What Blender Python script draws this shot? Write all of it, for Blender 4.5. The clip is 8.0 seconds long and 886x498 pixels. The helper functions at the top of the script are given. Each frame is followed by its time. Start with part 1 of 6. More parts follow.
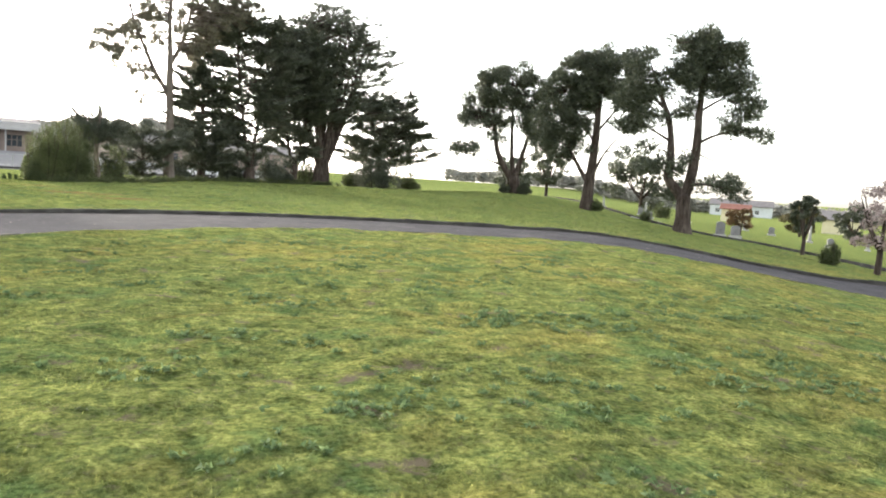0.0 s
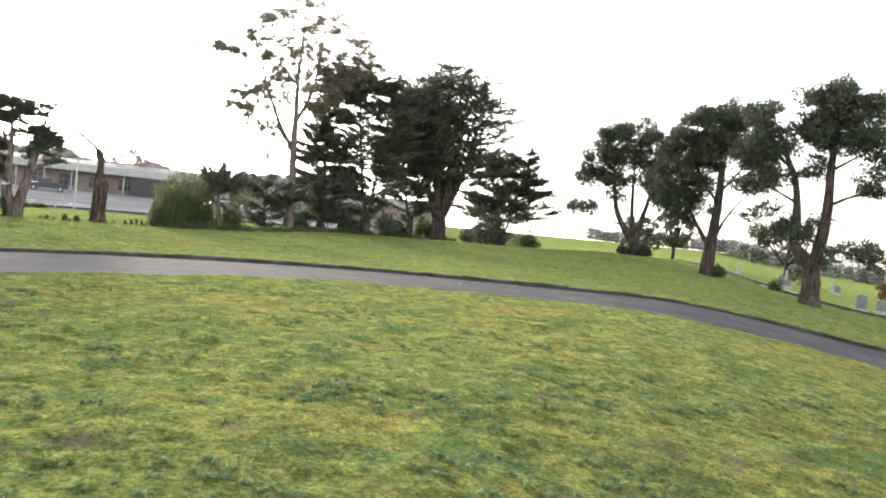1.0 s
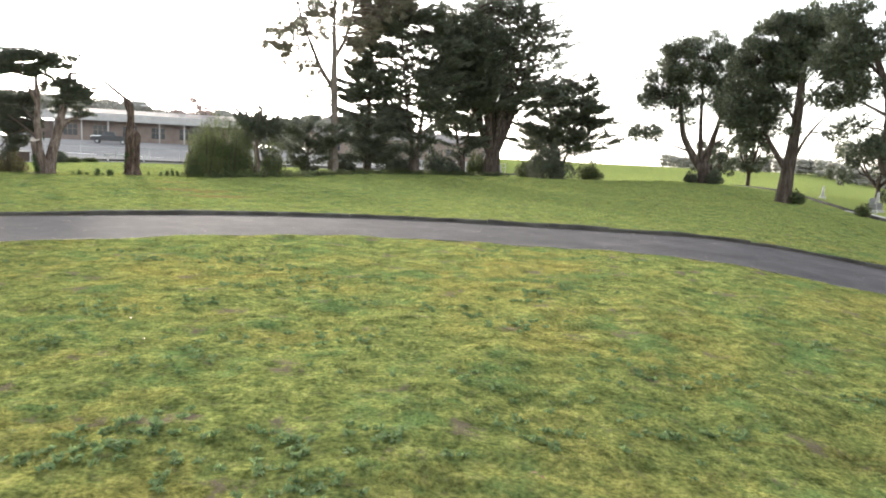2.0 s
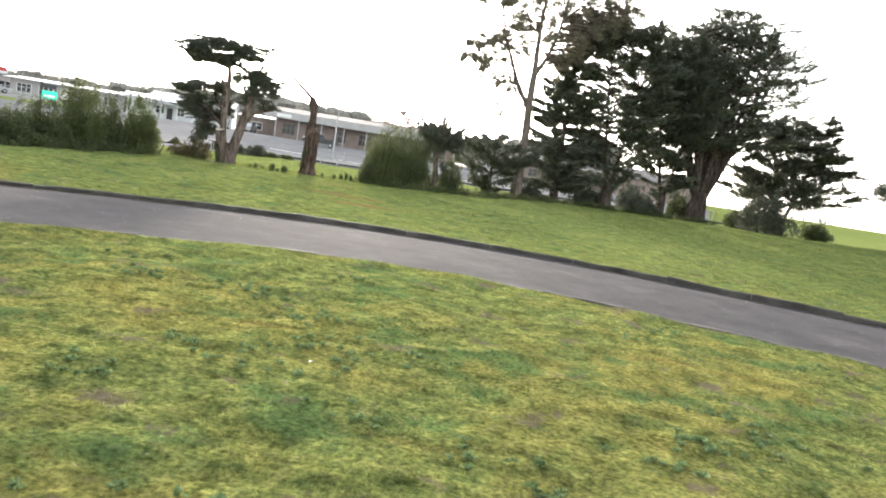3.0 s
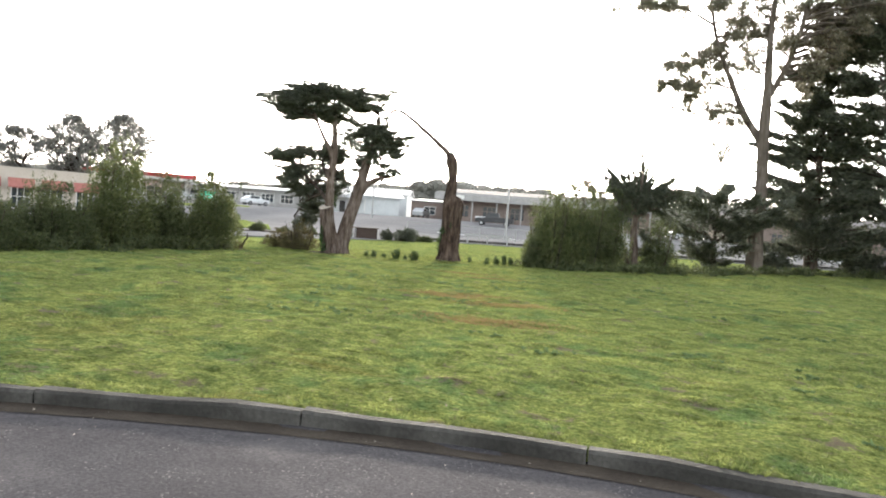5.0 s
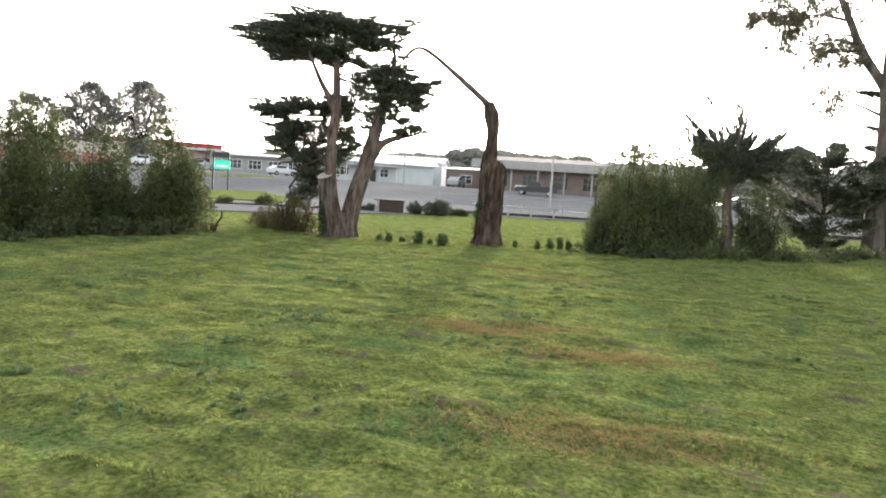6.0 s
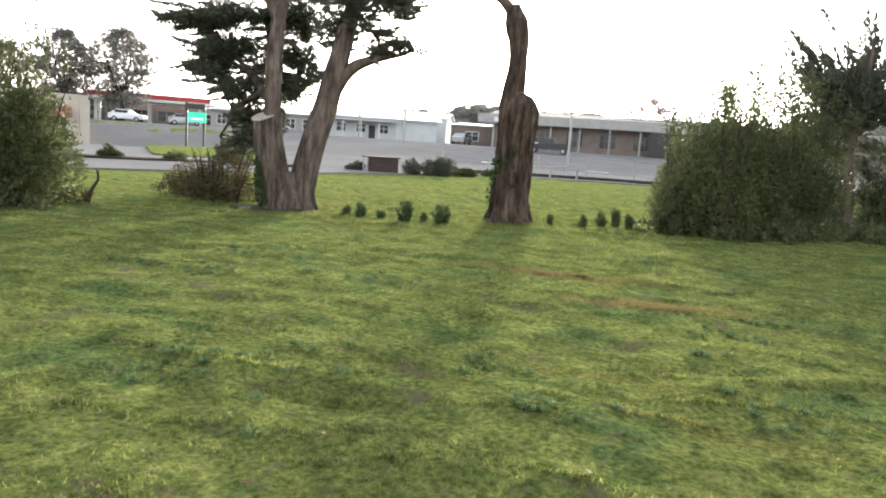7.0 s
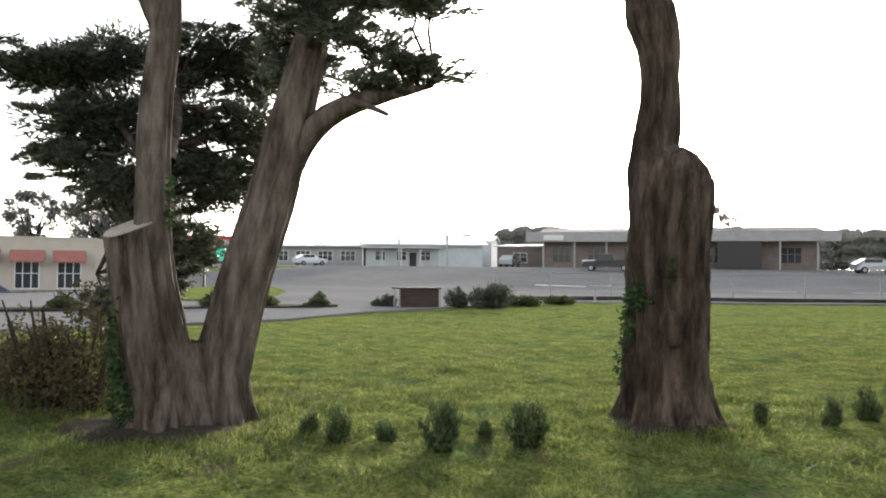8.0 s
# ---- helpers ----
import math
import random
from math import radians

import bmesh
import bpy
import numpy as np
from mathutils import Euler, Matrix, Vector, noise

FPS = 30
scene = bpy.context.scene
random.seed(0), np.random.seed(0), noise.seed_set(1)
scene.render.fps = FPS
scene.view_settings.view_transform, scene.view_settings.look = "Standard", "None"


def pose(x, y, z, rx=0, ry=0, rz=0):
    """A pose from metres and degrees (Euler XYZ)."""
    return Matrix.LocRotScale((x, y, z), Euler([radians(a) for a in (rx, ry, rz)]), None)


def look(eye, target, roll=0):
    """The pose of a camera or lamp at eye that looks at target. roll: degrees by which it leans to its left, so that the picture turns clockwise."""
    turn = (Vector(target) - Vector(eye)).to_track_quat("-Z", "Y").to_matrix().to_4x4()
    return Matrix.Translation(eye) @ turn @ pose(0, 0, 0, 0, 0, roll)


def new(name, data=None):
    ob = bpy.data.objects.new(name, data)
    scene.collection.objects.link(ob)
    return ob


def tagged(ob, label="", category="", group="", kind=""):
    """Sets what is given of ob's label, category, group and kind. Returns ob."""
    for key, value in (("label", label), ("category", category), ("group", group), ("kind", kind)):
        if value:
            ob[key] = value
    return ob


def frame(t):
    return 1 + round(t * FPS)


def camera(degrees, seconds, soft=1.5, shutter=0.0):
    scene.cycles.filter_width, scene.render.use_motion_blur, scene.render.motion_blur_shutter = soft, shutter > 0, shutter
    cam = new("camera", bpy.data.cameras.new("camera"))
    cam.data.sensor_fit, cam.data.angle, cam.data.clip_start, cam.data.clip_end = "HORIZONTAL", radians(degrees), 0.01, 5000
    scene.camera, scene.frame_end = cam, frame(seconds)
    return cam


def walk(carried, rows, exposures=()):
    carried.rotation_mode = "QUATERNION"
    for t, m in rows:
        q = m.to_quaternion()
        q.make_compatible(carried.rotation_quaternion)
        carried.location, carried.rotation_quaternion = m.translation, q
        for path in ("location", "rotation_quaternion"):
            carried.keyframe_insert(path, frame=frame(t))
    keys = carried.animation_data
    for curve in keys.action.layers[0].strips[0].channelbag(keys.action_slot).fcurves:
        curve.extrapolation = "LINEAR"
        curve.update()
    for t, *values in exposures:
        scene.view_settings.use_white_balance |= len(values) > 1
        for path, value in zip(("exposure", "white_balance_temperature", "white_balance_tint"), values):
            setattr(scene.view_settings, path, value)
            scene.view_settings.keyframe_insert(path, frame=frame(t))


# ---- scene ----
cam = camera(64.01, 8.0, soft=1.9, shutter=0.0)
# seconds, eye, target, roll
PATH = [
    (0, (-2.457, -15.905, 1.569), (1.974, -6.991, 0.616), 3.77),
    (0.5, (-0.476, -16.121, 1.525), (2.453, -6.56, 1.402), 8.14),
    (1, (1.12, -15.988, 1.766), (3.559, -6.296, 1.448), 5.46),
    (1.2, (1.659, -15.785, 1.869), (3.969, -6.087, 1.089), 4.07),
    (2.3, (3.8, -12.34, 2.034), (4.661, -2.464, 0.722), 4.23),
    (2.5, (4.09, -11.315, 1.98), (4.35, -1.382, 0.854), 5.87),
    (3, (4.79, -9.099, 1.942), (3.566, 0.754, 0.75), 9.08),
    (3.5, (4.814, -5.754, 1.708), (2.545, 3.922, 0.6), 8.20),
    (4, (4.285, -2.52, 1.498), (1.333, 6.997, 0.656), 9.19),
    (4.5, (3.673, 0.338, 1.603), (0.147, 9.653, 0.709), 5.82),
    (4.7, (3.23, 1.887, 1.62), (-0.477, 11.166, 1.218), 5.04),
    (5.8, (0.251, 9.027, 1.767), (-4.073, 18.02, 1.109), 4.48),
    (6, (-0.259, 10.324, 1.75), (-4.614, 19.284, 0.884), 3.92),
    (6.5, (-1.683, 13.382, 1.714), (-6.21, 22.181, 0.266), 4.09),
    (7, (-3.384, 16.91, 1.522), (-7.738, 25.797, 0.086), 3.94),
    (7.5, (-5.367, 20.681, 1.292), (-10.18, 29.442, 1.58), 1.74),
    (8, (-7.204, 23.883, 1.493), (-12.244, 32.515, 1.783), 0.54),
]
walk(cam, [(t, look(eye, target, roll)) for t, eye, target, roll in PATH],
     exposures=[(0.0, 2.72), (2.5, 2.74), (3.5, 2.7), (4.5, 2.7), (6.0, 2.34), (6.5, 2.4), (7.0, 2.45), (7.5, 2.6), (8.0, 1.95)])

# ---------------------------------------------------------------- light
SUN_AZ, SUN_EL = 18.0, 10.5          # degrees left of +y, degrees up
world = bpy.data.worlds.new("world")
scene.world = world
world.use_nodes = True
wn, wl = world.node_tree.nodes, world.node_tree.links
sky = wn.new("ShaderNodeTexSky")
sky.sky_type = 'NISHITA'
sky.sun_disc = False
sky.sun_elevation, sky.sun_rotation = radians(SUN_EL), radians(-SUN_AZ)
sky.air_density, sky.dust_density, sky.ozone_density = 1.0, 2.0, 1.0
pale = wn.new("ShaderNodeHueSaturation")
pale.inputs["Saturation"].default_value = 0.28
wl.new(sky.outputs[0], pale.inputs["Color"])
wl.new(pale.outputs[0], wn["Background"].inputs["Color"])
wn["Background"].inputs["Strength"].default_value = 0.15
sun_dir = Vector((-math.sin(radians(SUN_AZ)) * math.cos(radians(SUN_EL)), math.cos(radians(SUN_AZ)) * math.cos(radians(SUN_EL)), math.sin(radians(SUN_EL))))
lamp = bpy.data.lights.new("sun", 'SUN')
lamp.energy, lamp.angle, lamp.color = 1.5, radians(2.5), (1.0, 0.9, 0.76)
sun = new("sun", lamp)
sun.matrix_world = look(sun_dir * 200, (0, 0, 0))

# ---------------------------------------------------------------- plan
def smooth(a, b, x):
    t = np.clip((np.asarray(x, float) - a) / (b - a), 0, 1)
    return t * t * (3 - 2 * t)


# centre line and half width of the cemetery road, as control points
ROAD = [(-60, -52), (-40, -34), (-24, -17), (-12, -4.5), (-7.2, 1.0), (-4.3, 3.7), (-1.0, 5.55), (2.2, 6.4), (5.8, 6.3),
        (9.2, 5.4), (12.6, 4.3), (16.5, 2.3), (21.5, -1.2), (30, -8), (46, -22), (80, -54)]
HALF = 3.1


def spline(pts, step):
    """Points along a smooth curve through the given ones, about step metres apart."""
    p = np.array(pts, float)
    p = np.vstack([2 * p[0] - p[1], p, 2 * p[-1] - p[-2]])
    out = []
    for a, b, c, d in zip(p, p[1:], p[2:], p[3:]):
        n = max(2, int(np.linalg.norm(c - b) / step))
        for t in np.arange(n)[:, None] / n:
            out.append(0.5 * (2 * b + (c - a) * t + (2 * a - 5 * b + 4 * c - d) * t ** 2 + (3 * b - a - 3 * c + d) * t ** 3))
    out.append(p[-2])
    return np.array(out)


ROAD_LINE = spline(ROAD, 0.5)


def road_table(step=0.25):
    """Distance from the road's centre line on a coarse lattice."""
    gx, gy = np.meshgrid(np.arange(-62, 82, step), np.arange(-60, 16, step), indexing='ij')
    best = np.full(gx.shape, 1e9)
    for (ax, ay), (bx, by) in zip(ROAD_LINE, ROAD_LINE[1:]):
        dx, dy = bx - ax, by - ay
        t = np.clip(((gx - ax) * dx + (gy - ay) * dy) / (dx * dx + dy * dy), 0, 1)
        best = np.minimum(best, (gx - ax - t * dx) ** 2 + (gy - ay - t * dy) ** 2)
    return np.sqrt(best)


ROAD_FIELD = road_table()


def off_road(x, y):
    """Distance from the road's centre line."""
    x, y = np.atleast_1d(x).astype(float), np.atleast_1d(y).astype(float)
    best = np.full(x.shape, 1e9)
    near = (x > -61.5) & (x < 81) & (y > -59.5) & (y < 15)
    if near.any():
        u, v = (x[near] + 62) / 0.25, (y[near] + 60) / 0.25
        i, j = u.astype(int), v.astype(int)
        fu, fv = u - i, v - j
        F = ROAD_FIELD
        best[near] = (F[i, j] * (1 - fu) + F[i + 1, j] * fu) * (1 - fv) + (F[i, j + 1] * (1 - fu) + F[i + 1, j + 1] * fu) * fv
    return best


def lie(x, y):
    """Height of the lie of the land."""
    x, y = np.asarray(x, float), np.asarray(y, float)
    h = 0.42 * np.exp(-((x - 14) / 18) ** 2 - ((y - 50) / 14) ** 2)
    fall = 0.8 * x - 0.6 * y
    h = h - 1.15 * smooth(7, 19, fall) - 0.085 * np.clip(fall - 19, 0, 26) + 0.75 * np.exp(-((x - 33) / 9) ** 2 - ((y - 42) / 9) ** 2)
    along = -0.46 * x + 0.89 * y
    h = h + 1.8 * smooth(76, 108, along) - 1.9 * smooth(46, 60, -x) * (1 - smooth(84, 104, along))
    return h


def bumps(x, y):
    return 0.018 * np.sin(1.7 * x + 0.6 * y) * np.sin(1.1 * y - 0.4 * x) + 0.012 * np.sin(3.9 * x - 2.1 * y) + 0.03 * np.sin(0.31 * x + 0.2) * np.sin(0.27 * y)


LATTICE = {k: np.random.default_rng(k).uniform(-1, 1, (256, 256)) for k in range(1, 5)}


def value_noise(x, y, cell, seed):
    """Smooth lattice noise from -1 to 1, its lumps about one cell wide."""
    x, y = np.asarray(x, float) / cell + 917.3, np.asarray(y, float) / cell + 611.7
    table = LATTICE[seed]
    i, j = np.floor(x).astype(int), np.floor(y).astype(int)
    fx, fy = x - i, y - j
    fx, fy = fx * fx * (3 - 2 * fx), fy * fy * (3 - 2 * fy)
    at = lambda a, b: table[a % 256, b % 256]
    return (at(i, j) * (1 - fx) + at(i + 1, j) * fx) * (1 - fy) + (at(i, j + 1) * (1 - fx) + at(i + 1, j + 1) * fx) * fy


def tussock(x, y):
    """Lumps and hollows of the turf, a hand to a stride across; none right at the kerbs."""
    x, y = np.atleast_1d(x).astype(float), np.atleast_1d(y).astype(float)
    h = 0.014 * value_noise(x, y, 0.95, 1) + 0.011 * value_noise(x + 0.2 * y, 1.5 * y, 0.36, 2) + 0.016 * value_noise(x, 1.2 * y, 0.19, 3)
    ridge = smooth(0.30, 0.72, value_noise(x * 0.16 + 0.05 * y, y - 0.28 * x, 0.34, 4)) * smooth(9.5, 12, y) * (1 - smooth(25, 29, y)) * 0.024
    return (h + ridge) * smooth(HALF + 0.08, HALF + 0.7, off_road(x, y)) * (1 - smooth(36, 46, np.hypot(x, y - 8)))


def high(x, y):
    return float(lie(x, y) + bumps(x, y))


# ---------------------------------------------------------------- materials
def nodes(name):
    m = bpy.data.materials.new(name)
    m.use_nodes = True
    return m, m.node_tree.nodes, m.node_tree.links, m.node_tree.nodes["Principled BSDF"]


def ramp(n, stops):
    r = n.new("ShaderNodeValToRGB")
    e = r.color_ramp.elements
    while len(e) < len(stops):
        e.new(0.5)
    for el, (p, c) in zip(e, stops):
        el.position, el.color = p, (*c, 1)
    return r


def noise_tex(n, l, vec, scale, detail=4.0, rough=0.55):
    t = n.new("ShaderNodeTexNoise")
    t.inputs["Scale"].default_value, t.inputs["Detail"].default_value, t.inputs["Roughness"].default_value = scale, detail, rough
    if vec is not None:
        l.new(vec, t.inputs["Vector"])
    return t


def mixed(n, l, fac, a, b, how='MIX'):
    m = n.new("ShaderNodeMix")
    m.data_type, m.blend_type = 'RGBA', how
    for sock, v in ((m.inputs[0], fac), (m.inputs[6], a), (m.inputs[7], b)):
        if isinstance(v, (int, float)):
            sock.default_value = v
        elif isinstance(v, tuple):
            sock.default_value = (*v, 1)
        else:
            l.new(v, sock)
    return m.outputs[2]


def surface(name, colours, scale=6.0, fine=60.0, rough=0.8, bump=0.3, dist=0.02, metal=0.0, stretch=(1, 1, 1), spread=0.25):
    """A plain weathered surface: two scales of variation and fine relief, in object space."""
    m, n, l, p = nodes(name)
    tc = n.new("ShaderNodeTexCoord")
    mp = n.new("ShaderNodeMapping")
    mp.inputs["Scale"].default_value = stretch
    l.new(tc.outputs["Object"], mp.inputs[0])
    a = noise_tex(n, l, mp.outputs[0], scale)
    b = noise_tex(n, l, mp.outputs[0], fine, 6)
    k = len(colours)
    r = ramp(n, [(0.5 - spread + 2 * spread * i / max(k - 1, 1), c) for i, c in enumerate(colours)])
    l.new(a.outputs["Fac"], r.inputs[0])
    r2 = ramp(n, [(0.3, (0.7, 0.7, 0.7)), (0.7, (1, 1, 1))])
    l.new(b.outputs["Fac"], r2.inputs[0])
    l.new(mixed(n, l, 1.0, r.outputs[0], r2.outputs[0], 'MULTIPLY'), p.inputs["Base Color"])
    p.inputs["Roughness"].default_value, p.inputs["Metallic"].default_value = rough, metal
    p.inputs["Specular IOR Level"].default_value = 0.08
    if bump:
        bp = n.new("ShaderNodeBump")
        bp.inputs["Strength"].default_value, bp.inputs["Distance"].default_value = bump, dist
        l.new(b.outputs["Fac"], bp.inputs["Height"])
        l.new(bp.outputs[0], p.inputs["Normal"])
    return m


def lawn_colour(n, l):
    """Patchy lawn: fresh green, yellowed and worn places, by position."""
    g = n.new("ShaderNodeNewGeometry")
    mp = n.new("ShaderNodeMapping")
    mp.inputs["Scale"].default_value = (1, 1, 0.0)
    l.new(g.outputs["Position"], mp.inputs[0])
    big = noise_tex(n, l, mp.outputs[0], 0.22, 3)
    mid = noise_tex(n, l, mp.outputs[0], 1.1, 5, 0.62)
    small = noise_tex(n, l, mp.outputs[0], 6.0, 5, 0.65)
    st = n.new("ShaderNodeMapping")
    st.inputs["Rotation"].default_value = (0, 0, radians(14))
    st.inputs["Scale"].default_value = (0.20, 1.3, 0)
    l.new(g.outputs["Position"], st.inputs[0])
    rows = noise_tex(n, l, st.outputs[0], 1.0, 4, 0.6)
    green = ramp(n, [(0.38, (0.114, 0.148, 0.056)), (0.5, (0.184, 0.213, 0.072)), (0.62, (0.256, 0.280, 0.100))])
    l.new(small.outputs["Fac"], green.inputs[0])
    dry = ramp(n, [(0.35, (0.200, 0.190, 0.058)), (0.65, (0.318, 0.288, 0.100))])
    l.new(small.outputs["Fac"], dry.inputs[0])
    addn = n.new("ShaderNodeMath")
    addn.operation = 'MULTIPLY_ADD'
    addn.inputs[1].default_value = 0.55
    l.new(big.outputs["Fac"], addn.inputs[0])
    half = n.new("ShaderNodeMath")
    half.operation = 'MULTIPLY'
    half.inputs[1].default_value = 0.45
    l.new(mid.outputs["Fac"], half.inputs[0])
    l.new(half.outputs[0], addn.inputs[2])
    sep = n.new("ShaderNodeSeparateXYZ")
    l.new(g.outputs["Position"], sep.inputs[0])
    fresh = n.new("ShaderNodeMapRange")
    fresh.interpolation_type = 'SMOOTHSTEP'
    fresh.inputs["From Min"].default_value, fresh.inputs["From Max"].default_value = 5.0, 14.0
    fresh.inputs["To Min"].default_value, fresh.inputs["To Max"].default_value = 0.0, 0.075
    l.new(sep.outputs["Y"], fresh.inputs["Value"])
    less = n.new("ShaderNodeMath")
    less.operation = 'SUBTRACT'
    l.new(addn.outputs[0], less.inputs[0])
    l.new(fresh.outputs[0], less.inputs[1])
    f = ramp(n, [(0.48, (0, 0, 0)), (0.61, (0.85, 0.85, 0.85))])
    l.new(less.outputs[0], f.inputs[0])
    c = mixed(n, l, f.outputs[0], green.outputs[0], dry.outputs[0])
    f2 = ramp(n, [(0.62, (0, 0, 0)), (0.70, (0.4, 0.4, 0.4))])
    l.new(rows.outputs["Fac"], f2.inputs[0])
    c = mixed(n, l, f2.outputs[0], c, (0.215, 0.130, 0.048))
    # small dark hollows in the turf, their shade multiplied into the colour
    hollow_shade = noise_tex(n, l, mp.outputs[0], 4.5, 5, 0.65)
    f4 = ramp(n, [(0.36, (0.52, 0.55, 0.52)), (0.46, (1, 1, 1))])
    l.new(hollow_shade.outputs["Fac"], f4.inputs[0])
    c = mixed(n, l, 1.0, c, f4.outputs[0], 'MULTIPLY')
    lush = n.new("ShaderNodeMath")
    lush.operation = 'MULTIPLY'
    lush.inputs[1].default_value = 6.5
    l.new(fresh.outputs[0], lush.inputs[0])
    c = mixed(n, l, lush.outputs[0], c, mixed(n, l, 0.25, (0.198, 0.248, 0.078), c))
    # clover and plantain: cooler, darker green in loose clusters
    far_off = n.new("ShaderNodeMapping")
    far_off.inputs["Location"].default_value = (31.0, 17.0, 0)
    l.new(mp.outputs[0], far_off.inputs[0])
    clover = noise_tex(n, l, far_off.outputs[0], 0.75, 5, 0.7)
    f5 = ramp(n, [(0.53, (0, 0, 0)), (0.62, (0.8, 0.8, 0.8))])
    l.new(clover.outputs["Fac"], f5.inputs[0])
    c = mixed(n, l, f5.outputs[0], c, (0.102, 0.166, 0.066))
    # tussocks: lighter crowns, and shade of the hollows between them put into the colour
    tuss = noise_tex(n, l, far_off.outputs[0], 2.4, 4, 0.6)
    f6 = ramp(n, [(0.36, (0.66, 0.68, 0.66)), (0.62, (1.14, 1.13, 1.08))])
    l.new(tuss.outputs["Fac"], f6.inputs[0])
    c = mixed(n, l, 1.0, c, f6.outputs[0], 'MULTIPLY')
    grain = noise_tex(n, l, mp.outputs[0], 21.0, 4, 0.7)
    f7 = ramp(n, [(0.36, (0.48, 0.51, 0.46)), (0.64, (1.42, 1.38, 1.30))])
    l.new(grain.outputs["Fac"], f7.inputs[0])
    c = mixed(n, l, 1.0, c, f7.outputs[0], 'MULTIPLY')
    # bare and thatched places
    bare = noise_tex(n, l, far_off.outputs[0], 1.35, 6, 0.72)
    f3 = ramp(n, [(0.585, (0, 0, 0)), (0.65, (0.9, 0.9, 0.9))])
    l.new(bare.outputs["Fac"], f3.inputs[0])
    # flecks of dead thatch, thickest on the rough far lawn
    fleck = noise_tex(n, l, far_off.outputs[0], 8.0, 6, 0.75)
    f8 = ramp(n, [(0.55, (0, 0, 0)), (0.63, (0.8, 0.8, 0.8))])
    l.new(fleck.outputs["Fac"], f8.inputs[0])
    where = n.new("ShaderNodeMath")
    where.operation = 'MULTIPLY_ADD'
    where.inputs[1].default_value, where.inputs[2].default_value = 4.5, 0.35
    l.new(fresh.outputs[0], where.inputs[0])
    rough_lawn = n.new("ShaderNodeMath")
    rough_lawn.operation = 'MULTIPLY'
    l.new(where.outputs[0], rough_lawn.inputs[0])
    l.new(f8.outputs[0], rough_lawn.inputs[1])
    c = mixed(n, l, rough_lawn.outputs[0], c, (0.200, 0.165, 0.112))
    soil = mixed(n, l, f3.outputs[0], c, (0.150, 0.120, 0.092))
    thatch = n.new("ShaderNodeMath")
    thatch.operation = 'MULTIPLY'
    thatch.inputs[1].default_value = 0.7
    l.new(f3.outputs[0], thatch.inputs[0])
    c = mixed(n, l, thatch.outputs[0], c, (0.185, 0.150, 0.100))
    return c, soil, small


def make_ground():
    m, n, l, p = nodes("lawn")
    c, soil, small = lawn_colour(n, l)
    l.new(soil, p.inputs["Base Color"])
    p.inputs["Roughness"].default_value = 0.9
    p.inputs["Specular IOR Level"].default_value = 0.0
    g = n.new("ShaderNodeNewGeometry")
    t = noise_tex(n, l, g.outputs["Position"], 13, 8, 0.8)
    bp = n.new("ShaderNodeBump")
    bp.inputs["Strength"].default_value, bp.inputs["Distance"].default_value = 0.9, 0.09
    l.new(t.outputs["Fac"], bp.inputs["Height"])
    l.new(bp.outputs[0], p.inputs["Normal"])
    return m


def leafy(name, dark, light, gloss=0.45, through_share=0.35, wide=0.9):
    """Leaves: colour varies from leaf to leaf and from clump to clump; light passes partly through."""
    m, n, l, p = nodes(name)
    g = n.new("ShaderNodeNewGeometry")
    t = noise_tex(n, l, g.outputs["Position"], wide, 3)
    mid = n.new("ShaderNodeMath")
    mid.operation = 'MULTIPLY_ADD'
    mid.inputs[1].default_value = 0.45
    l.new(g.outputs["Random Per Island"], mid.inputs[0])
    k = n.new("ShaderNodeMath")
    k.operation = 'MULTIPLY'
    k.inputs[1].default_value = 0.55
    l.new(t.outputs["Fac"], k.inputs[0])
    l.new(k.outputs[0], mid.inputs[2])
    r = ramp(n, [(0.2, dark), (0.8, light)])
    l.new(mid.outputs[0], r.inputs[0])
    l.new(r.outputs[0], p.inputs["Base Color"])
    p.inputs["Roughness"].default_value = gloss
    p.inputs["Specular IOR Level"].default_value = 0.25
    tr = n.new("ShaderNodeBsdfTranslucent")
    l.new(r.outputs[0], tr.inputs["Color"])
    mx = n.new("ShaderNodeMixShader")
    mx.inputs[0].default_value = through_share
    out = n["Material Output"]
    l.new(p.outputs[0], mx.inputs[1])
    l.new(tr.outputs[0], mx.inputs[2])
    l.new(mx.outputs[0], out.inputs[0])
    return m


def make_blades():
    m, n, l, p = nodes("grass_blades")
    c, soil, small = lawn_colour(n, l)
    g = n.new("ShaderNodeNewGeometry")
    r = ramp(n, [(0.0, (0.68, 0.68, 0.66)), (1.0, (1.36, 1.33, 1.26))])
    l.new(g.outputs["Random Per Island"], r.inputs[0])
    col = mixed(n, l, 1.0, c, r.outputs[0], 'MULTIPLY')
    l.new(col, p.inputs["Base Color"])
    p.inputs["Roughness"].default_value = 0.6
    p.inputs["Specular IOR Level"].default_value = 0.2
    tr = n.new("ShaderNodeBsdfTranslucent")
    l.new(col, tr.inputs["Color"])
    mx = n.new("ShaderNodeMixShader")
    mx.inputs[0].default_value = 0.45
    l.new(p.outputs[0], mx.inputs[1])
    l.new(tr.outputs[0], mx.inputs[2])
    l.new(mx.outputs[0], n["Material Output"].inputs[0])
    return m


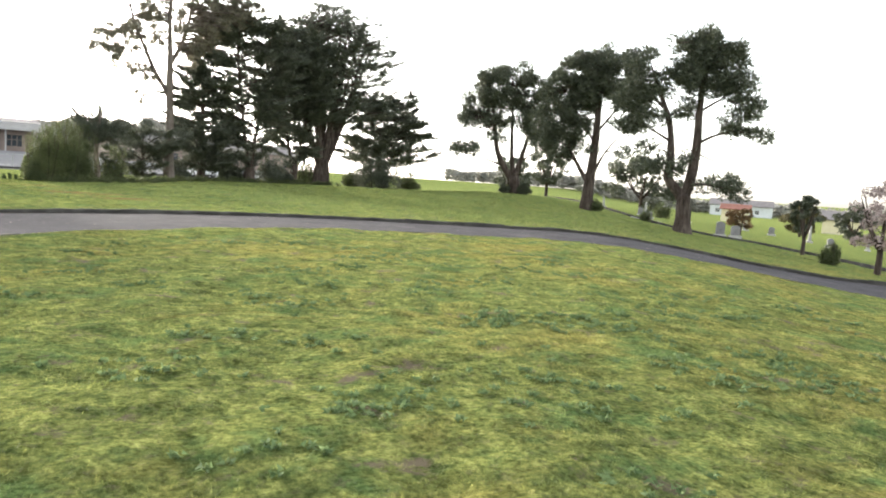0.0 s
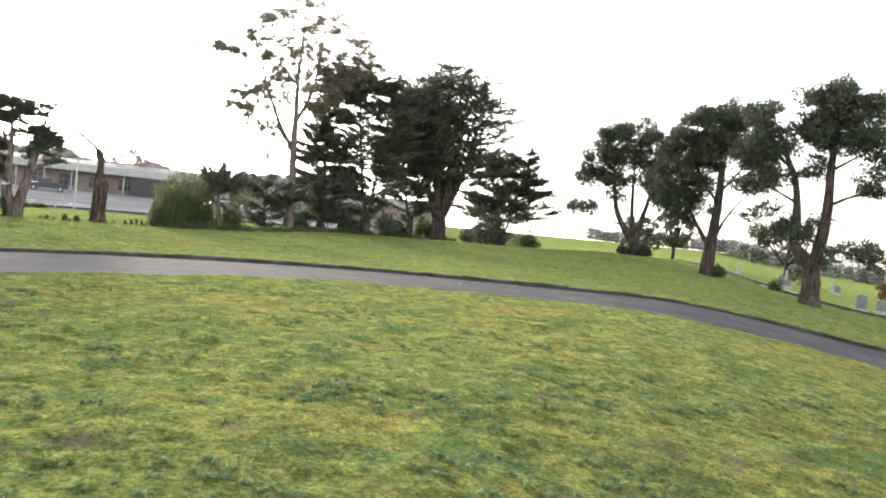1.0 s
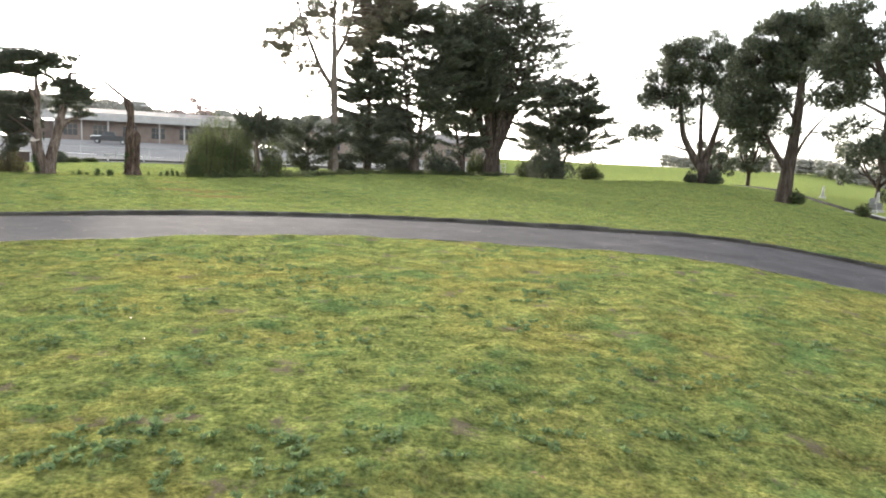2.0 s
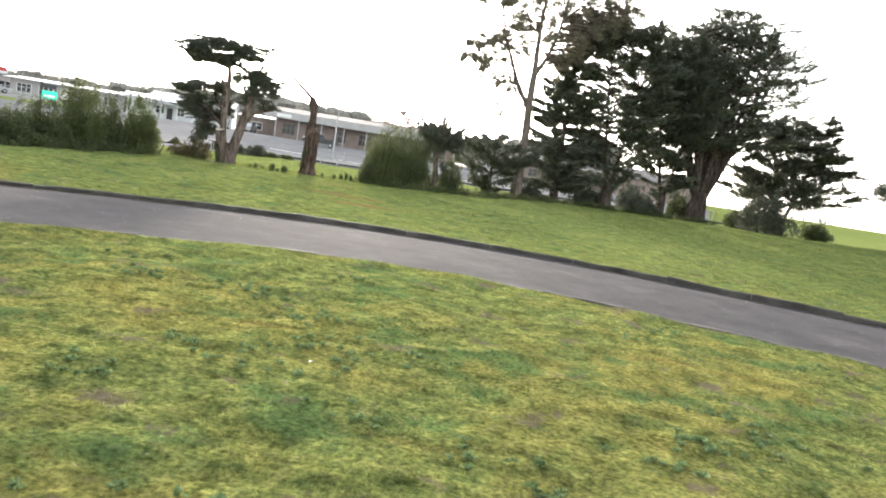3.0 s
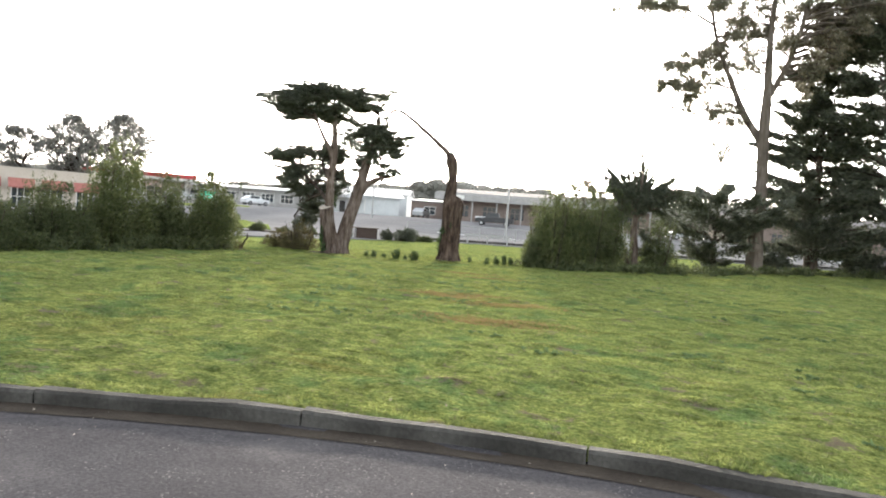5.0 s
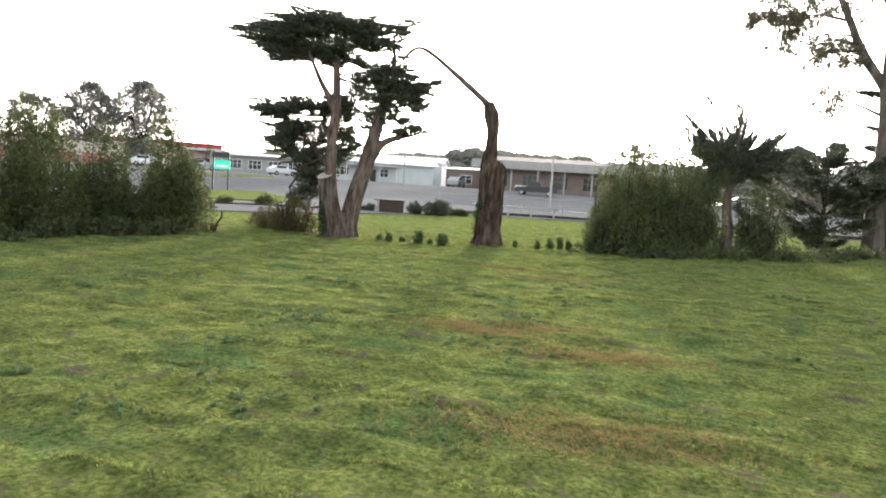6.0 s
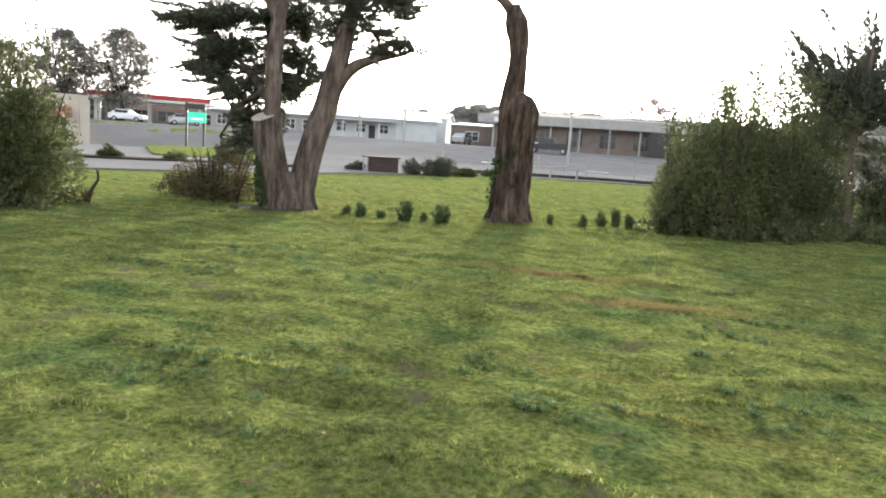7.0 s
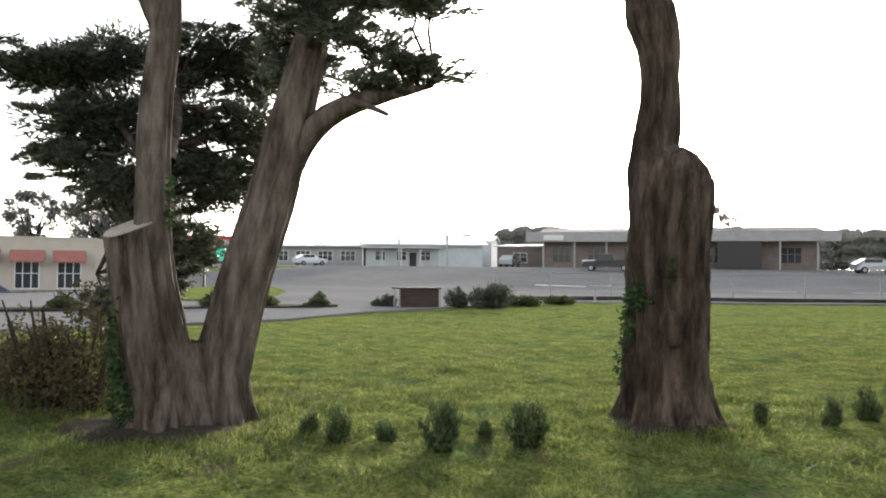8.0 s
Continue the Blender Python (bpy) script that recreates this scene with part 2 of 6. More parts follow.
def bark(name, colours, sx=7.0, depth=0.05):
    """Furrowed bark: ridges run up the trunk."""
    m, n, l, p = nodes(name)
    tc = n.new("ShaderNodeTexCoord")
    mp = n.new("ShaderNodeMapping")
    mp.inputs["Scale"].default_value = (sx, sx, sx * 0.2)
    l.new(tc.outputs["Object"], mp.inputs[0])
    a = noise_tex(n, l, mp.outputs[0], 1.1, 8, 0.68)
    b = noise_tex(n, l, tc.outputs["Object"], 1.3, 3)
    r = ramp(n, [(0.36, colours[0]), (0.5, colours[1]), (0.66, colours[2])])
    l.new(a.outputs["Fac"], r.inputs[0])
    r2 = ramp(n, [(0.3, (0.65, 0.6, 0.55)), (0.7, (1.1, 1.08, 1.05))])
    l.new(b.outputs["Fac"], r2.inputs[0])
    l.new(mixed(n, l, 1.0, r.outputs[0], r2.outputs[0], 'MULTIPLY'), p.inputs["Base Color"])
    p.inputs["Roughness"].default_value = 0.92
    p.inputs["Specular IOR Level"].default_value = 0.15
    bp = n.new("ShaderNodeBump")
    bp.inputs["Strength"].default_value, bp.inputs["Distance"].default_value = 0.9, depth
    l.new(a.outputs["Fac"], bp.inputs["Height"])
    l.new(bp.outputs[0], p.inputs["Normal"])
    return m


def make_asphalt():
    """Worn road: grey binder, pale stone specks, faint bleached patches and hairline repairs."""
    m, n, l, p = nodes("asphalt")
    g = n.new("ShaderNodeNewGeometry")
    patch = noise_tex(n, l, g.outputs["Position"], 0.8, 6, 0.7)
    base = ramp(n, [(0.34, (0.057, 0.054, 0.057)), (0.55, (0.074, 0.070, 0.073)), (0.70, (0.100, 0.094, 0.095))])
    l.new(patch.outputs["Fac"], base.inputs[0])
    grit = noise_tex(n, l, g.outputs["Position"], 38, 5, 0.75)
    r = ramp(n, [(0.32, (0.62, 0.62, 0.62)), (0.55, (1.0, 1.0, 1.0)), (0.72, (1.5, 1.46, 1.42))])
    l.new(grit.outputs["Fac"], r.inputs[0])
    c = mixed(n, l, 1.0, base.outputs[0], r.outputs[0], 'MULTIPLY')
    stones = n.new("ShaderNodeTexVoronoi")
    stones.inputs["Scale"].default_value = 26
    l.new(g.outputs["Position"], stones.inputs["Vector"])
    speck = ramp(n, [(0.0, (1, 1, 1)), (0.16, (1, 1, 1)), (0.22, (0, 0, 0))])
    l.new(stones.outputs["Distance"], speck.inputs[0])
    few = noise_tex(n, l, g.outputs["Position"], 2.6, 3)
    some = ramp(n, [(0.50, (0, 0, 0)), (0.62, (0.8, 0.8, 0.8))])
    l.new(few.outputs["Fac"], some.inputs[0])
    f = mixed(n, l, 1.0, speck.outputs[0], some.outputs[0], 'MULTIPLY')
    l.new(mixed(n, l, f, c, (0.20, 0.19, 0.18)), p.inputs["Base Color"])
    p.inputs["Roughness"].default_value = 1.0
    p.inputs["Specular IOR Level"].default_value = 0.03
    bp = n.new("ShaderNodeBump")
    bp.inputs["Strength"].default_value, bp.inputs["Distance"].default_value = 0.7, 0.014
    l.new(grit.outputs["Fac"], bp.inputs["Height"])
    l.new(bp.outputs[0], p.inputs["Normal"])
    return m


def plain(name, colour, rough=0.5, metal=0.0, emit=0.0):
    m, n, l, p = nodes(name)
    tc = n.new("ShaderNodeTexCoord")
    t = noise_tex(n, l, tc.outputs["Object"], 9, 5)
    r = ramp(n, [(0.3, tuple(0.82 * v for v in colour)), (0.7, colour)])
    l.new(t.outputs["Fac"], r.inputs[0])
    l.new(r.outputs[0], p.inputs["Base Color"])
    p.inputs["Roughness"].default_value, p.inputs["Metallic"].default_value = rough, metal
    if emit:
        l.new(r.outputs[0], p.inputs["Emission Color"])
        p.inputs["Emission Strength"].default_value = emit
    return m


GROUND = make_ground()
BLADES = make_blades()
ASPHALT = make_asphalt()
LOT = surface("lot_asphalt", [(0.19, 0.186, 0.187), (0.27, 0.263, 0.261)], 0.12, 8, 1.0, 0.2, 0.02)
LOT.node_tree.nodes["Principled BSDF"].inputs["Specular IOR Level"].default_value = 0.0
KERB = surface("kerb_concrete", [(0.030, 0.029, 0.026), (0.055, 0.052, 0.047), (0.10, 0.095, 0.086)], 1.5, 30, 0.9, 0.6, 0.02)
KERB_PALE = surface("pale_kerb_concrete", [(0.055, 0.052, 0.046), (0.095, 0.090, 0.081), (0.15, 0.142, 0.128)], 1.5, 30, 0.9, 0.6, 0.02)
CONCRETE = surface("concrete", [(0.33, 0.32, 0.30), (0.45, 0.44, 0.41)], 1.0, 30, 0.85, 0.3, 0.01)
MULCH = surface("mulch", [(0.040, 0.032, 0.026), (0.075, 0.062, 0.048)], 3, 40, 0.95, 0.6, 0.03)
BARK_RED = bark("cypress_bark", [(0.022, 0.016, 0.013), (0.070, 0.050, 0.040), (0.150, 0.114, 0.094)])
BARK_GREY = bark("grey_bark", [(0.042, 0.031, 0.026), (0.118, 0.092, 0.079), (0.205, 0.172, 0.153)], 6.0, 0.05)
BARK_DARK = bark("dark_bark", [(0.026, 0.020, 0.017), (0.060, 0.048, 0.041), (0.105, 0.085, 0.074)], 5.0, 0.05)
BARK_PALE = bark("pale_bark", [(0.060, 0.050, 0.043), (0.115, 0.098, 0.084), (0.19, 0.165, 0.145)], 3.0, 0.015)
CUT = surface("cut_wood", [(0.34, 0.29, 0.24), (0.48, 0.43, 0.37)], 3, 30, 0.8, 0.3, 0.01)
CYPRESS = leafy("cypress_leaves", (0.050, 0.058, 0.044), (0.120, 0.128, 0.092), 0.6, 0.32)
PINE = leafy("pine_needles", (0.044, 0.053, 0.038), (0.108, 0.118, 0.076), 0.6, 0.32)
BUSH = leafy("bush_leaves", (0.046, 0.060, 0.026), (0.115, 0.130, 0.058), 0.55, 0.42)
WILLOW = leafy("pale_bush_leaves", (0.054, 0.070, 0.028), (0.150, 0.165, 0.068), 0.55, 0.4)
BRUSH = leafy("brush_leaves", (0.050, 0.045, 0.020), (0.125, 0.105, 0.048), 0.7, 0.3)
EUCLEAF = leafy("gum_leaves", (0.090, 0.090, 0.064), (0.215, 0.185, 0.130), 0.6, 0.35)
# far foliage pale and greyed: the haze of distance is put into the colour
HAZED_LEAF = leafy("hazed_far_leaves", (0.14, 0.138, 0.128), (0.24, 0.232, 0.212), 0.7, 0.35, 0.2)
HAZED_WOODS = leafy("hazed_woods_leaves", (0.21, 0.205, 0.18), (0.31, 0.30, 0.265), 0.8, 0.3, 0.05)
IVY = leafy("ivy_leaves", (0.016, 0.036, 0.012), (0.052, 0.088, 0.030), 0.8, 0.25)
SEEDLING = leafy("seedling_leaves", (0.040, 0.066, 0.026), (0.115, 0.145, 0.060), 0.85, 0.3)
WEED = leafy("weed_leaves", (0.070, 0.116, 0.046), (0.145, 0.195, 0.085), 0.9, 0.35)
DRYGRASS = leafy("dry_grass", (0.150, 0.112, 0.048), (0.270, 0.195, 0.088), 0.8, 0.4)
BLOSSOM = leafy("bare_twigs", (0.20, 0.15, 0.14), (0.34, 0.27, 0.26), 0.7, 0.2)
RUST = leafy("rust_leaves", (0.10, 0.060, 0.028), (0.19, 0.115, 0.055), 0.6, 0.3)


# ---------------------------------------------------------------- building blocks
def mesh_of(name, verts, faces, mat, smooth_shade=False):
    """A mesh from an (n, 3) array and an (m, k) array of faces."""
    verts, faces = np.asarray(verts, np.float32), np.asarray(faces, np.int32)
    me = bpy.data.meshes.new(name)
    m, k = faces.shape
    me.vertices.add(len(verts))
    me.vertices.foreach_set("co", verts.ravel())
    me.loops.add(m * k)
    me.loops.foreach_set("vertex_index", faces.ravel())
    me.polygons.add(m)
    me.polygons.foreach_set("loop_start", np.arange(0, m * k, k, dtype=np.int32))
    if smooth_shade:
        me.polygons.foreach_set("use_smooth", np.ones(m, bool))
    me.update(calc_edges=True)
    me.materials.append(mat)
    return me


def part(name, data, parent=None, label="", mat=None):
    """Links a mesh, or a bmesh with its material, as one object under a thing."""
    if isinstance(data, bmesh.types.BMesh):
        me = bpy.data.meshes.new(name)
        data.normal_update()
        data.to_mesh(me)
        data.free()
        me.materials.append(mat)
        data = me
    ob = new(name, data)
    if parent is not None:
        ob.parent = parent
    return tagged(ob, label)


def thing(name, x, y, label, category, group="", turn=0.0, z=None, kind=""):
    e = new(name)
    e.matrix_basis = pose(x, y, high(x, y) if z is None else z, 0, 0, turn)
    return tagged(e, label, category, group, kind)


def box(bm, x0, y0, z0, x1, y1, z1, bevel=0.0):
    m = Matrix.Translation(((x0 + x1) / 2, (y0 + y1) / 2, (z0 + z1) / 2)) @ Matrix.Diagonal((x1 - x0, y1 - y0, z1 - z0, 1))
    made = bmesh.ops.create_cube(bm, size=1, matrix=m)
    if bevel:
        edges = list({e for v in made["verts"] for e in v.link_edges})
        bmesh.ops.bevel(bm, geom=edges, offset=bevel, segments=2, affect='EDGES', profile=0.5)
    return bm


def boxed(*a, bevel=0.0):
    return box(bmesh.new(), *a, bevel=bevel)


def tube(points, radii, sides=10, rng=None, rough=0.0, ridges=0, closed=True, furrow=0.0):
    """Vertices and quads of a tapered limb along points; rough: unevenness; ridges: lobes round it."""
    p = np.array(points, float)
    r = np.array(radii, float)
    d = np.gradient(p, axis=0)
    d /= np.linalg.norm(d, axis=1, keepdims=True) + 1e-9
    ref = np.array([1.0, 0.13, 0.0]) if abs(d[0, 2]) > 0.5 else np.array([0.0, 0.1, 1.0])
    a = np.cross(d, ref)
    a /= np.linalg.norm(a, axis=1, keepdims=True)
    b = np.cross(d, a)
    th = np.arange(sides) / sides * 2 * np.pi
    rr = np.repeat(r[:, None], sides, 1)
    if ridges:
        ph = np.linspace(0, 1.3, len(p))[:, None]
        rr = rr * (1 + 0.07 * np.sin(ridges * th[None] + 3 * ph) + 0.05 * np.sin((ridges * 2 + 1) * th[None] - 2 * ph + 1))
    if furrow:
        s = np.concatenate([[0], np.cumsum(np.linalg.norm(np.diff(p, axis=0), axis=1))])[:, None]
        t = th[None]
        big = np.abs(np.sin(6.5 * t + 0.9 * np.sin(1.3 * s + 2 * t) + 0.35 * np.sin(5.1 * s + t)))
        fine = np.abs(np.sin(15.5 * t + 1.5 * np.sin(2.3 * s + 3 * t) + 0.6 * np.sin(7.7 * s - 2 * t)))
        lump = np.sin(2 * t + 1.9 * s) * np.sin(3 * t - 2.7 * s + 1)
        rr = rr * (1 + furrow * (0.62 * big ** 0.6 + 0.38 * fine ** 0.6 - 0.7 + 0.30 * lump))
    if rough and rng is not None:
        rr = rr * (1 + rough * rng.normal(size=rr.shape))
    v = p[:, None] + rr[..., None] * (np.cos(th)[None, :, None] * a[:, None] + np.sin(th)[None, :, None] * b[:, None])
    v = v.reshape(-1, 3)
    i, j = np.meshgrid(np.arange(len(p) - 1), np.arange(sides), indexing='ij')
    k = (j + 1) % sides
    f = np.stack([i * sides + j, i * sides + k, (i + 1) * sides + k, (i + 1) * sides + j], -1).reshape(-1, 4)
    if closed:
        n = len(v)
        v = np.vstack([v, p[-1]])
        e = (len(p) - 1) * sides
        cap = np.stack([e + np.arange(sides), e + (np.arange(sides) + 1) % sides, np.full(sides, n), np.full(sides, n)], -1)
        f = np.vstack([f, cap])
    return v, f


def joined(pieces):
    vs, fs, n = [], [], 0
    for v, f in pieces:
        vs.append(v)
        fs.append(f + n)
        n += len(v)
    return np.vstack(vs), np.vstack(fs)


def fix_caps(f):
    """Quads whose last two corners coincide become proper triangles elsewhere; here they are kept apart by kind."""
    tri = f[:, 2] == f[:, 3]
    return f[~tri], f[tri][:, :3]


def limb_mesh(name, pieces, mat):
    v, f = joined(pieces)
    q, t = fix_caps(f)
    me = bpy.data.meshes.new(name)
    nq, nt = len(q), len(t)
    me.vertices.add(len(v))
    me.vertices.foreach_set("co", np.asarray(v, np.float32).ravel())
    me.loops.add(nq * 4 + nt * 3)
    me.loops.foreach_set("vertex_index", np.concatenate([q.ravel(), t.ravel()]).astype(np.int32))
    me.polygons.add(nq + nt)
    me.polygons.foreach_set("loop_start", np.concatenate([np.arange(nq) * 4, nq * 4 + np.arange(nt) * 3]).astype(np.int32))
    me.polygons.foreach_set("use_smooth", np.ones(nq + nt, bool))
    me.update(calc_edges=True)
    me.materials.append(mat)
    return me


def leaves(rng, blobs, size, aspect=2.5, out=0.6, droop=0.0, flat=0.5, hollow=0.35, gaps=0.0):
    """Leaf blades in clumps. blobs: rows of x, y, z, rx, ry, rz, count. out: how far leaves point away from the clump's
    middle; flat: how level they lie; hollow: how much they keep to the clump's outside."""
    P, D = [], []
    for x, y, z, rx, ry, rz, n in blobs:
        n = int(n)
        d = rng.normal(size=(n, 3))
        d /= np.linalg.norm(d, axis=1, keepdims=True)
        s = rng.random(n) ** (1 / 3)
        s = hollow + (1 - hollow) * s
        s = s * (1 + 0.16 * np.sin(5 * d[:, 0] + x) * np.cos(4 * d[:, 1] + y + 3 * d[:, 2]) + 0.10 * rng.normal(size=n))
        q = d * s[:, None] * (rx, ry, rz)
        if gaps:
            w = np.sin(2.3 * q[:, 0] / rx * 2 + x * 3) + np.sin(2.9 * q[:, 1] / ry * 2 + y) + np.sin(3.1 * q[:, 2] / rz * 2 + z * 2)
            keep = w > (gaps - 1.5) + 0.3 * rng.normal(size=n)
            q, d = q[keep], d[keep]
        P.append(q + (x, y, z))
        dd = d * (1, 1, 1 - flat) * out + rng.normal(size=d.shape) * (0.5, 0.5, 0.5 * (1 - flat))
        dd[:, 2] -= droop
        D.append(dd)
    P, D = np.vstack(P), np.vstack(D)
    D /= np.linalg.norm(D, axis=1, keepdims=True) + 1e-9
    n = len(P)
    side = np.cross(D, rng.normal(size=(n, 3)))
    side /= np.linalg.norm(side, axis=1, keepdims=True) + 1e-9
    L = (size * (0.6 + 0.8 * rng.random(n)))[:, None]
    Wd = L / aspect
    foot, tip = P - D * L * 0.5, P + D * L * 0.5
    v = np.stack([foot - side * Wd * 0.5, foot + side * Wd * 0.5, tip], 1).reshape(-1, 3)
    return v, np.arange(3 * n).reshape(-1, 3)


def sprays(rng, lines, size, aspect=3.2):
    """Leaf blades along boughs. lines: rows of start, end, width, thickness, count; they thin out and narrow towards the tip."""
    P, D = [], []
    for a, b, wide, thick, n in lines:
        n = int(n)
        a, b = np.asarray(a, float), np.asarray(b, float)
        way = b - a
        L = np.linalg.norm(way) + 1e-9
        way = way / L
        across = np.cross(way, (0, 0, 1.0))
        across /= np.linalg.norm(across) + 1e-9
        t = 1 - (1 - rng.random(n)) ** 0.8
        w = (1 - t) ** 0.6 * wide
        o = rng.normal(size=n) * 0.55
        q = a + way * (t * L)[:, None] + across * (o * w)[:, None]
        q[:, 2] += rng.normal(size=n) * thick * (1 - 0.6 * t) - 0.04 * np.abs(o) * w
        P.append(q)
        D.append(way * 1.0 + across * (0.9 * np.sign(o) * rng.random(n))[:, None] + rng.normal(size=(n, 3)) * (0.35, 0.35, 0.25) + (0, 0, 0.1))
    P, D = np.vstack(P), np.vstack(D)
    D /= np.linalg.norm(D, axis=1, keepdims=True) + 1e-9
    n = len(P)
    side = np.cross(D, rng.normal(size=(n, 3)))
    side /= np.linalg.norm(side, axis=1, keepdims=True) + 1e-9
    L = (size * (0.6 + 0.8 * rng.random(n)))[:, None]
    v = np.stack([P - D * L * 0.5 - side * L / aspect * 0.5, P - D * L * 0.5 + side * L / aspect * 0.5, P + D * L * 0.5], 1).reshape(-1, 3)
    return v, np.arange(3 * n).reshape(-1, 3)


def bend(a, b, rng, n=6, sag=0.15, wild=0.05):
    """A bent line from a to b."""
    a, b = np.array(a, float), np.array(b, float)
    t = np.linspace(0, 1, n)[:, None]
    L = np.linalg.norm(b - a)
    w = rng.normal(size=(n, 3)) * wild * L
    w[0] = w[-1] = 0
    return a + (b - a) * t + w + np.array([0, 0, 1]) * (sag * L * np.sin(np.pi * t))


def near_limb(limbs, q):
    """The point of the given limbs that suits a twig to q best: near, and lower than it."""
    best, at, rad = 1e9, None, 0.05
    for pts, rr in limbs:
        for p, r in zip(pts[1:], rr[1:]):
            c = np.linalg.norm(np.subtract(q, p)) + 1.1 * max(0, p[2] - q[2]) + (0.0 if p[2] < q[2] else 0.2)
            if c < best:
                best, at, rad = c, p, r
    return at, rad


def grown(name, x, y, label, limbs, blobs, trunk_mat, leaf_mat, size, seed, view=0.0, sides=10, twigs=True, group="", category="tree",
          aspect=2.5, out=0.6, droop=0.0, flat=0.5, hollow=0.35, gaps=0.0, ridges=5, z=None, crown_name="crown", dense=1.0, split=0):
    """A tree from limbs (points with radii) and leaf clumps, both in its own axes: u across, w away, v up; view turns them."""
    rng = np.random.default_rng(seed)
    e = thing(name, x, y, label, category, group, turn=view, z=z)
    pieces, all_limbs = [], []
    if split:
        fine = []
        for bx, by, bz, rx, ry, rz, n in blobs:
            for _ in range(split):
                fine.append((bx + rng.normal() * rx * 0.75, by + rng.normal() * ry * 0.75, bz + rng.normal() * rz * 0.8, rx * 0.5, ry * 0.5, rz * 0.55, n / split))
        blobs = fine
    for pts, rr in limbs:
        p = spline(pts, 0.35) if len(pts) > 2 else np.array(pts, float)
        t = np.linspace(0, 1, len(p))
        r = np.interp(t, np.linspace(0, 1, len(rr)), rr)
        all_limbs.append((p, r))
        pieces.append(tube(p, r, sides, rng, 0.03, ridges))
    if twigs:
        for bx, by, bz, rx, ry, rz, n in blobs:
            q = np.array([bx, by, bz])
            at, rad = near_limb(all_limbs, q)
            if at is None:
                continue
            L = np.linalg.norm(q - at)
            if L < 0.15:
                continue
            r0 = min(rad * 0.6, 0.012 + 0.022 * L)
            k = bend(at, q, rng, 6, 0.08, 0.05)
            pieces.append(tube(k, np.linspace(r0, r0 * 0.35, 6), 6))
            for _ in range(4):
                tip = q + rng.normal(size=3) * (rx * 0.5, ry * 0.5, rz * 0.5)
                pieces.append(tube(bend(k[3 + rng.integers(0, 2)], tip, rng, 4, 0.05, 0.06), np.linspace(r0 * 0.4, r0 * 0.12, 4), 4))
    part("trunk", limb_mesh("trunk", pieces, trunk_mat), e)
    if blobs:
        v, f = leaves(rng, [(*b[:6], b[6] * dense) for b in blobs], size, aspect, out, droop, flat, hollow, gaps)
        part(crown_name, mesh_of(crown_name, v, f, leaf_mat), e)
    return e

# ---------------------------------------------------------------- ground, road, kerbs
def grid_lines(lo, hi, fine_lo, fine_hi, step, grow=1.16):
    mid = list(np.arange(fine_lo, fine_hi + step / 2, step))
    up, s = [fine_hi], step
    while up[-1] < hi:
        s *= grow
        up.append(up[-1] + s)
    down, s = [fine_lo], step
    while down[-1] > lo:
        s *= grow
        down.append(down[-1] - s)
    return np.array(down[:0:-1] + mid + up[1:])


def build_ground():
    xs, ys = grid_lines(-2600, 2600, -12, 12, 0.08, 1.06), grid_lines(-2600, 2600, -15, 29, 0.08, 1.06)
    X, Y = np.meshgrid(xs, ys, indexing='ij')
    Z = lie(X, Y) + bumps(X, Y)
    d = off_road(X.ravel(), Y.ravel()).reshape(X.shape)
    Z = Z + tussock(X.ravel(), Y.ravel()).reshape(X.shape)
    Z = np.where(d < HALF + 0.04, Z - 0.6, Z)
    v = np.stack([X, Y, Z], -1).reshape(-1, 3)
    n, m = len(xs), len(ys)
    i, j = np.meshgrid(np.arange(n - 1), np.arange(m - 1), indexing='ij')
    f = np.stack([i * m + j, (i + 1) * m + j, (i + 1) * m + j + 1, i * m + j + 1], -1).reshape(-1, 4)
    tagged(part("ground", mesh_of("ground", v, f, GROUND, True)), "patchy mown lawn with yellowed and bare places", "ground", kind="structure")


def strip(line, offsets, rise, name, mat):
    """A strip along a line: offsets to its left in metres, each with a height over the land."""
    d = np.gradient(line, axis=0)
    d /= np.linalg.norm(d, axis=1, keepdims=True)
    nrm = np.stack([-d[:, 1], d[:, 0]], -1)
    rows = []
    for o, h in zip(offsets, rise):
        q = line + nrm * o
        rows.append(np.stack([q[:, 0], q[:, 1], lie(q[:, 0], q[:, 1]) + bumps(q[:, 0], q[:, 1]) * (abs(o) > HALF) + h], -1))
    v = np.stack(rows, 1).reshape(-1, 3)
    k = len(offsets)
    i, j = np.meshgrid(np.arange(len(line) - 1), np.arange(k - 1), indexing='ij')
    f = np.stack([i * k + j, (i + 1) * k + j, (i + 1) * k + j + 1, i * k + j + 1], -1).reshape(-1, 4)[:, ::-1]
    return mesh_of(name, v, f, mat, True)


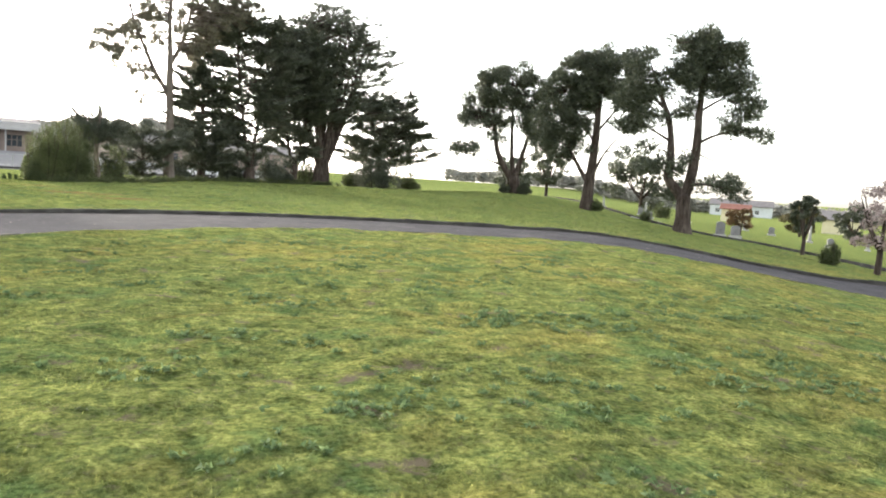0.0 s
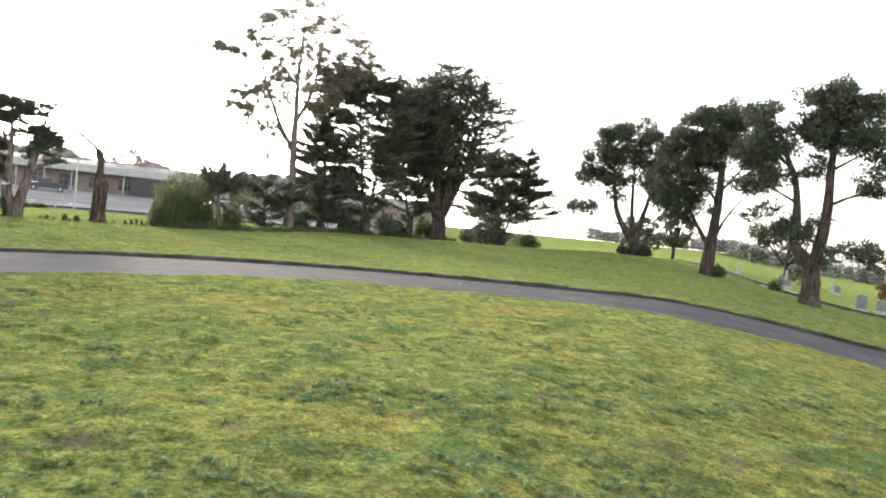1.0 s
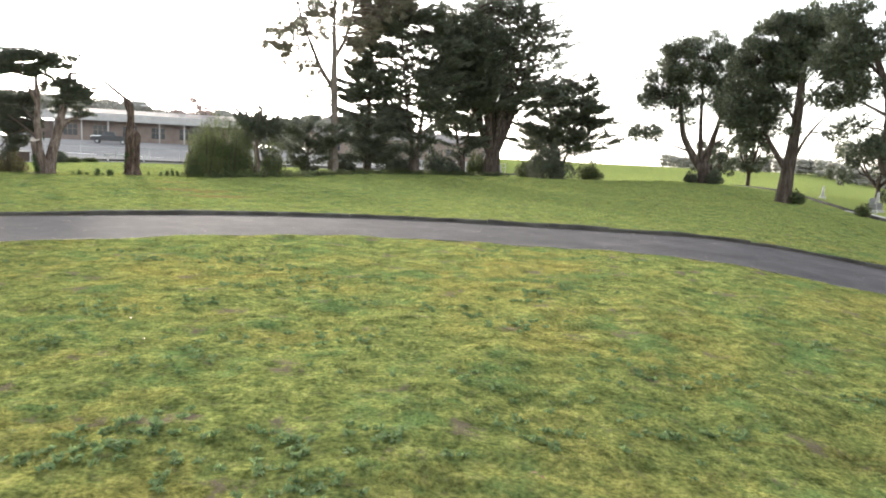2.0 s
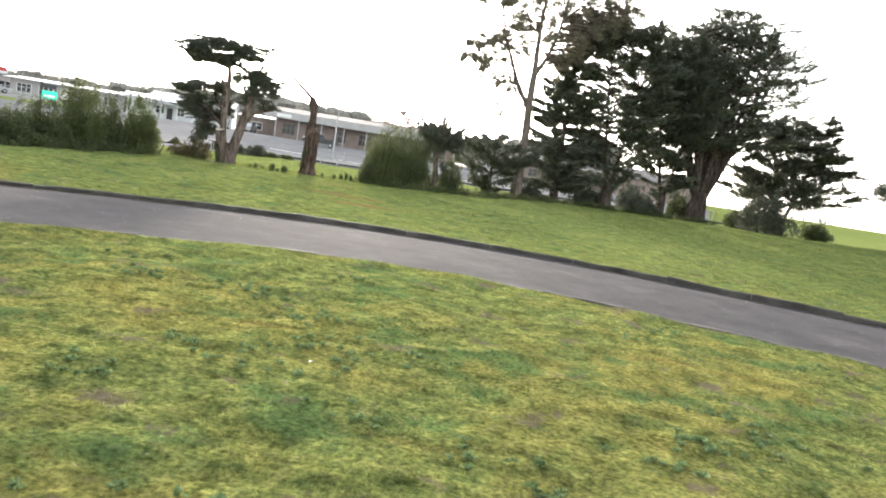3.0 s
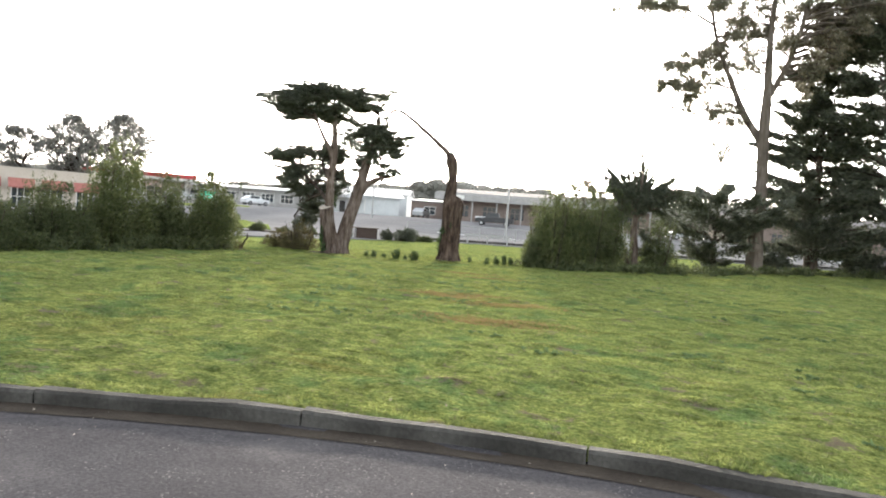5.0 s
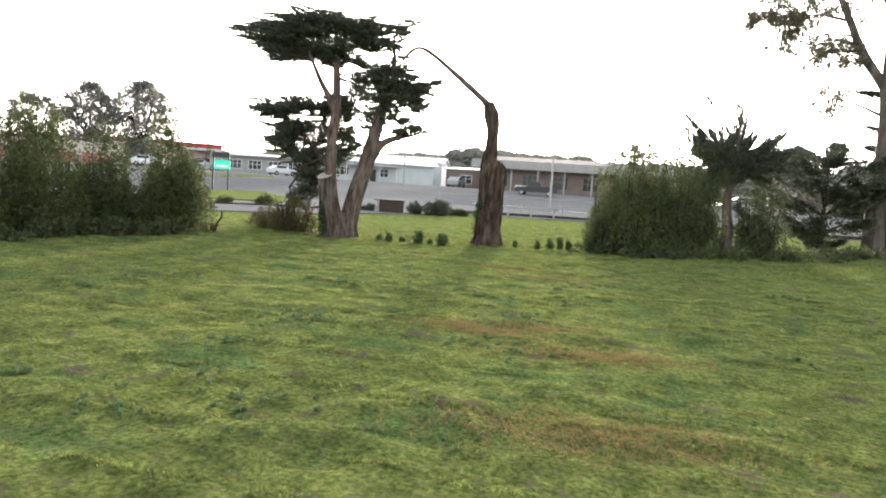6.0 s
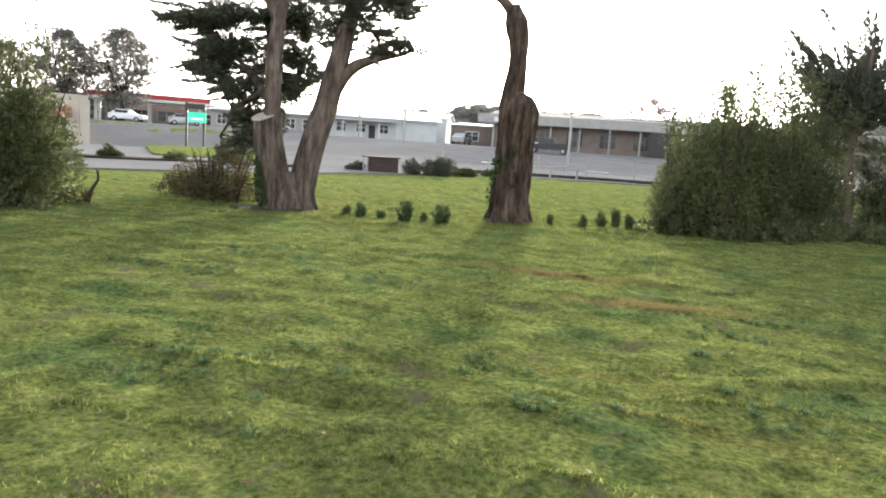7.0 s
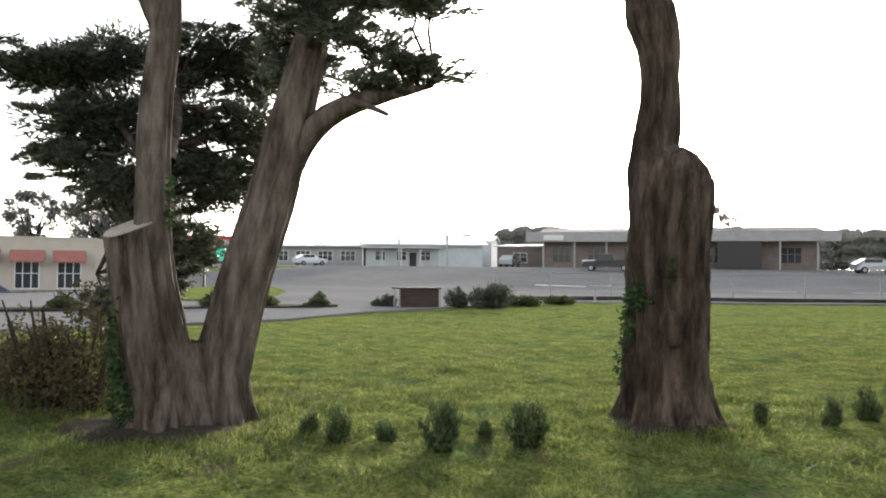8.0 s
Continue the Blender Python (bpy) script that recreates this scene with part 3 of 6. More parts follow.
def build_road():
    o = np.linspace(-HALF - 0.1, HALF + 0.1, 15)
    me = strip(ROAD_LINE, o, -0.10 + 0.03 * (1 - (o / HALF) ** 2), "road", ASPHALT)
    tagged(part("road", me), "worn grey asphalt cemetery road", "road", kind="structure")
    for side in (1, -1):
        e = side * (HALF - np.array([0.02, 0.10, 0.22, 0.34]))
        e = e if side > 0 else e[::-1]
        tagged(part("gutter_dirt", strip(ROAD_LINE[40:-40], np.sort(e), -0.10 + 0.03 * (1 - (np.sort(e) / HALF) ** 2) + 0.006, "gutter_dirt", MULCH)), "dark dirt gathered along the kerb", "dirt", kind="structure")
    # kerb stones along both edges, each a length of weathered concrete
    line = spline(ROAD, 0.3)
    rng = np.random.default_rng(5)
    for side, top, mat, name in ((1, 0.02, KERB, "kerb"), (-1, 0.0, KERB_PALE, "kerb")):
        k = tagged(new(name), "dark weathered concrete kerb along the road" if side > 0 else "low pale worn concrete kerb along the road", "kerb", kind="structure")
        far = []
        d = np.gradient(line, axis=0)
        d /= np.linalg.norm(d, axis=1, keepdims=True)
        nrm = np.stack([-d[:, 1], d[:, 0]], -1)
        q = line + nrm * side * (HALF + 0.02)
        made = 0
        for a in range(0, len(q) - 7, 6):
            p0, p1 = q[a], q[a + 6]
            mid = (p0 + p1) / 2
            near = -16 < mid[0] < 24 and mid[1] > -12
            bm = bmesh.new()
            h = top + rng.normal() * 0.012
            sections = []
            for c in np.linspace(a + 0.02, a + 5.98, 5):
                i0 = int(c)
                w0, w1 = -0.085 + rng.normal() * 0.010, 0.07 + rng.normal() * 0.014
                g = q[i0] + (q[i0 + 1] - q[i0]) * (c - i0)
                out = nrm[i0] * side
                hh = float(lie(*g) + 0.5 * bumps(*g)) + h + rng.normal() * 0.009
                sections.append([bm.verts.new((*(g + out * o), hh + dz)) for o, dz in ((w0, -0.35), (w0, -0.025), (w0 + 0.025, 0), (w1 - 0.02, 0), (w1, -0.03), (w1, -0.35))])
            for s0, s1 in zip(sections, sections[1:]):
                for e in range(5):
                    bm.faces.new((s0[e], s1[e], s1[e + 1], s0[e + 1]))
            bm.faces.new(sections[0])
            bm.faces.new(sections[-1][::-1])
            bmesh.ops.recalc_face_normals(bm, faces=bm.faces)
            if near and made < 150:
                part("kerb_stone", bm, k, mat=mat)
                made += 1
            else:
                me = bpy.data.meshes.new("x")
                bm.to_mesh(me)
                bm.free()
                far.append((np.array([v.co for v in me.vertices]), np.array([list(p.vertices) for p in me.polygons if len(p.vertices) == 4])))
        if far:
            v, f = joined(far)
            tagged(part("kerb_stones", mesh_of("kerb_stones", v, f, mat), k), kind="stuff")


def sheet(name, outline, mat, label, rise=0.02, category="paving"):
    """A paved sheet that follows the land, with its edge turned down."""
    bm = bmesh.new()
    f = bm.faces.new([bm.verts.new((x, y, 0)) for x, y in outline])
    bmesh.ops.triangulate(bm, faces=[f])
    for _ in range(7):
        long = [e for e in bm.edges if e.calc_length() > 6]
        if not long:
            break
        bmesh.ops.subdivide_edges(bm, edges=long, cuts=1, use_grid_fill=False)
        bmesh.ops.triangulate(bm, faces=bm.faces)
    for v in bm.verts:
        v.co.z = high(v.co.x, v.co.y) + rise
    edge = [e for e in bm.edges if e.is_boundary]
    made = bmesh.ops.extrude_edge_only(bm, edges=edge)
    for v in made["geom"]:
        if isinstance(v, bmesh.types.BMVert):
            v.co.z -= 0.5
    bmesh.ops.recalc_face_normals(bm, faces=bm.faces)
    return tagged(part(name, bm, mat=mat), label, category, kind="structure")


build_ground()
build_road()


# ---------------------------------------------------------------- the trees by the drive
def build_dead_trunk():
    """The broken, bare trunk with a shoulder and one long dead limb."""
    rng = np.random.default_rng(11)
    e = thing("dead_tree_trunk", -8.85, 31.16, "tall broken reddish-brown dead tree trunk with one bare limb", "tree trunk", turn=12)
    zs = np.array([-0.25, 0.0, 0.12, 0.35, 0.7, 1.1, 1.6, 2.1, 2.45, 2.62, 2.72])
    u = np.array([0.02, 0.02, 0.01, 0.0, -0.01, 0.0, 0.0, 0.02, 0.05, 0.09, 0.13])
    r = np.array([0.54, 0.47, 0.43, 0.40, 0.39, 0.37, 0.37, 0.375, 0.36, 0.30, 0.17])
    p = np.stack([u, 0 * u, zs], -1)
    fine = spline(p, 0.05)
    rr = np.interp(fine[:, 2], zs, r)
    body = tube(fine, rr, 110, rng, 0.008, 5, furrow=0.17)
    neck = np.array([(-0.08, 0, 1.8), (-0.11, 0, 2.3), (-0.11, 0, 2.7), (-0.08, 0, 3.1), (-0.07, 0, 3.5), (-0.09, 0, 3.8), (-0.16, 0, 4.05), (-0.23, 0, 4.3), (-0.28, 0, 4.48)])
    nr = np.array([0.22, 0.25, 0.245, 0.21, 0.185, 0.17, 0.20, 0.235, 0.14])
    fine2 = spline(neck, 0.05)
    neck_t = tube(fine2, np.interp(np.linspace(0, 1, len(fine2)), np.linspace(0, 1, len(nr)), nr), 72, rng, 0.012, 4, furrow=0.20)
    roots = []
    for a in np.linspace(0.3, 6.1, 7):
        c, s = math.cos(a), math.sin(a)
        way = spline([(0.26 * c, 0.26 * s, 0.45), (0.40 * c, 0.40 * s, 0.14), (0.60 * c, 0.60 * s, -0.14)], 0.1)
        roots.append(tube(way, np.linspace(0.15, 0.05, len(way)), 10, rng, 0.05))
    part("trunk", limb_mesh("trunk", [body, neck_t] + roots, BARK_RED), e)
    limb = spline([(-0.27, 0, 4.36), (-0.45, 0, 4.56), (-1.05, 0.02, 5.05), (-1.9, 0.06, 5.72), (-2.5, 0.08, 6.10), (-2.82, 0.06, 6.10), (-3.08, 0.0, 5.85)], 0.12)
    part("dead_limb", limb_mesh("dead_limb", [tube(limb, np.linspace(0.115, 0.05, len(limb)), 9, rng, 0.05)], BARK_GREY), e, "pale bare dead limb")
    knot = bmesh.new()
    bmesh.ops.create_icosphere(knot, subdivisions=3, radius=0.16, matrix=pose(0.05, -0.36, 0.95) @ Matrix.Diagonal((0.9, 0.45, 1.15, 1)))
    for v in knot.verts:
        v.co += 0.02 * Vector((noise.noise(v.co * 9), noise.noise(v.co * 9 + Vector((5, 0, 0))), noise.noise(v.co * 7)))
    part("knot", knot, e, "healed knot in the bark", BARK_RED)
    v, f = leaves(rng, [(-0.37, -0.15, 0.95, 0.10, 0.2, 0.28, 130), (-0.24, -0.33, 1.25, 0.16, 0.08, 0.14, 150), (0.05, -0.38, 1.5, 0.05, 0.05, 0.14, 40),
                        (-0.42, -0.1, 0.55, 0.09, 0.15, 0.25, 110)], 0.05, 1.2, 0.5, 0.3, 0.2)
    part("ivy", mesh_of("ivy", v, f, IVY), e, "green ivy on the bark")
    return e


def build_twin_cypress():
    """Two trunks from one root, one with a sawn-off stub, and flat dark tiers of foliage."""
    rng = np.random.default_rng(21)
    VIEW = 38
    e = thing("twin_trunk_cypress", -12.74, 28.42, "old cypress with two grey-brown trunks and a sawn-off stub", "tree", turn=VIEW)
    left = [(0.00, 0, -0.3), (-0.03, 0, 0.25), (-0.14, 0, 0.9), (-0.22, 0, 1.5), (-0.26, 0, 2.1), (-0.26, 0.05, 3.0), (-0.20, 0.1, 3.9), (-0.22, 0.15, 4.7), (-0.28, 0.2, 5.7), (-0.35, 0.2, 6.6)]
    lr = [0.33, 0.24, 0.18, 0.155, 0.145, 0.135, 0.125, 0.10, 0.07, 0.03]
    right = [(0.30, 0.22, -0.3), (0.36, 0.22, 0.4), (0.50, 0.25, 1.1), (0.72, 0.28, 1.9), (0.95, 0.3, 2.8), (1.12, 0.3, 3.6), (1.28, 0.3, 4.3), (1.5, 0.25, 5.0), (1.5, 0.2, 5.8)]
    rr = [0.34, 0.27, 0.245, 0.23, 0.21, 0.18, 0.13, 0.09, 0.04]
    stub = [(-0.06, -0.05, -0.25), (-0.14, -0.06, 0.4), (-0.30, -0.06, 1.1), (-0.43, -0.06, 2.05)]
    limbs = []

    def add(pts, radii, sides=26):
        p = spline(pts, 0.06 if sides > 20 else 0.12)
        r = np.interp(np.linspace(0, 1, len(p)), np.linspace(0, 1, len(radii)), radii)
        limbs.append((p[::2], r[::2]) if sides > 20 else (p, r))
        return tube(p, r, 80, rng, 0.006, 5, furrow=0.16) if sides > 20 else tube(p, r, sides, rng, 0.025, 6)
    lt = [add(left, lr), add([(-0.2, 0.1, 3.7), (-0.42, 0.05, 4.2), (-0.72, 0, 4.7), (-1.0, 0, 5.3), (-1.3, 0, 5.9)], [0.10, 0.09, 0.07, 0.05, 0.02], 10)]
    rt = [add(right, rr), add([(0.98, 0.28, 2.5), (1.25, 0.2, 2.92), (1.65, 0.1, 3.15), (2.4, 0, 3.34)], [0.14, 0.12, 0.08, 0.03], 12),
          add([(1.2, 0.3, 4.0), (1.7, 0.2, 4.5), (2.4, 0.1, 4.8)], [0.10, 0.06, 0.02], 10), add([(1.5, 0.1, 3.15), (1.7, 0.0, 3.12), (1.95, -0.1, 3.0)], [0.05, 0.04, 0.02], 8)]
    for base, r0 in (((-0.02, 0.0), 0.36), ((0.34, 0.22), 0.28)):
        for a in np.linspace(0.2, 5.6, 7) + rng.normal(size=7) * 0.2:
            c, s = math.cos(a), math.sin(a)
            way = spline([(base[0] + 0.35 * r0 * c, base[1] + 0.35 * r0 * s, 0.75), (base[0] + 0.95 * r0 * c, base[1] + 0.95 * r0 * s, 0.16), (base[0] + 1.5 * r0 * c, base[1] + 1.5 * r0 * s, -0.14)], 0.07)
            part("root", limb_mesh("root", [tube(way, np.linspace(0.14, 0.05, len(way)), 14, rng, 0.03, 3)], BARK_GREY), e)
    part("left_trunk", limb_mesh("left_trunk", lt, BARK_GREY), e)
    part("right_trunk", limb_mesh("right_trunk", rt, BARK_GREY), e)
    sp = spline(stub, 0.06)
    v, f = tube(sp, np.interp(np.linspace(0, 1, len(sp)), [0, 0.25, 1], [0.37, 0.28, 0.215]), 90, rng, 0.006, 5, closed=False, furrow=0.22)
    # the saw cut slopes: higher on one side, and its face leans outwards
    cut = 1.87 + 0.30 * (v[:, 0] + 0.43) + 0.34 * (v[:, 1] + 0.06)
    v[:, 2] = np.minimum(v[:, 2], cut)
    part("stub", limb_mesh("stub", [(v, f)], BARK_GREY), e, "furrowed brown stub of a sawn-off trunk")
    bm = bmesh.new()
    bmesh.ops.create_cone(bm, cap_ends=True, segments=26, radius1=0.232, radius2=0.226, depth=0.02)
    for w in bm.verts:
        w.co = Vector((w.co.x - 0.43, w.co.y - 0.06, 1.872 + w.co.z + 0.30 * w.co.x + 0.34 * w.co.y))
    part("sawn_face", bm, e, "pale sawn face of the stub", CUT)
    back = [add([(-0.18, 0.1, 1.9), (-0.5, 0.9, 2.4), (-0.9, 1.7, 2.9), (-1.3, 2.3, 3.3)], [0.10, 0.08, 0.06, 0.03], 10), add([(-0.17, 0.1, 2.5), (-0.3, 1.0, 3.1), (-0.5, 2.0, 3.7)], [0.09, 0.07, 0.03], 10),
            add([(-0.5, 0.9, 2.4), (-1.0, 1.8, 2.1), (-1.5, 2.3, 1.4)], [0.06, 0.05, 0.02], 8)]
    # crown: where each clump sits (across, away, up) and how wide, deep and thick it is
    top = [(-2.5, 0.3, 5.55, 0.65, 0.5, 0.22), (-1.8, 0.3, 5.75, 0.75, 0.7, 0.35), (-1.1, 0.3, 5.95, 0.8, 0.8, 0.42), (-0.4, 0.3, 6.05, 0.8, 0.8, 0.42), (0.3, 0.3, 6.05, 0.7, 0.7, 0.35), (0.9, 0.2, 6.1, 0.6, 0.6, 0.28), (1.4, 0.2, 6.1, 0.5, 0.5, 0.18),
           (-2.0, 0.3, 5.25, 0.5, 0.5, 0.16), (-1.2, 0.3, 5.35, 0.7, 0.6, 0.25), (-0.4, 0.3, 5.4, 0.7, 0.6, 0.25), (0.4, 0.3, 5.6, 0.6, 0.6, 0.22), (-1.6, 0.5, 5.08, 0.5, 0.5, 0.2), (-0.9, 0.5, 5.12, 0.55, 0.5, 0.2), (-0.3, 0.6, 5.05, 0.4, 0.4, 0.2), (0.3, 0.7, 5.2, 0.4, 0.4, 0.2), (1.0, 0.2, 5.7, 0.5, 0.5, 0.2)]
    right_side = [(1.2, 0.2, 5.1, 0.6, 0.5, 0.3), (1.7, 0.1, 4.9, 0.6, 0.5, 0.28), (2.2, 0.1, 4.75, 0.5, 0.4, 0.16), (1.3, 0.3, 4.6, 0.5, 0.5, 0.3), (1.8, 0.1, 4.4, 0.5, 0.4, 0.22), (2.1, 0.1, 4.15, 0.4, 0.3, 0.12), (0.9, 0.4, 4.3, 0.4, 0.4, 0.3),
                  (1.4, 0.2, 4.0, 0.4, 0.35, 0.2), (1.7, 0.1, 3.75, 0.4, 0.3, 0.12), (2.2, 0, 3.42, 0.35, 0.25, 0.07), (1.8, 0, 3.35, 0.3, 0.25, 0.06), (0.9, 0.4, 4.9, 0.4, 0.4, 0.3), (2.5, 0.1, 4.9, 0.35, 0.3, 0.08)]
    low_left = [(-2.05, 0.8, 3.65, 0.5, 0.4, 0.16), (-1.8, 0.8, 3.7, 0.55, 0.5, 0.25), (-1.3, 0.9, 3.95, 0.6, 0.5, 0.35), (-0.7, 0.9, 4.0, 0.5, 0.5, 0.3), (-1.8, 0.8, 3.1, 0.55, 0.5, 0.3), (-2.15, 0.8, 2.65, 0.42, 0.4, 0.2), (-1.3, 0.9, 3.2, 0.6, 0.5, 0.4),
                (-0.7, 0.9, 3.3, 0.55, 0.5, 0.45), (-1.6, 0.8, 2.5, 0.5, 0.45, 0.3), (-1.1, 0.9, 2.5, 0.55, 0.45, 0.35), (-0.6, 0.9, 2.5, 0.4, 0.4, 0.4), (-1.4, 0.8, 1.9, 0.4, 0.4, 0.3), (-1.0, 0.9, 1.8, 0.4, 0.35, 0.35), (-1.45, 0.8, 1.4, 0.3, 0.3, 0.28),
                (-1.5, 0.8, 1.05, 0.22, 0.22, 0.2), (-0.1, 1.0, 3.9, 0.5, 0.4, 0.4), (0.3, 1.0, 3.9, 0.4, 0.4, 0.35), (0.2, 1.0, 3.2, 0.35, 0.35, 0.3), (-0.1, 1.0, 2.7, 0.3, 0.3, 0.3), (0.4, 0.9, 4.5, 0.35, 0.35, 0.2)]
    right_side += [(0.6, 0.8, 4.9, 0.4, 0.4, 0.25), (1.5, 0.6, 5.4, 0.5, 0.5, 0.25), (0.8, 0.8, 3.7, 0.35, 0.35, 0.3), (1.9, 0.5, 4.6, 0.5, 0.4, 0.2), (1.3, 0.8, 3.6, 0.3, 0.3, 0.2)]
    # the low boughs grow away behind the trunks
    low_left = [(b[0] + (0.5 if b[2] < 2.9 else 0.0), *b[1:]) for b in low_left]
    low_left = [(-1.3 + (b[0] + 1.3) * 1.11, 2.3 + (b[1] - 0.85) * 2, 1.75 + (b[2] - 1.75) * 1.10, b[3] * 1.1, b[4] * 1.3, b[5] * 1.1) for b in low_left]
    top = [(b[0], b[1], b[2] + 0.35, *b[3:]) for b in top]
    blobs = []
    for x, y, z, rx, ry, rz in top + right_side + low_left:
        for k in range(3):
            j = np.clip(rng.normal(size=3), -1.3, 1.3) * (0.3, 0.3, 0.12) if k else np.zeros(3)
            q = 1.15 if k == 0 else 0.8
            blobs.append((x + j[0], y + j[1], z + j[2], rx * q, ry * q, rz * q, int((4800 if x > 0.5 else 7500) * rx * q * (rz * q + 0.12))))
    twig = []
    for b in blobs:
        at, rad = near_limb(limbs, np.array(b[:3]))
        k = bend(at, b[:3], rng, 6, 0.06, 0.05)
        r0 = min(rad * 0.6, 0.045)
        twig.append(tube(k, np.linspace(r0, 0.012, 6), 6))
        for _ in range(2):
            tip = np.array(b[:3]) + rng.normal(size=3) * (b[3] * 0.5, b[4] * 0.5, b[5] * 0.5)
            twig.append(tube(bend(k[3 + rng.integers(0, 3)], tip, rng, 4, 0.04, 0.06), np.linspace(0.014, 0.004, 4), 4))
    part("bough", limb_mesh("bough", back + twig, BARK_DARK), e)
    tufts = []
    for b in blobs:
        for _ in range(6):
            p = np.array(b[:3]) + np.clip(rng.normal(size=3), -1.2, 1.2) * (b[3] * 0.45, b[4] * 0.45, b[5] * 0.6)
            o = np.array([p[0] - 0.3, p[1] - 0.2, 0]) + rng.normal(size=3) * (0.5, 0.6, 0)
            o = o / (np.linalg.norm(o) + 1e-6)
            tufts.append((p, p + o * b[3] * rng.uniform(0.7, 1.45) + (0, 0, rng.uniform(-0.12, 0.16)), 0.13, 0.03, b[6] * 0.11))
    v, f = joined([leaves(rng, [(*b[:3], b[3] * 0.9, b[4] * 0.9, b[5] * 0.9, b[6] * 0.62) for b in blobs], 0.105, 4.6, 1.0, -0.12, 0.55, 0.15, 0.3), sprays(rng, [(*t[:4], t[4] * 1.3) for t in tufts], 0.105, 4.6)])
    part("crown", mesh_of("crown", v, f, CYPRESS), e, "dark green cypress foliage in flat tiers")
    v, f = leaves(rng, [(-0.50, -0.1, 0.75, 0.07, 0.25, 0.5, 500), (-0.36, -0.26, 0.3, 0.2, 0.1, 0.25, 300), (-0.05, -0.22, 2.1, 0.05, 0.06, 0.3, 90)], 0.05, 1.2, 0.5, 0.3, 0.2)
    part("ivy", mesh_of("ivy", v, f, IVY), e, "green ivy on the stub")
    return e


build_dead_trunk()
build_twin_cypress()


def bush(name, x, y, w, d, h, seed, label, leaf, size=0.09, count=6000, view=0.0, stems=7, bare=0.0, group="", aspect=2.2, up=0.0, lumps=12, out=0.6, wisps=0):
    """A bush: several stems and leaf clumps of uneven outline, w wide, d deep and h high."""
    rng = np.random.default_rng(seed)
    limbs, blobs = [], []
    for k in range(stems):
        a = rng.random() * 6.283
        fx, fy = rng.uniform(-0.32, 0.32) * w, rng.uniform(-0.32, 0.32) * d
        limbs.append(([(fx * 0.55, fy * 0.55, -0.1), (fx * 0.8, fy * 0.8, h * 0.35), (fx * 1.1 + 0.08 * math.cos(a), fy * 1.1, h * rng.uniform(0.6, 0.95))], [0.03 + 0.008 * h, 0.025, 0.008]))
    for k in range(lumps):
        s = (k + 0.5) / lumps
        a = k * 2.399 + rng.normal() * 0.4
        q = math.sqrt(s)
        top = h * (1 - 0.42 * q ** 2) * rng.uniform(0.62, 1.08)
        rz = top * 0.5 * (1 - bare)
        blobs.append((0.36 * w * q * math.cos(a), 0.36 * d * q * math.sin(a), top - rz, w * rng.uniform(0.15, 0.22) + 0.1, d * rng.uniform(0.16, 0.22) + 0.1, rz, count / lumps))
        if rng.random() < 0.7:
            blobs.append((0.4 * w * q * math.cos(a + 0.5), 0.4 * d * q * math.sin(a + 0.5), top * rng.uniform(0.92, 1.02), w * 0.07, d * 0.07, h * 0.10, count / lumps * 0.12))
    for k in range(wisps):
        a, q = rng.random() * 6.283, math.sqrt(rng.random()) * 0.46
        top = h * (1 - 0.9 * q ** 2) * rng.uniform(0.86, 1.0)
        t = rng.uniform(0.14, 0.34) * min(h, 2.0)
        blobs.append((w * q * math.cos(a), d * q * math.sin(a), top + t * 0.5, 0.07, 0.07, t * 0.7, 26))
    return grown(name, x, y, label, limbs, blobs, BARK_DARK, leaf, size, seed + 1, view, 6, True, group, "bush", aspect, out, -up, 0.2, 0.4, 0.12, 0, crown_name="foliage")


# hedge-like bushes on the two sides of the opening in the tree row
for k, (x, y, w, d, h, leaf, n) in enumerate([(-15.55, 24.7, 2.0, 1.9, 2.85, WILLOW, 9500), (-16.3, 23.1, 2.0, 2.2, 2.5, BUSH, 8000), (-16.6, 21.3, 2.4, 2.2, 3.3, WILLOW, 11000),
                                              (-16.9, 19.2, 2.6, 2.4, 1.8, BUSH, 9500), (-17.0, 16.9, 2.8, 2.4, 1.35, BUSH, 9000), (-17.3, 14.3, 3.0, 2.4, 1.35, BUSH, 8000)]):
    bush("bush", x, y, w, d, h, 100 + k, "dense grey-green bush in the tree row" if leaf is BUSH else "tall pale green bush in the tree row", leaf, 0.075, n * 3, view=60, group="bushes of the tree row", up=0.25, wisps=30, lumps=15)
for k, (x, y, w, d, h, leaf, n) in enumerate([(-5.75, 33.7, 1.3, 1.4, 2.6, WILLOW, 7000), (-5.6, 32.6, 1.0, 1.0, 1.0, BUSH, 3500), (-5.0, 33.1, 1.7, 1.8, 3.1, WILLOW, 9000), (-4.6, 33.9, 1.9, 1.9, 3.8, WILLOW, 11000), (-3.9, 34.9, 2.0, 2.0, 3.7, BUSH, 11000), (-3.2, 36.0, 2.0, 2.0, 3.3, BUSH, 10000),
                                              (-1.2, 37.4, 1.6, 1.6, 2.2, BUSH, 5000)]):
    bush("bush", x, y, w, d, h, 120 + k, "dense grey-green bush in the tree row" if leaf is BUSH else "tall pale green bush in the tree row", leaf, 0.075, n * 2, view=10, group="bushes of the tree row", up=0.25, wisps=34, lumps=17)
bush("brush", -14.3, 28.3, 1.8, 1.4, 1.2, 140, "low brown-green brush beside the twin cypress", BRUSH, 0.06, 7000, view=40, stems=14)
bush("brush", -15.4, 28.6, 1.5, 1.4, 0.85, 141, "low brown-green brush beside the twin cypress", BRUSH, 0.06, 5000, view=40, stems=14)


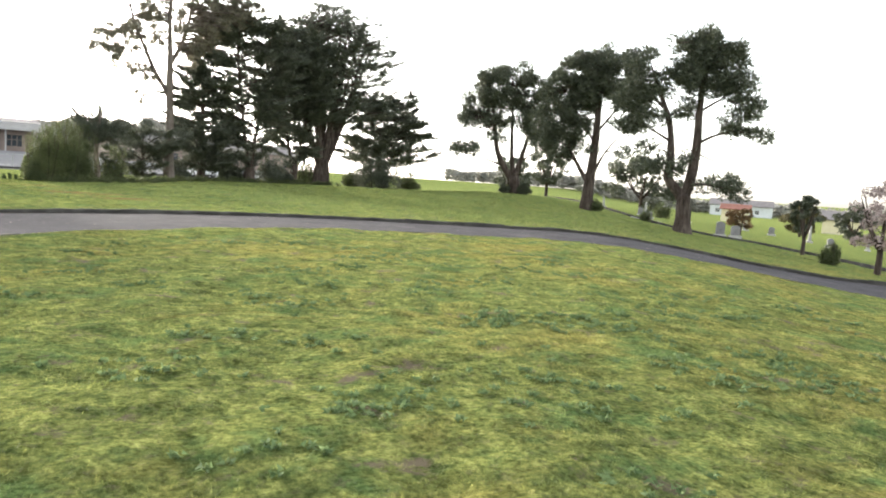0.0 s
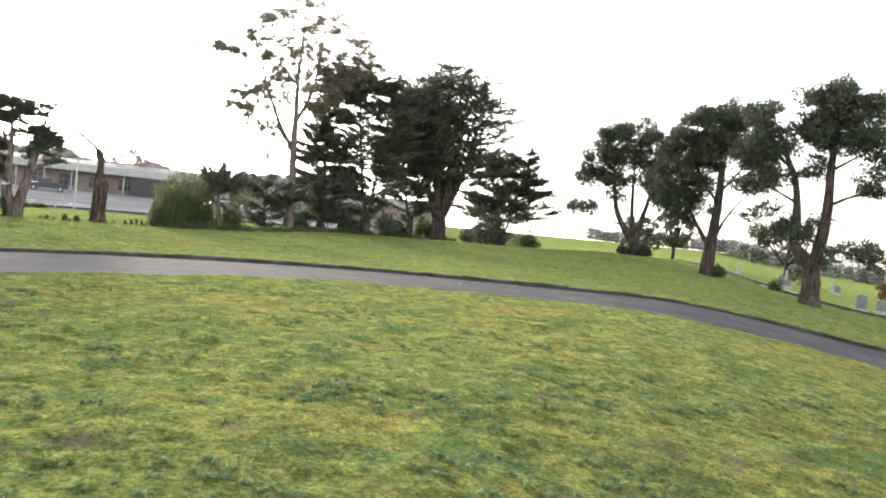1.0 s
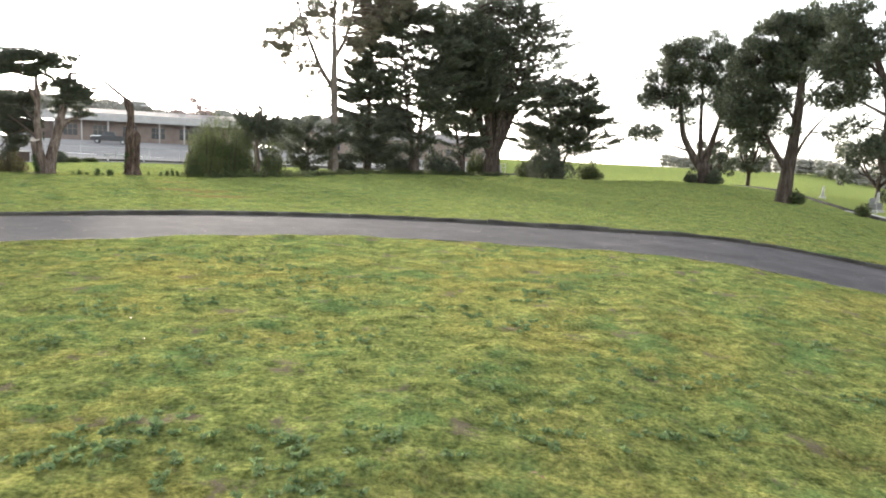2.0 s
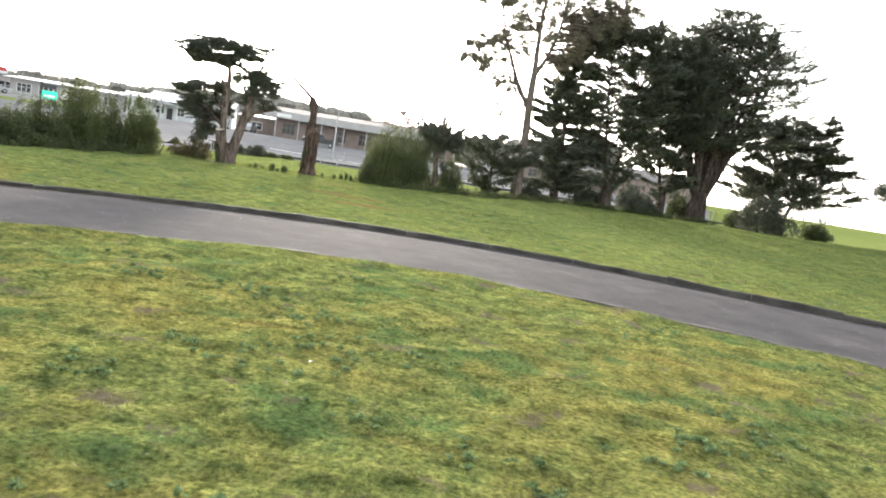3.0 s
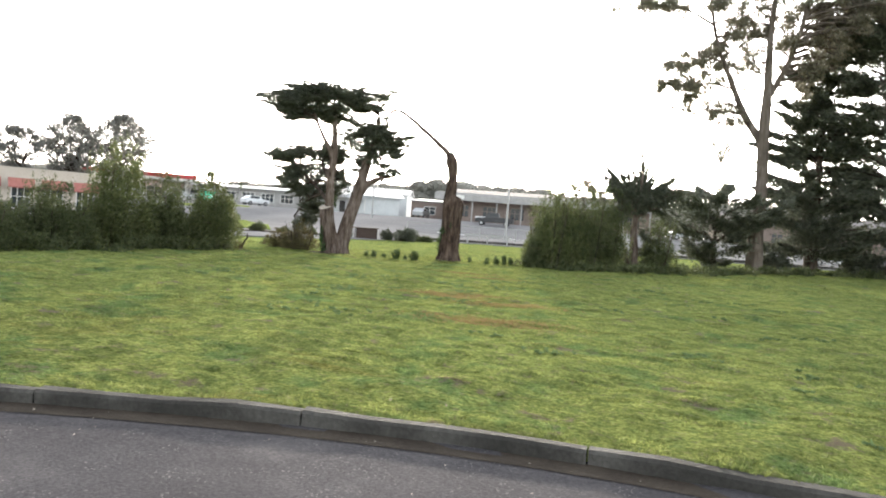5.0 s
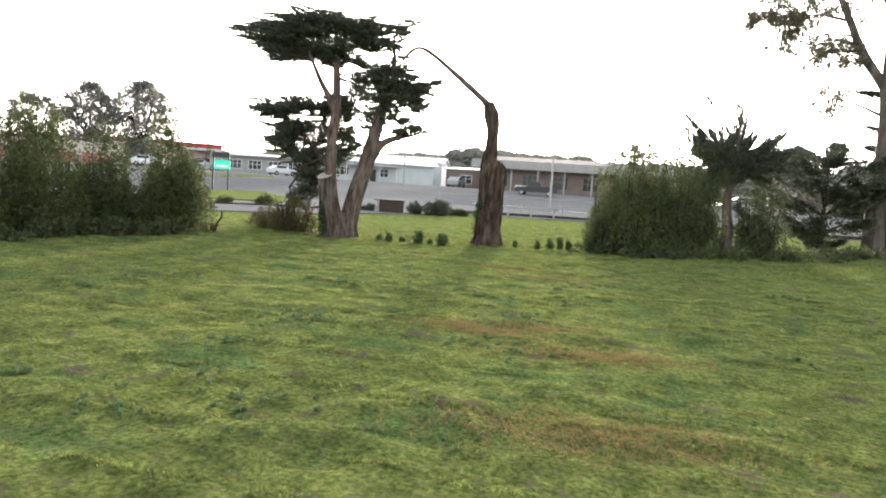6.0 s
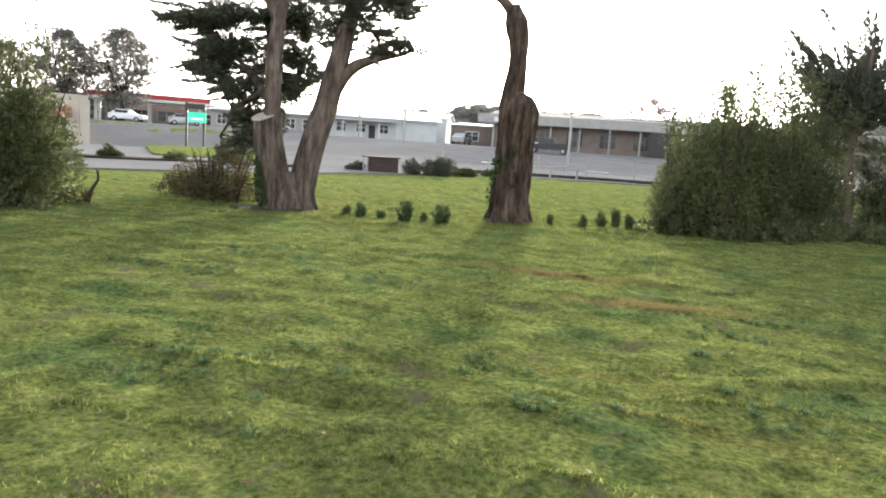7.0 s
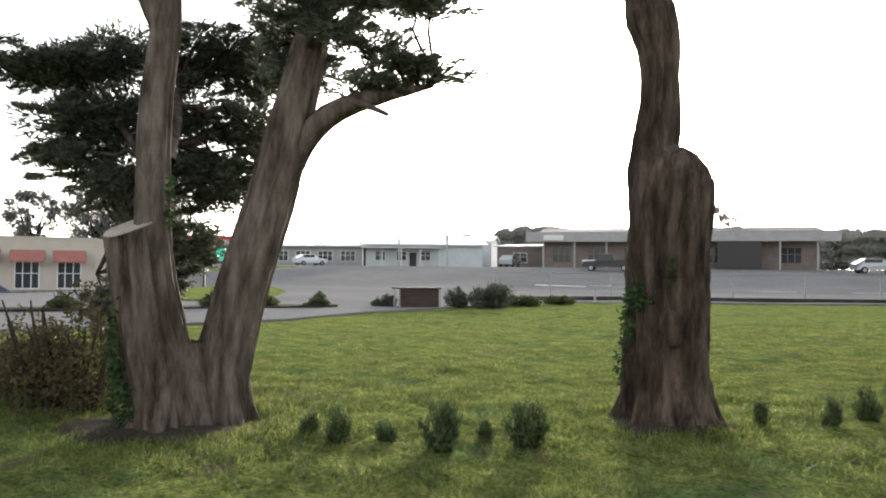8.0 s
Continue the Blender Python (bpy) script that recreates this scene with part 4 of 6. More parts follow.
def undergrowth(name, way, seed, label, wide=0.7, tall=0.45, leaf=None, count=90, step=0.22):
    """A low uneven band of leaves along a line on the ground."""
    rng = np.random.default_rng(seed)
    blobs = []
    for x, y in spline(way, step):
        for _ in range(2):
            px, py = x + rng.normal() * wide * 0.5, y + rng.normal() * wide * 0.5
            h = tall * rng.uniform(0.35, 1.25)
            blobs.append((px, py, high(px, py) + h * 0.35, 0.22, 0.22, h * 0.6, count))
    v, f = leaves(rng, blobs, 0.11, 2.4, 0.6, -0.4, 0.1, 0.3)
    return tagged(part(name, mesh_of(name, v, f, leaf or CYPRESS)), label, "undergrowth", kind="stuff")


# leaf band for the low plants and for the shadowed ground at their feet
undergrowth("undergrowth", [(-5.6, 32.2), (-4.0, 33.0), (-2.4, 35.2), (-0.6, 36.6), (1.2, 39.5), (3.2, 43.2), (6.5, 46.0), (10, 46.6), (14, 49.2), (18.5, 51.2)], 160, "low undergrowth along the tree row, also standing in for shaded ground", 0.9, 0.42, BUSH)
undergrowth("undergrowth", [(-15.0, 24.0), (-15.6, 21.6), (-15.8, 18.6), (-16.0, 14.0)], 161, "low dark undergrowth before the bushes", 0.5, 0.5, BUSH)




def soil_mound(x, y, r, seed, label):
    """A low irregular mound of bare soil and bark crumbs round a trunk."""
    rng = np.random.default_rng(seed)
    bm = bmesh.new()
    rings = []
    n = 40
    wob = [1 + 0.16 * math.sin(3 * k * 6.283 / n + seed) + 0.10 * math.sin(7 * k * 6.283 / n) for k in range(n)]
    for f, h in ((0.25, 0.06), (0.6, 0.055), (0.85, 0.03), (1.0, -0.03)):
        ring = []
        for k in range(n):
            a = 6.283 * k / n
            px, py = x + r * f * wob[k] * math.cos(a), y + r * f * wob[k] * math.sin(a)
            ring.append(bm.verts.new((px, py, high(px, py) + h + rng.normal() * 0.008)))
        rings.append(ring)
    bm.faces.new(rings[0])
    for p, q in zip(rings, rings[1:]):
        for k in range(n):
            bm.faces.new((p[k], q[k], q[(k + 1) % n], p[(k + 1) % n]))
    bmesh.ops.recalc_face_normals(bm, faces=bm.faces)
    tagged(part("soil_mound", bm, mat=MULCH), label, "soil", kind="structure")


soil_mound(-8.85, 31.10, 0.66, 1, "bare dark soil round the foot of the dead trunk")
soil_mound(-12.80, 28.30, 0.78, 2, "bare dark soil round the foot of the twin cypress")

# ---------------------------------------------------------------- cypresses, gum tree and pines
def cypress(x, y, h, w, seed, label, low=0.16, count=16000, stems=1, view=0.0, skew=0.0, group="cypresses of the grove", spread=0.5, size=0.25, r0=0.45, domed=False):
    """A broad old cypress: one or more stems that fan out, and boughs that carry level, spiky sprays of dark foliage."""
    rng = np.random.default_rng(seed)
    e = thing("cypress_tree", x, y, label, "tree", group, turn=view)
    limbs = [(spline([(0, 0, -0.3), (0.05, 0, h * 0.06), (skew * 0.1, 0, h * 0.14)], 0.35), None, (r0 * 1.4, r0 * 0.85))]
    for k in range(stems):
        a = (k + 0.5) / stems * 2 - 1 if stems > 1 else 0.0
        ux = a * w * 0.34 + skew
        wy = rng.uniform(-1, 1) * w * 0.2 * (stems > 1)
        ht = h * (1 - 0.22 * abs(a)) * rng.uniform(0.92, 0.99)
        s = r0 * (0.85 if stems == 1 else 0.42)
        limbs.append((spline([(0, 0, h * 0.06), (ux * 0.3, wy * 0.3, h * 0.25), (ux * 0.7, wy * 0.7, h * 0.55), (ux, wy, ht)], 0.35), None, (s, 0.04)))
    pieces, stem_pts = [], []
    for p, _, (ra, rb) in limbs:
        r = np.linspace(ra, rb, len(p))
        pieces.append(tube(p, r, 10, rng, 0.03, 5))
    for p, _, _ in limbs[1:]:
        stem_pts.append(p)
    lines = []
    tiers = int(h * 1.5)
    for t in range(tiers):
        s = (t + rng.random() * 0.6) / tiers
        z = h * (low + (0.97 - low) * s)
        prof = (math.sin(math.pi * min(1.0, 0.22 + 0.78 * (1 - s) ** 0.85)) ** 0.55 if spread > 0.4 else 0.95 * (1 - s) ** 0.6) + 0.12
        if domed:
            prof = math.sqrt(max(0.0, 1 - s ** 2.4)) * 0.92 + 0.1
        rad = w * 0.5 * prof
        for k in range(max(3, int(3.2 + rad * 0.9))):
            p = stem_pts[rng.integers(0, len(stem_pts))]
            q = p[np.argmin(np.abs(p[:, 2] - (z - 0.12 * rad)))]
            if p[-1, 2] < z - 1.0:
                q = p[-2]
            a = rng.random() * 6.283
            L = rad * rng.uniform(0.55, 1.08)
            tip = np.array([skew * (0.3 + 0.7 * s) + L * math.cos(a), L * 0.85 * math.sin(a), z + rng.normal() * 0.3 + 0.10 * L])
            if np.linalg.norm(tip - q) < 0.6:
                continue
            mid = q + (tip - q) * 0.55 + (0, 0, 0.06 * L)
            pieces.append(tube(np.array([q, (q + mid) / 2 + (0, 0, 0.04 * L), mid, tip]), [0.03 + 0.014 * L, 0.02 + 0.01 * L, 0.015 + 0.006 * L, 0.008], 5))
            lines.append((q + (tip - q) * 0.25, tip, 0.34 * L + 0.25, 0.12 + 0.022 * L, 1.0 * L))
            for _ in range(3):
                o = q + (tip - q) * rng.uniform(0.45, 0.9)
                d = tip - q
                d = d / np.linalg.norm(d) + rng.normal(size=3) * (0.5, 0.5, 0.15) + (0, 0, 0.12)
                lines.append((o, o + d * rng.uniform(0.35, 0.7) * (0.4 + 0.3 * L), 0.22 + 0.06 * L, 0.08, 0.42 * L))
    for p in stem_pts:
        for _ in range(5):
            o = p[-1] - (0, 0, rng.uniform(0, 1.2))
            lines.append((o, o + np.array([rng.normal() * 0.45, rng.normal() * 0.45, rng.uniform(0.5, 1.0)]), 0.22, 0.1, 0.8))
    total = sum(l[4] for l in lines)
    part("trunk", limb_mesh("trunk", pieces, BARK_DARK), e)
    v, f = sprays(rng, [(*l[:4], max(6, 2.6 * count * l[4] / total)) for l in lines], size, 3.2)
    part("crown", mesh_of("crown", v, f, CYPRESS), e)
    return e


cypress(0.9, 43.6, 4.3, 6.6, 200, "low dark cypress with branches to the ground", low=0.06, count=13000, size=0.2, r0=0.15)
cypress(5.7, 47.6, 14.6, 8.2, 201, "tall dark cypress with an open crown", low=0.06, count=36000, spread=0.3, r0=0.30)
cypress(9.7, 47.5, 15.0, 9.4, 202, "tall dark cypress with an open crown", low=0.08, count=40000, r0=0.42, stems=2)
cypress(14.4, 50.8, 14.4, 9.0, 203, "tall dark cypress with an open crown", low=0.12, count=38000, stems=2, r0=0.35)
cypress(17.6, 52.4, 18.0, 14.4, 204, "broad old cypress with many fanned stems", low=0.34, count=32000, size=0.25, stems=12, r0=0.7, skew=0.3, domed=True)
cypress(24.9, 54.0, 10.5, 11.4, 205, "broad low cypress with drooping dark tiers", low=0.28, count=30000, stems=2, skew=0.5, r0=0.35, domed=True)
# undergrowth below the grove
for k, (x, y, w, d, h) in enumerate([(22.4, 49.6, 4.6, 3.0, 3.6), (21.6, 54.5, 2.4, 2.0, 2.0), (11.8, 48.5, 2.6, 2.0, 2.2), (13.2, 50.0, 2.2, 1.6, 1.5), (16.4, 53.0, 2.6, 2.0, 2.1), (8.2, 48.2, 2.2, 1.8, 1.6), (3.9, 46.6, 1.8, 1.5, 1.3), (29.3, 58.0, 3.2, 2.4, 2.2)]):
    bush("bush", x, y, w, d, h, 220 + k, "dark dense bush under the cypress grove", BUSH if k % 3 == 1 else CYPRESS, 0.15, 16000 if w > 4 else 7000, wisps=12, group="bushes under the grove")

# small storm-broken conifer
def build_small_conifer():
    rng = np.random.default_rng(231)
    e = thing("small_conifer", -2.31, 37.4, "small storm-torn conifer with upswept dark branches", "tree", turn=8)
    limbs = [([(0, 0, -0.2), (0.03, 0, 0.8), (-0.05, 0, 1.7), (-0.02, 0, 2.4), (0.1, 0, 3.4), (0.15, 0, 4.7)], (0.24, 0.03)), ([(-0.02, 0, 2.3), (-0.45, 0, 2.65), (-0.62, 0, 2.5)], (0.10, 0.03)), ([(0.05, 0.1, 0.0), (-0.35, 0.05, 0.5), (-0.4, 0, 0.95)], (0.17, 0.13))]
    pieces, lines = [], []
    for pts, (a, b) in limbs:
        p = spline(pts, 0.15)
        pieces.append(tube(p, np.linspace(a, b, len(p)), 12, rng, 0.04, 5))
    for u, v, r in ((-1.9, 4.8, 1.0), (-1.5, 4.1, 1), (-1.3, 3.7, 1), (-1.0, 4.5, 0.8), (-0.5, 4.6, 0.8), (0.15, 5.5, 1.0), (0.3, 4.8, 0.8), (0.7, 4.5, 1), (1.1, 4.2, 1), (1.7, 4.35, 1.0), (1.9, 3.75, 1), (1.6, 3.3, 1), (1.8, 3.0, 0.9), (-0.9, 3.2, 1), (-1.1, 2.9, 0.8), (1.3, 2.6, 0.8), (0.5, 3.9, 0.9), (-0.2, 4.1, 0.9), (-0.6, 3.7, 0.9), (1.0, 3.7, 0.9)):
        for _ in range(2):
            z = rng.uniform(2.2, 3.3)
            q = np.array([-0.03 + 0.06 * (z > 2.6) + 0.05 * (z > 3.4), 0.0, z])
            tip = np.array([u + rng.normal() * 0.08, rng.normal() * 0.45, v + rng.normal() * 0.08])
            part("branch", limb_mesh("branch", [tube(bend(q, tip, rng, 6, -0.05, 0.02), np.linspace(0.04, 0.008, 6), 5)], BARK_GREY), e)
            lines.append((q + (tip - q) * 0.15, tip, 0.36, 0.12, 400 * r))
            lines.append((q + (tip - q) * 0.5, tip + (rng.normal() * 0.5, rng.normal() * 0.4, -0.35 + rng.normal() * 0.2), 0.3, 0.14, 240 * r))
    for _ in range(22):
        q = np.array([0.55 + rng.normal() * 0.35, 0.35 + rng.normal() * 0.3, rng.uniform(0.1, 2.3)])
        lines.append((q, q + (rng.normal() * 0.5, rng.normal() * 0.4, rng.uniform(0.1, 0.5)), 0.26, 0.12, 150))
    part("trunk", limb_mesh("trunk", pieces, BARK_GREY), e)
    v, f = sprays(rng, lines, 0.15, 3.4)
    part("crown", mesh_of("crown", v, f, CYPRESS), e)


build_small_conifer()

# tall gum tree
def straightened(limbs, blobs, lean):
    """The same tree, leaning by the given share of its height."""
    return [([(u + lean * v, w, v) for u, w, v in pts], rr) for pts, rr in limbs], [(b[0] + lean * b[2], *b[1:]) for b in blobs]


gum_limbs, gum_clumps = straightened([
    ([(0, 0, -0.3), (0.1, 0, 2.0), (0.3, 0, 4.5), (0.35, 0, 7.0), (0.5, 0, 9.5), (0.6, 0, 12.5), (0.9, 0, 15.5), (1.2, 0, 19.0)], [0.48, 0.33, 0.29, 0.27, 0.18, 0.14, 0.09, 0.03]),
    ([(0.35, 0, 6.6), (-0.6, 0, 8.2), (-1.3, 0, 10.0), (-2.0, 0, 12.0), (-2.4, 0, 14.5), (-2.6, 0, 16.5)], [0.22, 0.17, 0.13, 0.10, 0.07, 0.02]),
    ([(0.45, 0, 9.0), (1.5, 0, 11.0), (2.2, 0, 13.5), (2.8, 0, 17.5)], [0.17, 0.13, 0.09, 0.02]),
    ([(2.2, 0, 13.3), (3.6, 0, 14.6), (5.4, 0, 16.0)], [0.07, 0.05, 0.02]), ([(-2.2, 0, 13.0), (-3.6, 0, 13.9), (-5.3, 0, 14.3)], [0.07, 0.05, 0.015]),
    ([(-1.2, 0, 9.6), (-2.3, 0, 9.9), (-3.3, 0, 9.9)], [0.07, 0.05, 0.015]), ([(0.3, 0, 5.6), (-0.9, 0, 6.2), (-2.0, 0, 6.4)], [0.07, 0.04, 0.015])],
    [(-3.4, 0, 9.3, 0.7, 0.7, 0.6, 260), (-2.7, 0.3, 8.6, 0.6, 0.5, 0.5, 170), (-2.2, 0, 10.6, 0.7, 0.7, 0.5, 240), (-5.2, 0, 14.2, 0.9, 0.7, 0.35, 200), (-4.0, 0.2, 14.3, 0.8, 0.7, 0.4, 200), (-2.9, 0, 15.4, 0.9, 0.8, 0.5, 300),
     (-2.2, 0, 17.0, 1.0, 0.9, 0.5, 320), (-1.0, 0.3, 17.8, 0.9, 0.8, 0.45, 260), (0.9, 0, 19.0, 1.0, 0.9, 0.5, 320), (2.4, 0, 18.2, 1.0, 0.9, 0.55, 330), (3.6, 0, 17.2, 0.9, 0.8, 0.5, 280), (5.4, 0, 16.2, 0.9, 0.7, 0.45, 260), (6.4, 0.1, 15.4, 0.7, 0.6, 0.4, 160),
     (4.6, 0, 14.6, 0.8, 0.7, 0.45, 240), (3.2, 0, 13.4, 0.9, 0.8, 0.5, 280), (2.2, 0, 15.6, 0.9, 0.8, 0.5, 280), (0.2, 0, 14.6, 0.8, 0.7, 0.5, 220), (-1.2, 0, 13.0, 0.8, 0.7, 0.5, 220), (-0.6, 0.2, 11.0, 0.7, 0.6, 0.5, 190), (1.5, 0, 12.0, 0.8, 0.7, 0.5, 240),
     (-1.2, 0, 8.2, 0.6, 0.5, 0.5, 150), (-1.9, 0, 6.3, 0.5, 0.4, 0.35, 90), (3.0, 0.3, 11.0, 0.8, 0.7, 0.5, 200), (-0.9, 0.2, 15.6, 0.7, 0.6, 0.4, 170), (1.2, 0.2, 16.9, 0.8, 0.7, 0.4, 220),
     (-3.9, 0, 10.6, 0.7, 0.6, 0.5, 240), (-3.0, 0.2, 11.3, 0.7, 0.6, 0.45, 220), (-1.6, 0.2, 11.8, 0.7, 0.6, 0.5, 220), (-4.3, 0.1, 9.9, 0.6, 0.5, 0.4, 180), (2.2, 0, 10.2, 0.7, 0.6, 0.5, 220), (3.4, 0, 12.3, 0.8, 0.7, 0.5, 240), (4.7, 0, 12.9, 0.8, 0.7, 0.45, 240), (6.0, 0.1, 13.7, 0.8, 0.7, 0.4, 220),
     (7.0, 0, 14.2, 0.7, 0.6, 0.4, 180), (-5.9, 0, 14.5, 0.8, 0.6, 0.35, 200), (0.9, 0.2, 13.2, 0.7, 0.6, 0.5, 220), (-0.4, 0, 12.4, 0.6, 0.6, 0.5, 200), (1.8, 0.1, 14.4, 0.8, 0.7, 0.5, 230), (-1.9, 0, 14.2, 0.8, 0.7, 0.5, 230)], -0.062)
grown("gum_tree", 2.85, 44.76, "tall pale-barked gum tree with thin hanging foliage", gum_limbs, gum_clumps,
      BARK_PALE, EUCLEAF, 0.2, 240, view=-2, aspect=3.6, out=0.3, droop=0.8, flat=0.1, hollow=0.0, dense=6.5, ridges=3, split=15)


def pine(x, y, seed, label, limbs, blobs, view, clumps, count, wide=1.0, tall=1.0, lean=0.0):
    """A pine with a clumped, rounded crown: blobs name the crown's parts, each filled with small clumps."""
    rng = np.random.default_rng(seed)
    small = []
    limbs = [([(u * wide + lean * max(v, 0), w, v * tall) for u, w, v in pts], rr) for pts, rr in limbs]
    for u, v, ru, rv in [(u * wide + lean * v, v * tall, ru * wide, rv * tall) for u, v, ru, rv in blobs]:
        n = max(2, int(clumps * ru * rv))
        for k in range(n):
            a, q = rng.random() * 6.283, math.sqrt(rng.uniform(0.1, 1))
            b = rng.uniform(0.5, 0.9)
            small.append((u + ru * q * math.cos(a), rng.uniform(-0.8, 0.8) * ru, v + rv * q * math.sin(a), b, b, b * 0.8, count))
    return grown("pine_tree", x, y, label, limbs, small, BARK_DARK, PINE, 0.25, seed + 1, view, 12, True, "row of pines by the road", "tree", 3.0, 0.9, -0.25, 0.2, 0.25, 0.1)


pine(31.66, 18.28, 300, "tall pine with a forked trunk and open crown", [
    ([(0, 0, -0.4), (0.0, 0, 0.6), (0.05, 0, 1.8), (0.05, 0, 2.7)], [0.75, 0.50, 0.46, 0.42]),
    ([(0.05, 0, 2.3), (-0.55, 0, 3.2), (-0.95, 0, 3.8), (-0.8, 0, 5.5), (-0.9, 0, 7.6), (-1.5, 0, 9.6), (-2.2, 0, 11.8)], [0.34, 0.30, 0.25, 0.2, 0.17, 0.11, 0.03]),
    ([(0.05, 0, 2.4), (0.5, 0, 3.6), (0.9, 0, 6.0), (1.05, 0, 8.5), (1.3, 0, 11.0), (1.4, 0, 13.8)], [0.36, 0.32, 0.26, 0.2, 0.12, 0.03]),
    ([(0.5, 0, 3.4), (1.4, 0, 3.5), (2.9, 0, 3.3)], [0.12, 0.08, 0.03]), ([(0.95, 0, 6.3), (2.4, 0, 7.0), (4.2, 0, 7.2)], [0.11, 0.07, 0.02]), ([(1.1, 0, 8.5), (2.6, 0, 9.5), (3.9, 0, 10.3)], [0.1, 0.06, 0.02]),
    ([(-0.85, 0, 6.4), (-2.2, 0, 7.2), (-3.4, 0, 7.6)], [0.1, 0.06, 0.02]), ([(-1.2, 0, 8.6), (-2.4, 0, 10.0), (-3.4, 0, 11.6)], [0.1, 0.06, 0.02]), ([(0.9, 0, 5.6), (2.6, 0, 5.0), (3.6, 0, 5.3)], [0.05, 0.03, 0.01])],
    [(1.3, 13.3, 1.5, 1.0), (2.6, 12.2, 1.3, 1.1), (0.1, 12.3, 1.4, 1.0), (3.6, 10.4, 1.3, 1.0), (1.6, 10.6, 1.6, 0.9), (4.3, 8.8, 1.0, 0.7), (4.7, 7.0, 0.7, 0.5), (-3.1, 12.0, 1.2, 0.7), (-2.3, 10.4, 1.3, 0.9), (-3.5, 9.0, 1.1, 0.7),
     (-0.5, 10.6, 1.0, 0.8), (-3.6, 7.3, 1.0, 0.6), (-2.0, 7.9, 0.9, 0.5), (3.0, 7.6, 1.0, 0.5), (2.5, 3.5, 1.5, 0.45), (3.6, 3.1, 0.5, 0.3), (-1.2, 4.7, 1.0, 0.6), (0.4, 5.3, 0.5, 0.4), (-2.2, 5.9, 0.5, 0.3), (0.2, 8.7, 0.8, 0.5)], -45, 15.0, 230, 0.92, 0.91, -0.075)
pine(32.49, 29.5, 310, "tall pine with a dense rounded crown", [
    ([(0, 0, -0.4), (0.0, 0, 0.8), (0.1, 0, 2.5), (0.25, 0, 5.0), (0.3, 0, 8.0), (0.2, 0, 11.5)], [0.55, 0.40, 0.33, 0.27, 0.16, 0.04]),
    ([(0.1, 0, 1.9), (-0.9, 0, 3.4), (-1.8, 0, 5.0), (-2.2, 0, 6.5)], [0.22, 0.16, 0.1, 0.04]), ([(0.2, 0, 2.4), (0.9, 0, 4.2), (2.0, 0, 5.8), (2.9, 0, 6.9)], [0.12, 0.09, 0.05, 0.02]), ([(0.3, 0, 6.0), (1.6, 0, 7.8), (2.6, 0, 9.2)], [0.12, 0.08, 0.02]), ([(0.25, 0, 5.2), (-1.2, 0, 7.4), (-2.4, 0, 9.0)], [0.12, 0.08, 0.02])],
    [(0.1, 11.6, 1.9, 1.1), (-1.5, 10.6, 1.6, 1.1), (1.7, 10.5, 1.6, 1.2), (-2.6, 9.0, 1.4, 1.1), (0.2, 9.6, 1.8, 1.0), (2.7, 8.8, 1.2, 1.0), (-1.2, 8.0, 1.6, 0.8), (-3.0, 7.0, 1.5, 0.9), (-2.6, 5.4, 1.6, 0.8), (3.0, 7.2, 0.8, 0.5), (-3.6, 5.9, 1.1, 0.7), (-1.4, 6.4, 1.2, 0.6), (-2.0, 4.2, 1.0, 0.4), (-0.3, 4.6, 0.5, 0.3), (2.7, 4.6, 0.5, 0.12)], -40, 16.0, 240)
pine(33.1, 41.2, 320, "tall pine with fanned stems and a dense crown", [
    ([(0, 0, -0.4), (-0.1, 0, 0.7), (-0.3, 0, 1.8)], [0.7, 0.50, 0.45]),
    ([(-0.3, 0, 1.3), (-1.2, 0, 2.8), (-1.9, 0, 4.5), (-2.3, 0, 7.0), (-2.6, 0, 9.5)], [0.34, 0.28, 0.22, 0.14, 0.04]), ([(-0.2, 0, 1.4), (0.2, 0, 3.6), (0.6, 0, 6.0), (0.7, 0, 8.5)], [0.3, 0.22, 0.14, 0.04]),
    ([(-0.3, 0, 1.6), (-0.6, 0, 4.0), (-0.8, 0, 7.0), (-0.9, 0, 11.0)], [0.24, 0.18, 0.12, 0.03]), ([(-1.2, 0, 2.8), (-2.8, 0, 3.4), (-4.4, 0, 4.0)], [0.1, 0.06, 0.02]), ([(0.2, 0, 3.4), (1.4, 0, 4.4), (2.2, 0, 4.8)], [0.1, 0.06, 0.02])],
    [(-1.0, 12.0, 1.8, 1.1), (-2.8, 11.0, 1.6, 1.2), (0.9, 10.8, 1.5, 1.1), (-3.9, 9.2, 1.4, 1.1), (-1.6, 9.6, 1.8, 1.1), (1.2, 8.8, 1.4, 1.0), (-4.0, 7.4, 1.3, 0.8), (-2.4, 7.4, 1.2, 0.7), (-0.3, 7.2, 1.3, 0.7), (1.8, 6.8, 1.2, 1.0), (1.9, 5.2, 1.2, 0.7), (-4.4, 4.3, 1.5, 0.5), (-2.2, 5.6, 0.7, 0.4)], -33, 15.0, 240, 1.1, 0.9, 0.02)
bush("clipped_bush", 32.0, 41.3, 1.0, 1.0, 1.0, 330, "clipped round dark bush at the foot of a pine", PINE, 0.14, 3000, group="clipped bushes")
bush("clipped_bush", 33.4, 40.2, 1.3, 1.3, 1.25, 331, "clipped round dark bush at the foot of a pine", PINE, 0.14, 3600, group="clipped bushes")
bush("clipped_bush", 33.1, 29.2, 1.3, 1.2, 1.1, 332, "small dark bush at the foot of a pine", BUSH, 0.12, 2500, group="clipped bushes")

